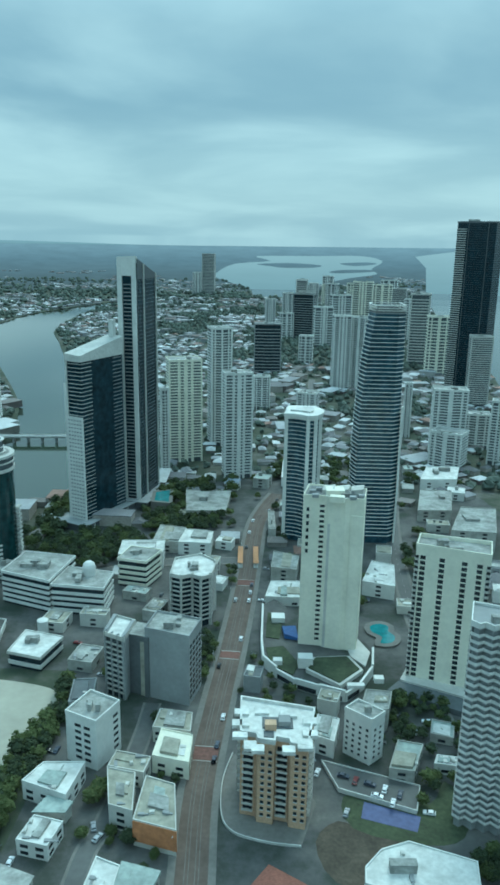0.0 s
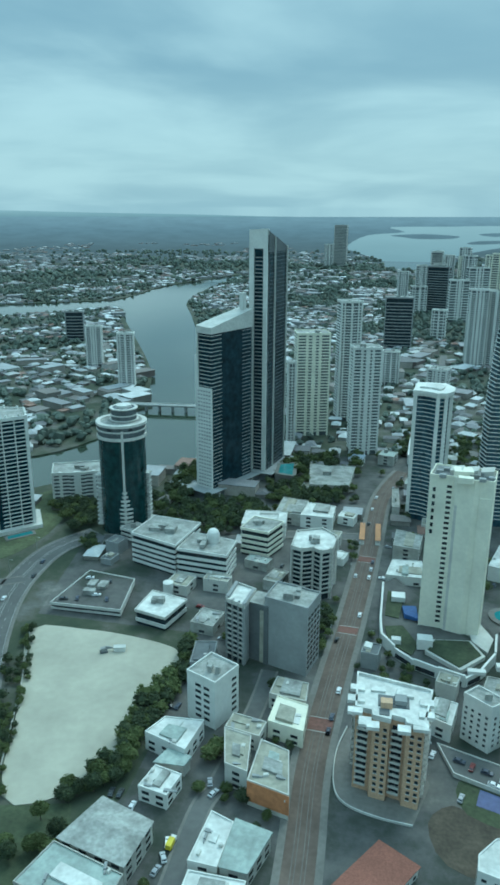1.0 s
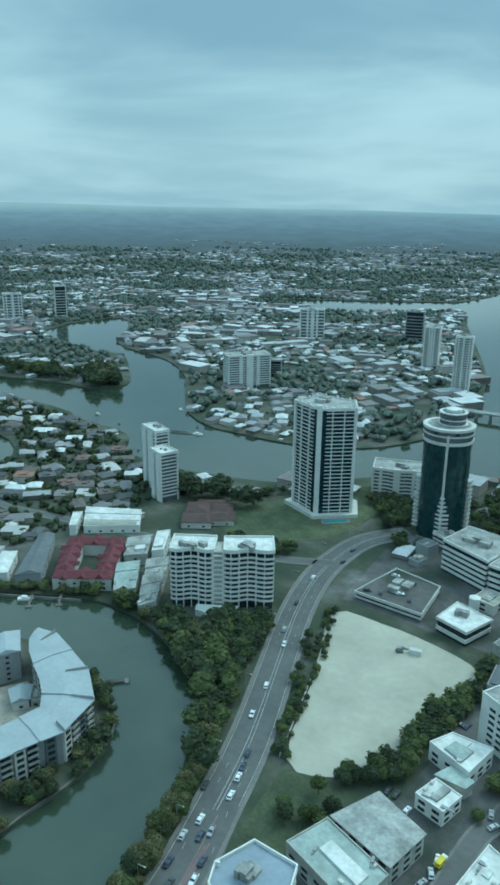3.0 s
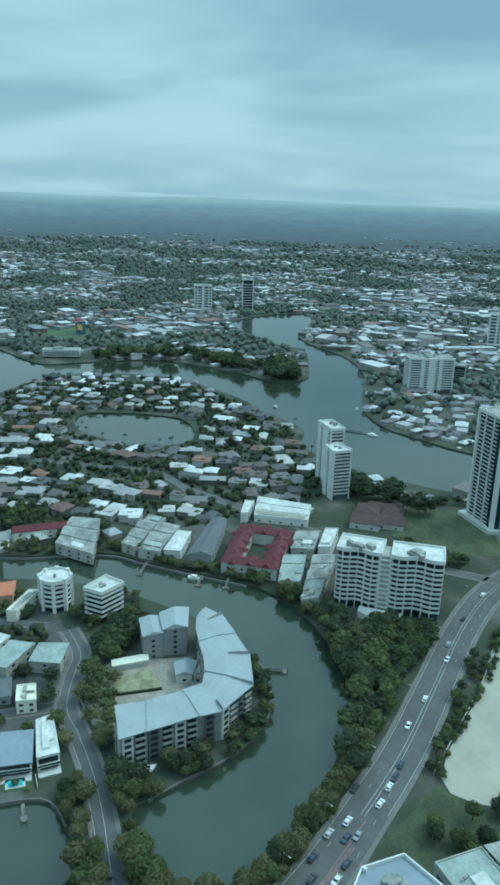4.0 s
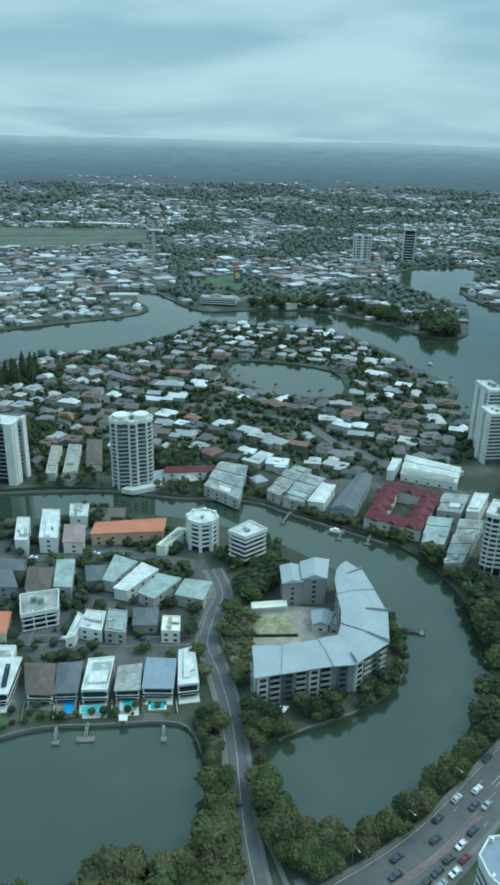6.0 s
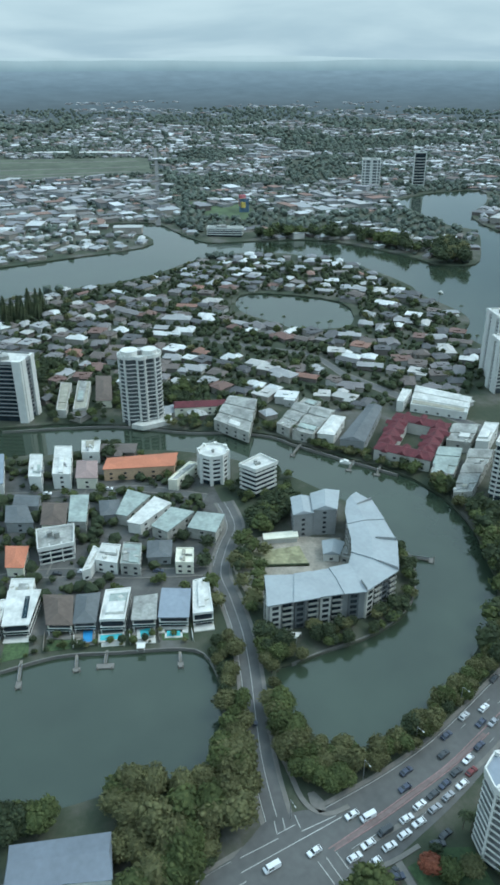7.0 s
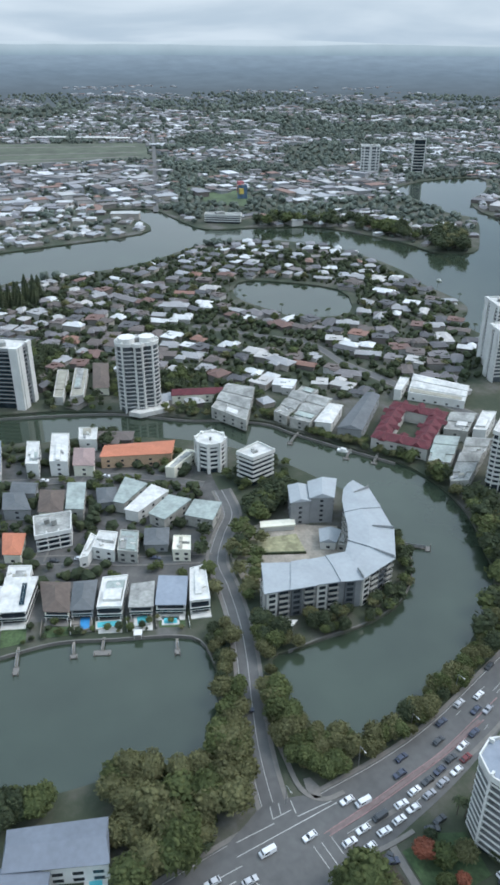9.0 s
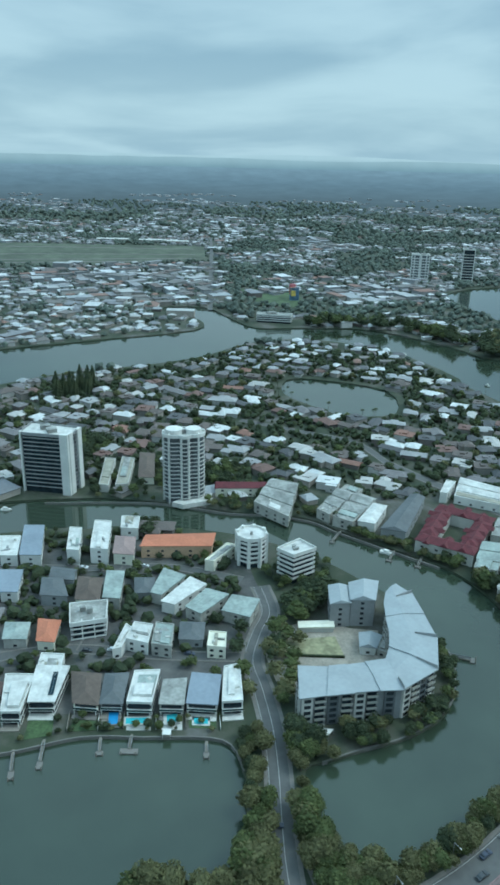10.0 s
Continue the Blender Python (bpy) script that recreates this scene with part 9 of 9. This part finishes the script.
for _ in range(900):
    x, y = rc.uniform(-110, 110), rc.uniform(190, 520)
    if lots < 46 and free(x, y, 1.5) and not inside((x, y), FIELD):
        car(x, y, rc.choice((78, -12, 168)) + rc.uniform(-4, 4), z=0.05)
        lots += 1
# the yellow truck in the side street
t = thing("yellow_truck", -66.5, 213, 82, "small truck with a bright yellow box", "truck", z=0.1)
part("box", box(B(), -3.2, -1.1, 0.9, 1.2, 1.1, 3.0), mat("yellow_paint", (0.60, 0.50, 0.03), 0.5), t, "bright yellow load box")
part("cab", box(B(), 1.3, -1.05, 0.6, 3.0, 1.05, 2.3), M_WHITE, t)
for a in (-2.2, 2.1):
    for s in (-0.95, 0.95):
        put("wheel", CARS[1][2], t, a, s, 0.4, sx=1.2, sy=1.2, sz=1.2)

# ---- waterfront: jetties, pools, boats, bridge ----
def jetty(x0, y0, x1, y1, pontoon=(6, 2.4)):
    a, b = Vector((x0, y0)), Vector((x1, y1))
    ang = math.degrees(math.atan2((b - a).y, (b - a).x))
    ln = (b - a).length
    t = thing("jetty", x0, y0, ang, "timber gangway down to a floating pontoon", "jetty", "jetties", -1.3)
    part("gangway", prism(B(), [(-2, -0.6), (ln, -0.6), (ln, 0.6), (-2, 0.6)], 0.5, [1.4, 0.8, 0.8, 1.4]), M_TIMBER, t)
    for s in (-0.6, 0.6):
        part("rail", box(B(), 0, s - 0.05, 1.2, ln, s + 0.05, 1.9), M_STEEL, t)
    part("pontoon", box(B(), ln - 0.2, -pontoon[0] / 2, -0.2, ln + pontoon[1], pontoon[0] / 2, 0.6), M_PATH, t)
    for s in (-1, 1):
        part("trestle", prism(B(), ngon(7, 0.22, cx=ln + pontoon[1] + 0.3, cy=s * pontoon[0] / 2 * 0.8), -2, 2.2), M_TIMBER, t)


jetty(-264, 19.5, -255, 16.5, (2.4, 4))
jetty(-263, 7, -254, 5, (2.4, 4))
jetty(-256, 41.6, -251, 40, (3.2, 2))
jetty(-252.5, 54, -247.5, 51.7, (7.5, 2.6))
jetty(-236.5, 82, -233, 80.6, (2.5, 3))
jetty(-247, 215, -239, 224, (4, 2))
jetty(-380, 232, -372, 222, (3, 2))
jetty(-331, 262, -325, 255, (4, 2))
jetty(-344, 250, -338, 243, (4, 2))


def pool(pts, deck, label, z=0.35, water=None):
    pts = ccw(pts)
    cx, cy, p = local(pts)
    t = thing("swimming_pool", cx, cy, 0, label, "pool", "pools")
    part("coping", prism(B(), grow(p, deck), 0, z), M_PATH if water else M_CONC, t)
    part("water", prism(B(), p, 0, z + 0.03), water or M_POOL, t, "turquoise water")


M_LAWN = mat("garden_lawn", (0.062, 0.098, 0.040), 0.95, vary=0.25, grain=1.2, stain=0.3, stain_size=5, bump=0.3)
for name, pts, material, lab, cat in (("ground_yard", [(-276.6, 35.6), (-271.8, 44.2), (-262.8, 41.2), (-266.4, 30.6)], M_LAWN, "green lawn in front of a lakeside house", "grass"),
                                      ("pavement_yard", [(-272, 46), (-268.2, 54), (-260, 51.2), (-263.4, 44)], M_TIMBER, "timber deck in front of a lakeside house", "deck"),
                                      ("pavement_yard", [(-266.2, 56.2), (-262, 66), (-253.4, 62.8), (-257.6, 53.2)], M_STONE, "pale stone terrace in front of a lakeside house", "terrace"),
                                      ("pavement_yard", [(-260.8, 69.8), (-257, 78.4), (-248.4, 75.4), (-252, 67.2)], M_CONC, "white paved terrace in front of a lakeside house", "terrace"),
                                      ("ground_yard", [(-256.8, 81.4), (-251.4, 92), (-243.4, 89.2), (-248.6, 78.6)], M_LAWN, "bright green lawn in front of a lakeside house", "grass"),
                                      ("ground_yard", [(-284, 17.4), (-280, 27), (-267, 23.4), (-269, 12)], M_LAWN, "green lawn in front of a lakeside house", "grass")):
    sheet(name, pts, -0.2, 0.14, material, lab, cat)
for k, (a, b) in enumerate((((-277.6, 33.4), (-266.6, 29.6)), ((-271.8, 45.1), (-262.4, 42)), ((-267.4, 55.2), (-258.8, 52.2)), ((-261.4, 67.8), (-252.8, 65)), ((-257.2, 80), (-247.8, 77)), ((-250.8, 93.6), (-241.6, 90.6)))):
    a, b = Vector(a), Vector(b)
    d = (b - a).normalized()
    n = Vector((-d.y, d.x)) * 0.09
    t = thing("garden_fence", 0, 0, 0, "pale rendered garden wall between lakeside yards" if k % 2 else "grey paling fence between lakeside yards", "fence", "garden fences")
    for u in range(4):
        p, q = a.lerp(b, u / 4) + d * 0.05, a.lerp(b, (u + 1) / 4) - d * 0.05
        part("panel", prism(B(), [tuple(p - n), tuple(q - n), tuple(q + n), tuple(p + n)], 0, 1.5), M_WHITE if k % 2 else M_TIMBER, t)
M_POOLBLUE = mat("blue_pool_water", (0.05, 0.24, 0.50), 0.08, vary=0.1)
pool([(-271, 49.2), (-269.6, 53.2), (-262.4, 50.6), (-263.6, 46.8)], 0.7, "bright blue house pool in a timber deck", 0.55, M_POOLBLUE)
pool([(-264.4, 55), (-260.8, 64.2), (-257.6, 63), (-261, 53.8)], 0.8, "long pale turquoise lap pool before a white house", 0.55)
pool([(-259.4, 72), (-258.4, 76.6), (-253.8, 75), (-254.8, 70.6)], 1.4, "turquoise pool on a white terrace", 0.5)
pool([(-253, 82.6), (-250.2, 88), (-247, 86.8), (-249.6, 81.2)], 0.9, "turquoise spa pool in a green lawn", 0.45)
t = thing("cabana", -247.6, 68.2, 65, "small white poolside cabana", "shelter")
part("roof", box(B(), -1.8, -1.8, 2.3, 1.8, 1.8, 2.5), M_WHITE, t)
for x in (-1.6, 1.6):
    for y in (-1.6, 1.6):
        part("post", box(B(), x - 0.08, y - 0.08, 0, x + 0.08, y + 0.08, 2.3), M_WHITE, t)
pool([(-152.0, 15.6), (-151.0, 19.6), (-139.0, 15.6), (-141.0, 12)], 1.6, "long bright turquoise pool")
pool(smooth_line([(78, 410), (84, 413), (89, 410), (88, 404), (91, 398), (88, 391), (81, 390), (83, 397), (78, 403)], True, 3), 3.4, "green-blue hotel pool of curved outline with a paved surround", 1.2, M_POOLGREEN)
pool([(-80, 612), (-67, 609), (-69, 640), (-81, 634)], 3.0, "turquoise pool at the tower's foot", 7.6, M_POOLGREEN)
pool([(-271, 279.5), (-262, 285), (-256, 281.5), (-262, 276)], 2.0, "small turquoise pool by the apartments")
pool([(-259, 458), (-246, 471), (-243, 467), (-256, 454)], 2.0, "pale green pool at the striped tower's foot", 0.5, M_POOLGREEN)
# sea wall along the lake houses
wall_line = smooth_line([(-272, -30), (-264, 5), (-261, 34), (-251, 58), (-236, 89), (-217, 90.5)], False, 5)
strip("seawall", wall_line, -0.1, 0.5, -3.0, 0.4, M_PATH, "pale concrete sea wall", "wall")
strip("seawall", smooth_line([(-497, 60), (-468, 131), (-434, 173), (-420, 199), (-401, 221), (-381, 230), (-351, 246), (-317, 265)], False, 5), -0.4, 0.3, -3.0, 0.4, M_PATH, "pale concrete sea wall", "wall")


def boat(x, y, rz, ln=9.0):
    t = thing("boat", x, y, rz, "white motor cruiser on the water", "boat", "boats", -1.4)
    w = ln * 0.17
    part("hull", prism(B(), [(-ln / 2, -w), (ln * 0.2, -w), (ln / 2, 0), (ln * 0.2, w), (-ln / 2, w)], 0, 1.2), M_WHITE, t)
    part("cabin", prism(B(), [(-ln * 0.25, -w * 0.75), (ln * 0.12, -w * 0.7), (ln * 0.12, w * 0.7), (-ln * 0.25, w * 0.75)], 1.2, [2.6, 2.1, 2.1, 2.6]), M_WHITE, t)
    part("windscreen", box(B(), ln * 0.05, -w * 0.65, 1.5, ln * 0.135, w * 0.65, 2.1), M_WINDOW, t)


boat(-480, 576, 10, 12)
for x, y, rz in ((-498, 34, 70), (-490, 22, 70), (-346, 247, 40), (-286, 868, 90), (-273, 780, 80), (-430, 196, 50), (-545, 522, 60), (-770, 560, 10), (-620, 566, 0), (-560, 640, 150), (-400, 612, 180), (-690, 810, 140), (-255, 612, 40)):
    boat(x, y, rz, rc.uniform(7, 11))
jetty(-508, 566, -490, 573, (3, 8))


def bridge():
    t = thing("bridge", -237, 826, 3, "low concrete road bridge on piers over the river", "bridge")
    part("deck", box(B(), -60, -5, 5.2, 60, 5, 6.4), M_GREY, t)
    for s in (-4.9, 4.9):
        part("parapet", box(B(), -60, s - 0.2, 6.4, 60, s + 0.2, 7.4), M_CONC, t)
    for k in range(7):
        part("pier", box(B(), -48 + k * 16, -4, -4, -46 + k * 16, 4, 5.2), M_GREY, t)


bridge()


# ---- street things ----
def lamp_post(x, y, rz):
    t = thing("street_lamp", x, y, rz, "tall galvanised street lamp with one arm", "lamp", "street lamps")
    part("pole", prism(B(), ngon(7, 0.16), 0, 10, ngon(7, 0.09)), M_STEEL, t)
    part("arm", box(B(), 0, -0.06, 9.8, 2.6, 0.06, 9.95), M_STEEL, t)
    part("lamp_head", box(B(), 2.3, -0.18, 9.65, 3.2, 0.18, 9.85), M_CONC, t)


for i in range(4, len(HW) - 4, 6):
    p = offset_line(HW, 11.0)[i]
    lamp_post(p[0], p[1], heading(HW, *p) - 90)
for i in range(8, 40, 7):
    p = offset_line(BV, 7.6)[i]
    lamp_post(p[0], p[1], heading(BV, *p) + 180)


def tram_stop(x, y):
    t = thing("tram_shelter", x, y, 0, "orange-brown tram stop canopy on posts", "shelter", "tram stop")
    part("canopy", box(B(), -1.9, -15, 3.2, 1.9, 15, 3.6), mat("rust_canopy", (0.42, 0.20, 0.08), 0.6), t)
    part("platform", box(B(), -1.7, -16, 0, 1.7, 16, 0.4), M_CONC, t)
    for k in range(5):
        part("post", box(B(), -0.12, -12.2 + k * 6, 0.4, 0.12, -12 + k * 6, 3.2), M_STEEL, t)


tram_stop(-3.2, 509)
tram_stop(8.2, 509)

# diggers and sheds on the sand lot
t = thing("excavator", -137, 330, 30, "small excavator on the sand lot", "excavator", z=0.45)
part("track", box(B(), -2, -1.4, 0, 2, -0.7, 0.9), M_DGREY, t)
part("track", box(B(), -2, 0.7, 0, 2, 1.4, 0.9), M_DGREY, t)
part("cab", box(B(), -1.5, -1.1, 0.9, 1.2, 1.1, 2.8), M_GREY, t)
part("arm", prism(B(), [(1.0, -0.25), (5.0, -0.25), (5.0, 0.25), (1.0, 0.25)], 1.4, [3.6, 2.0, 2.0, 3.6]), M_GREY, t)
t = thing("site_shed", -129, 333, 12, "white site shed on the sand lot", "shed", z=0.45)
part("wall", box(B(), -3, -1.3, 0, 3, 1.3, 2.6), M_WHITE, t)
part("roof", box(B(), -3.2, -1.5, 2.6, 3.2, 1.5, 2.8), M_ROOFW, t)
fence_line = smooth_line([(-187, 346), (-166, 290), (-145, 224)], False, 8)
t = thing("site_fence", 0, 0, 0, "low pale hoarding along the sand lot", "fence")
for i in range(0, len(fence_line) - 1):
    a, b = Vector(fence_line[i]), Vector(fence_line[i + 1])
    d = (b - a).normalized()
    n = Vector((-d.y, d.x)) * 0.08
    part("panel", prism(B(), [tuple(a + d * 0.1 - n), tuple(b - d * 0.1 - n), tuple(b - d * 0.1 + n), tuple(a + d * 0.1 + n)], 0.0, 1.8), M_CONC, t)

# two landmarks inland
t = thing('site_tank', -120, 398, 0, 'white cylindrical tank beside the pavilion', 'tank')
part('tank', prism(B(), ngon(16, 3.2), 0, 8.5), M_WHITE, t)
part('lid', prism(B(), ngon(16, 3.4), 8.5, 9.0, ngon(16, 2.2)), M_WHITE, t)
slab_tower("inland_terrace_block", "long white terraced building on the far bank", quad((-1012, 462), (-982, 505), 16), 12, 3.0, M_GLASS, M_WHITE, 1.0, 1.4, z0=2.5, plant=2, category="building")
tw = wall_tower("painted_block", "small block with blue, yellow and pink painted sides", quad((-1161, 594), (-1153, 608), 12), 21, mat("blue_paint", (0.09, 0.15, 0.23), 0.7, vary=0.3, grain=5.0), [], category="building", plant=1)
part("orange_wall", box(B(), -3, -9, 10, 2, 0, 22), M_ORANGE, tw)
part("pink_wall", box(B(), -8, -6, 14, -2, 4, 27), mat("pink_paint", (0.42, 0.13, 0.15), 0.7, vary=0.3, grain=4.0), tw, "pink painted upper wall")
part("yellow_wall", box(B(), 1, -8, 8, 7, -1, 17), mat("yellow_paint", (0.52, 0.40, 0.10), 0.7, vary=0.3, grain=4.0), tw, "yellow painted wall")

# painted stop lines at the junction
def bar(x0, y0, x1, y1, w=0.45, z=0.31):
    a, b = Vector((x0, y0)), Vector((x1, y1))
    n = Vector((-(b - a).y, (b - a).x)).normalized() * w / 2
    return prism(B(), [tuple(a - n), tuple(b - n), tuple(b + n), tuple(a + n)], z, z + 0.012)


for q in ((-143.2, 76.7, -143.3, 83.8), (-137.2, 60, -138.2, 99.4), (-141.7, 62, -141.7, 76.3), (-128.6, 90.6, -121.9, 90.8), (-128.6, 83.6, -119.9, 84.1), (-128.5, 86.7, -119.7, 87.1), (-147.8, 78.2, -143.4, 76.8), (-147.6, 81.4, -143.5, 80),
          (-140.2, 84.6, -139.6, 98.0), (-146.5, 85.6, -141.5, 84.8), (-133.6, 40, -133.9, 60), (-129.8, 36, -130.4, 56), (-129.0, 60.5, -124.5, 62.5), (-126.8, 58, -122.4, 60)):
    part("stop_line", bar(*q, w=0.3), M_LINE, junction)
M_PINK = mat("pink_road_paint", (0.235, 0.155, 0.15), 0.9, vary=0.25, grain=1.0)
for edge in ([(-130.7, 89), (-132.7, 109.2), (-134.9, 126.6), (-137.3, 145.1), (-142.4, 166), (-146.6, 182.3)], [(-129.2, 90.3), (-130.5, 108.5), (-132.9, 128.4), (-136.0, 149), (-140.8, 169.7)]):
    strip("road_median_line", smooth_line(edge, False, 4), -0.22, 0.22, 0.2, 0.33, M_PINK, "pinkish painted edge of the median", "road")
strip("road_median", smooth_line([(-130, 91), (-131.6, 108.8), (-133.9, 127.4), (-136.7, 147), (-141.4, 168)], False, 4), -0.7, 0.7, 0.2, 0.322, M_MEDIAN, "worn pinkish median of the highway", "road")
for x, y, w, d in ((-147, 95, 5, 2.4),):
    part("traffic_island", prism(B(), ngon(6, w, d, 0.4, x, y), 0.2, 0.44), M_PATH, junction)
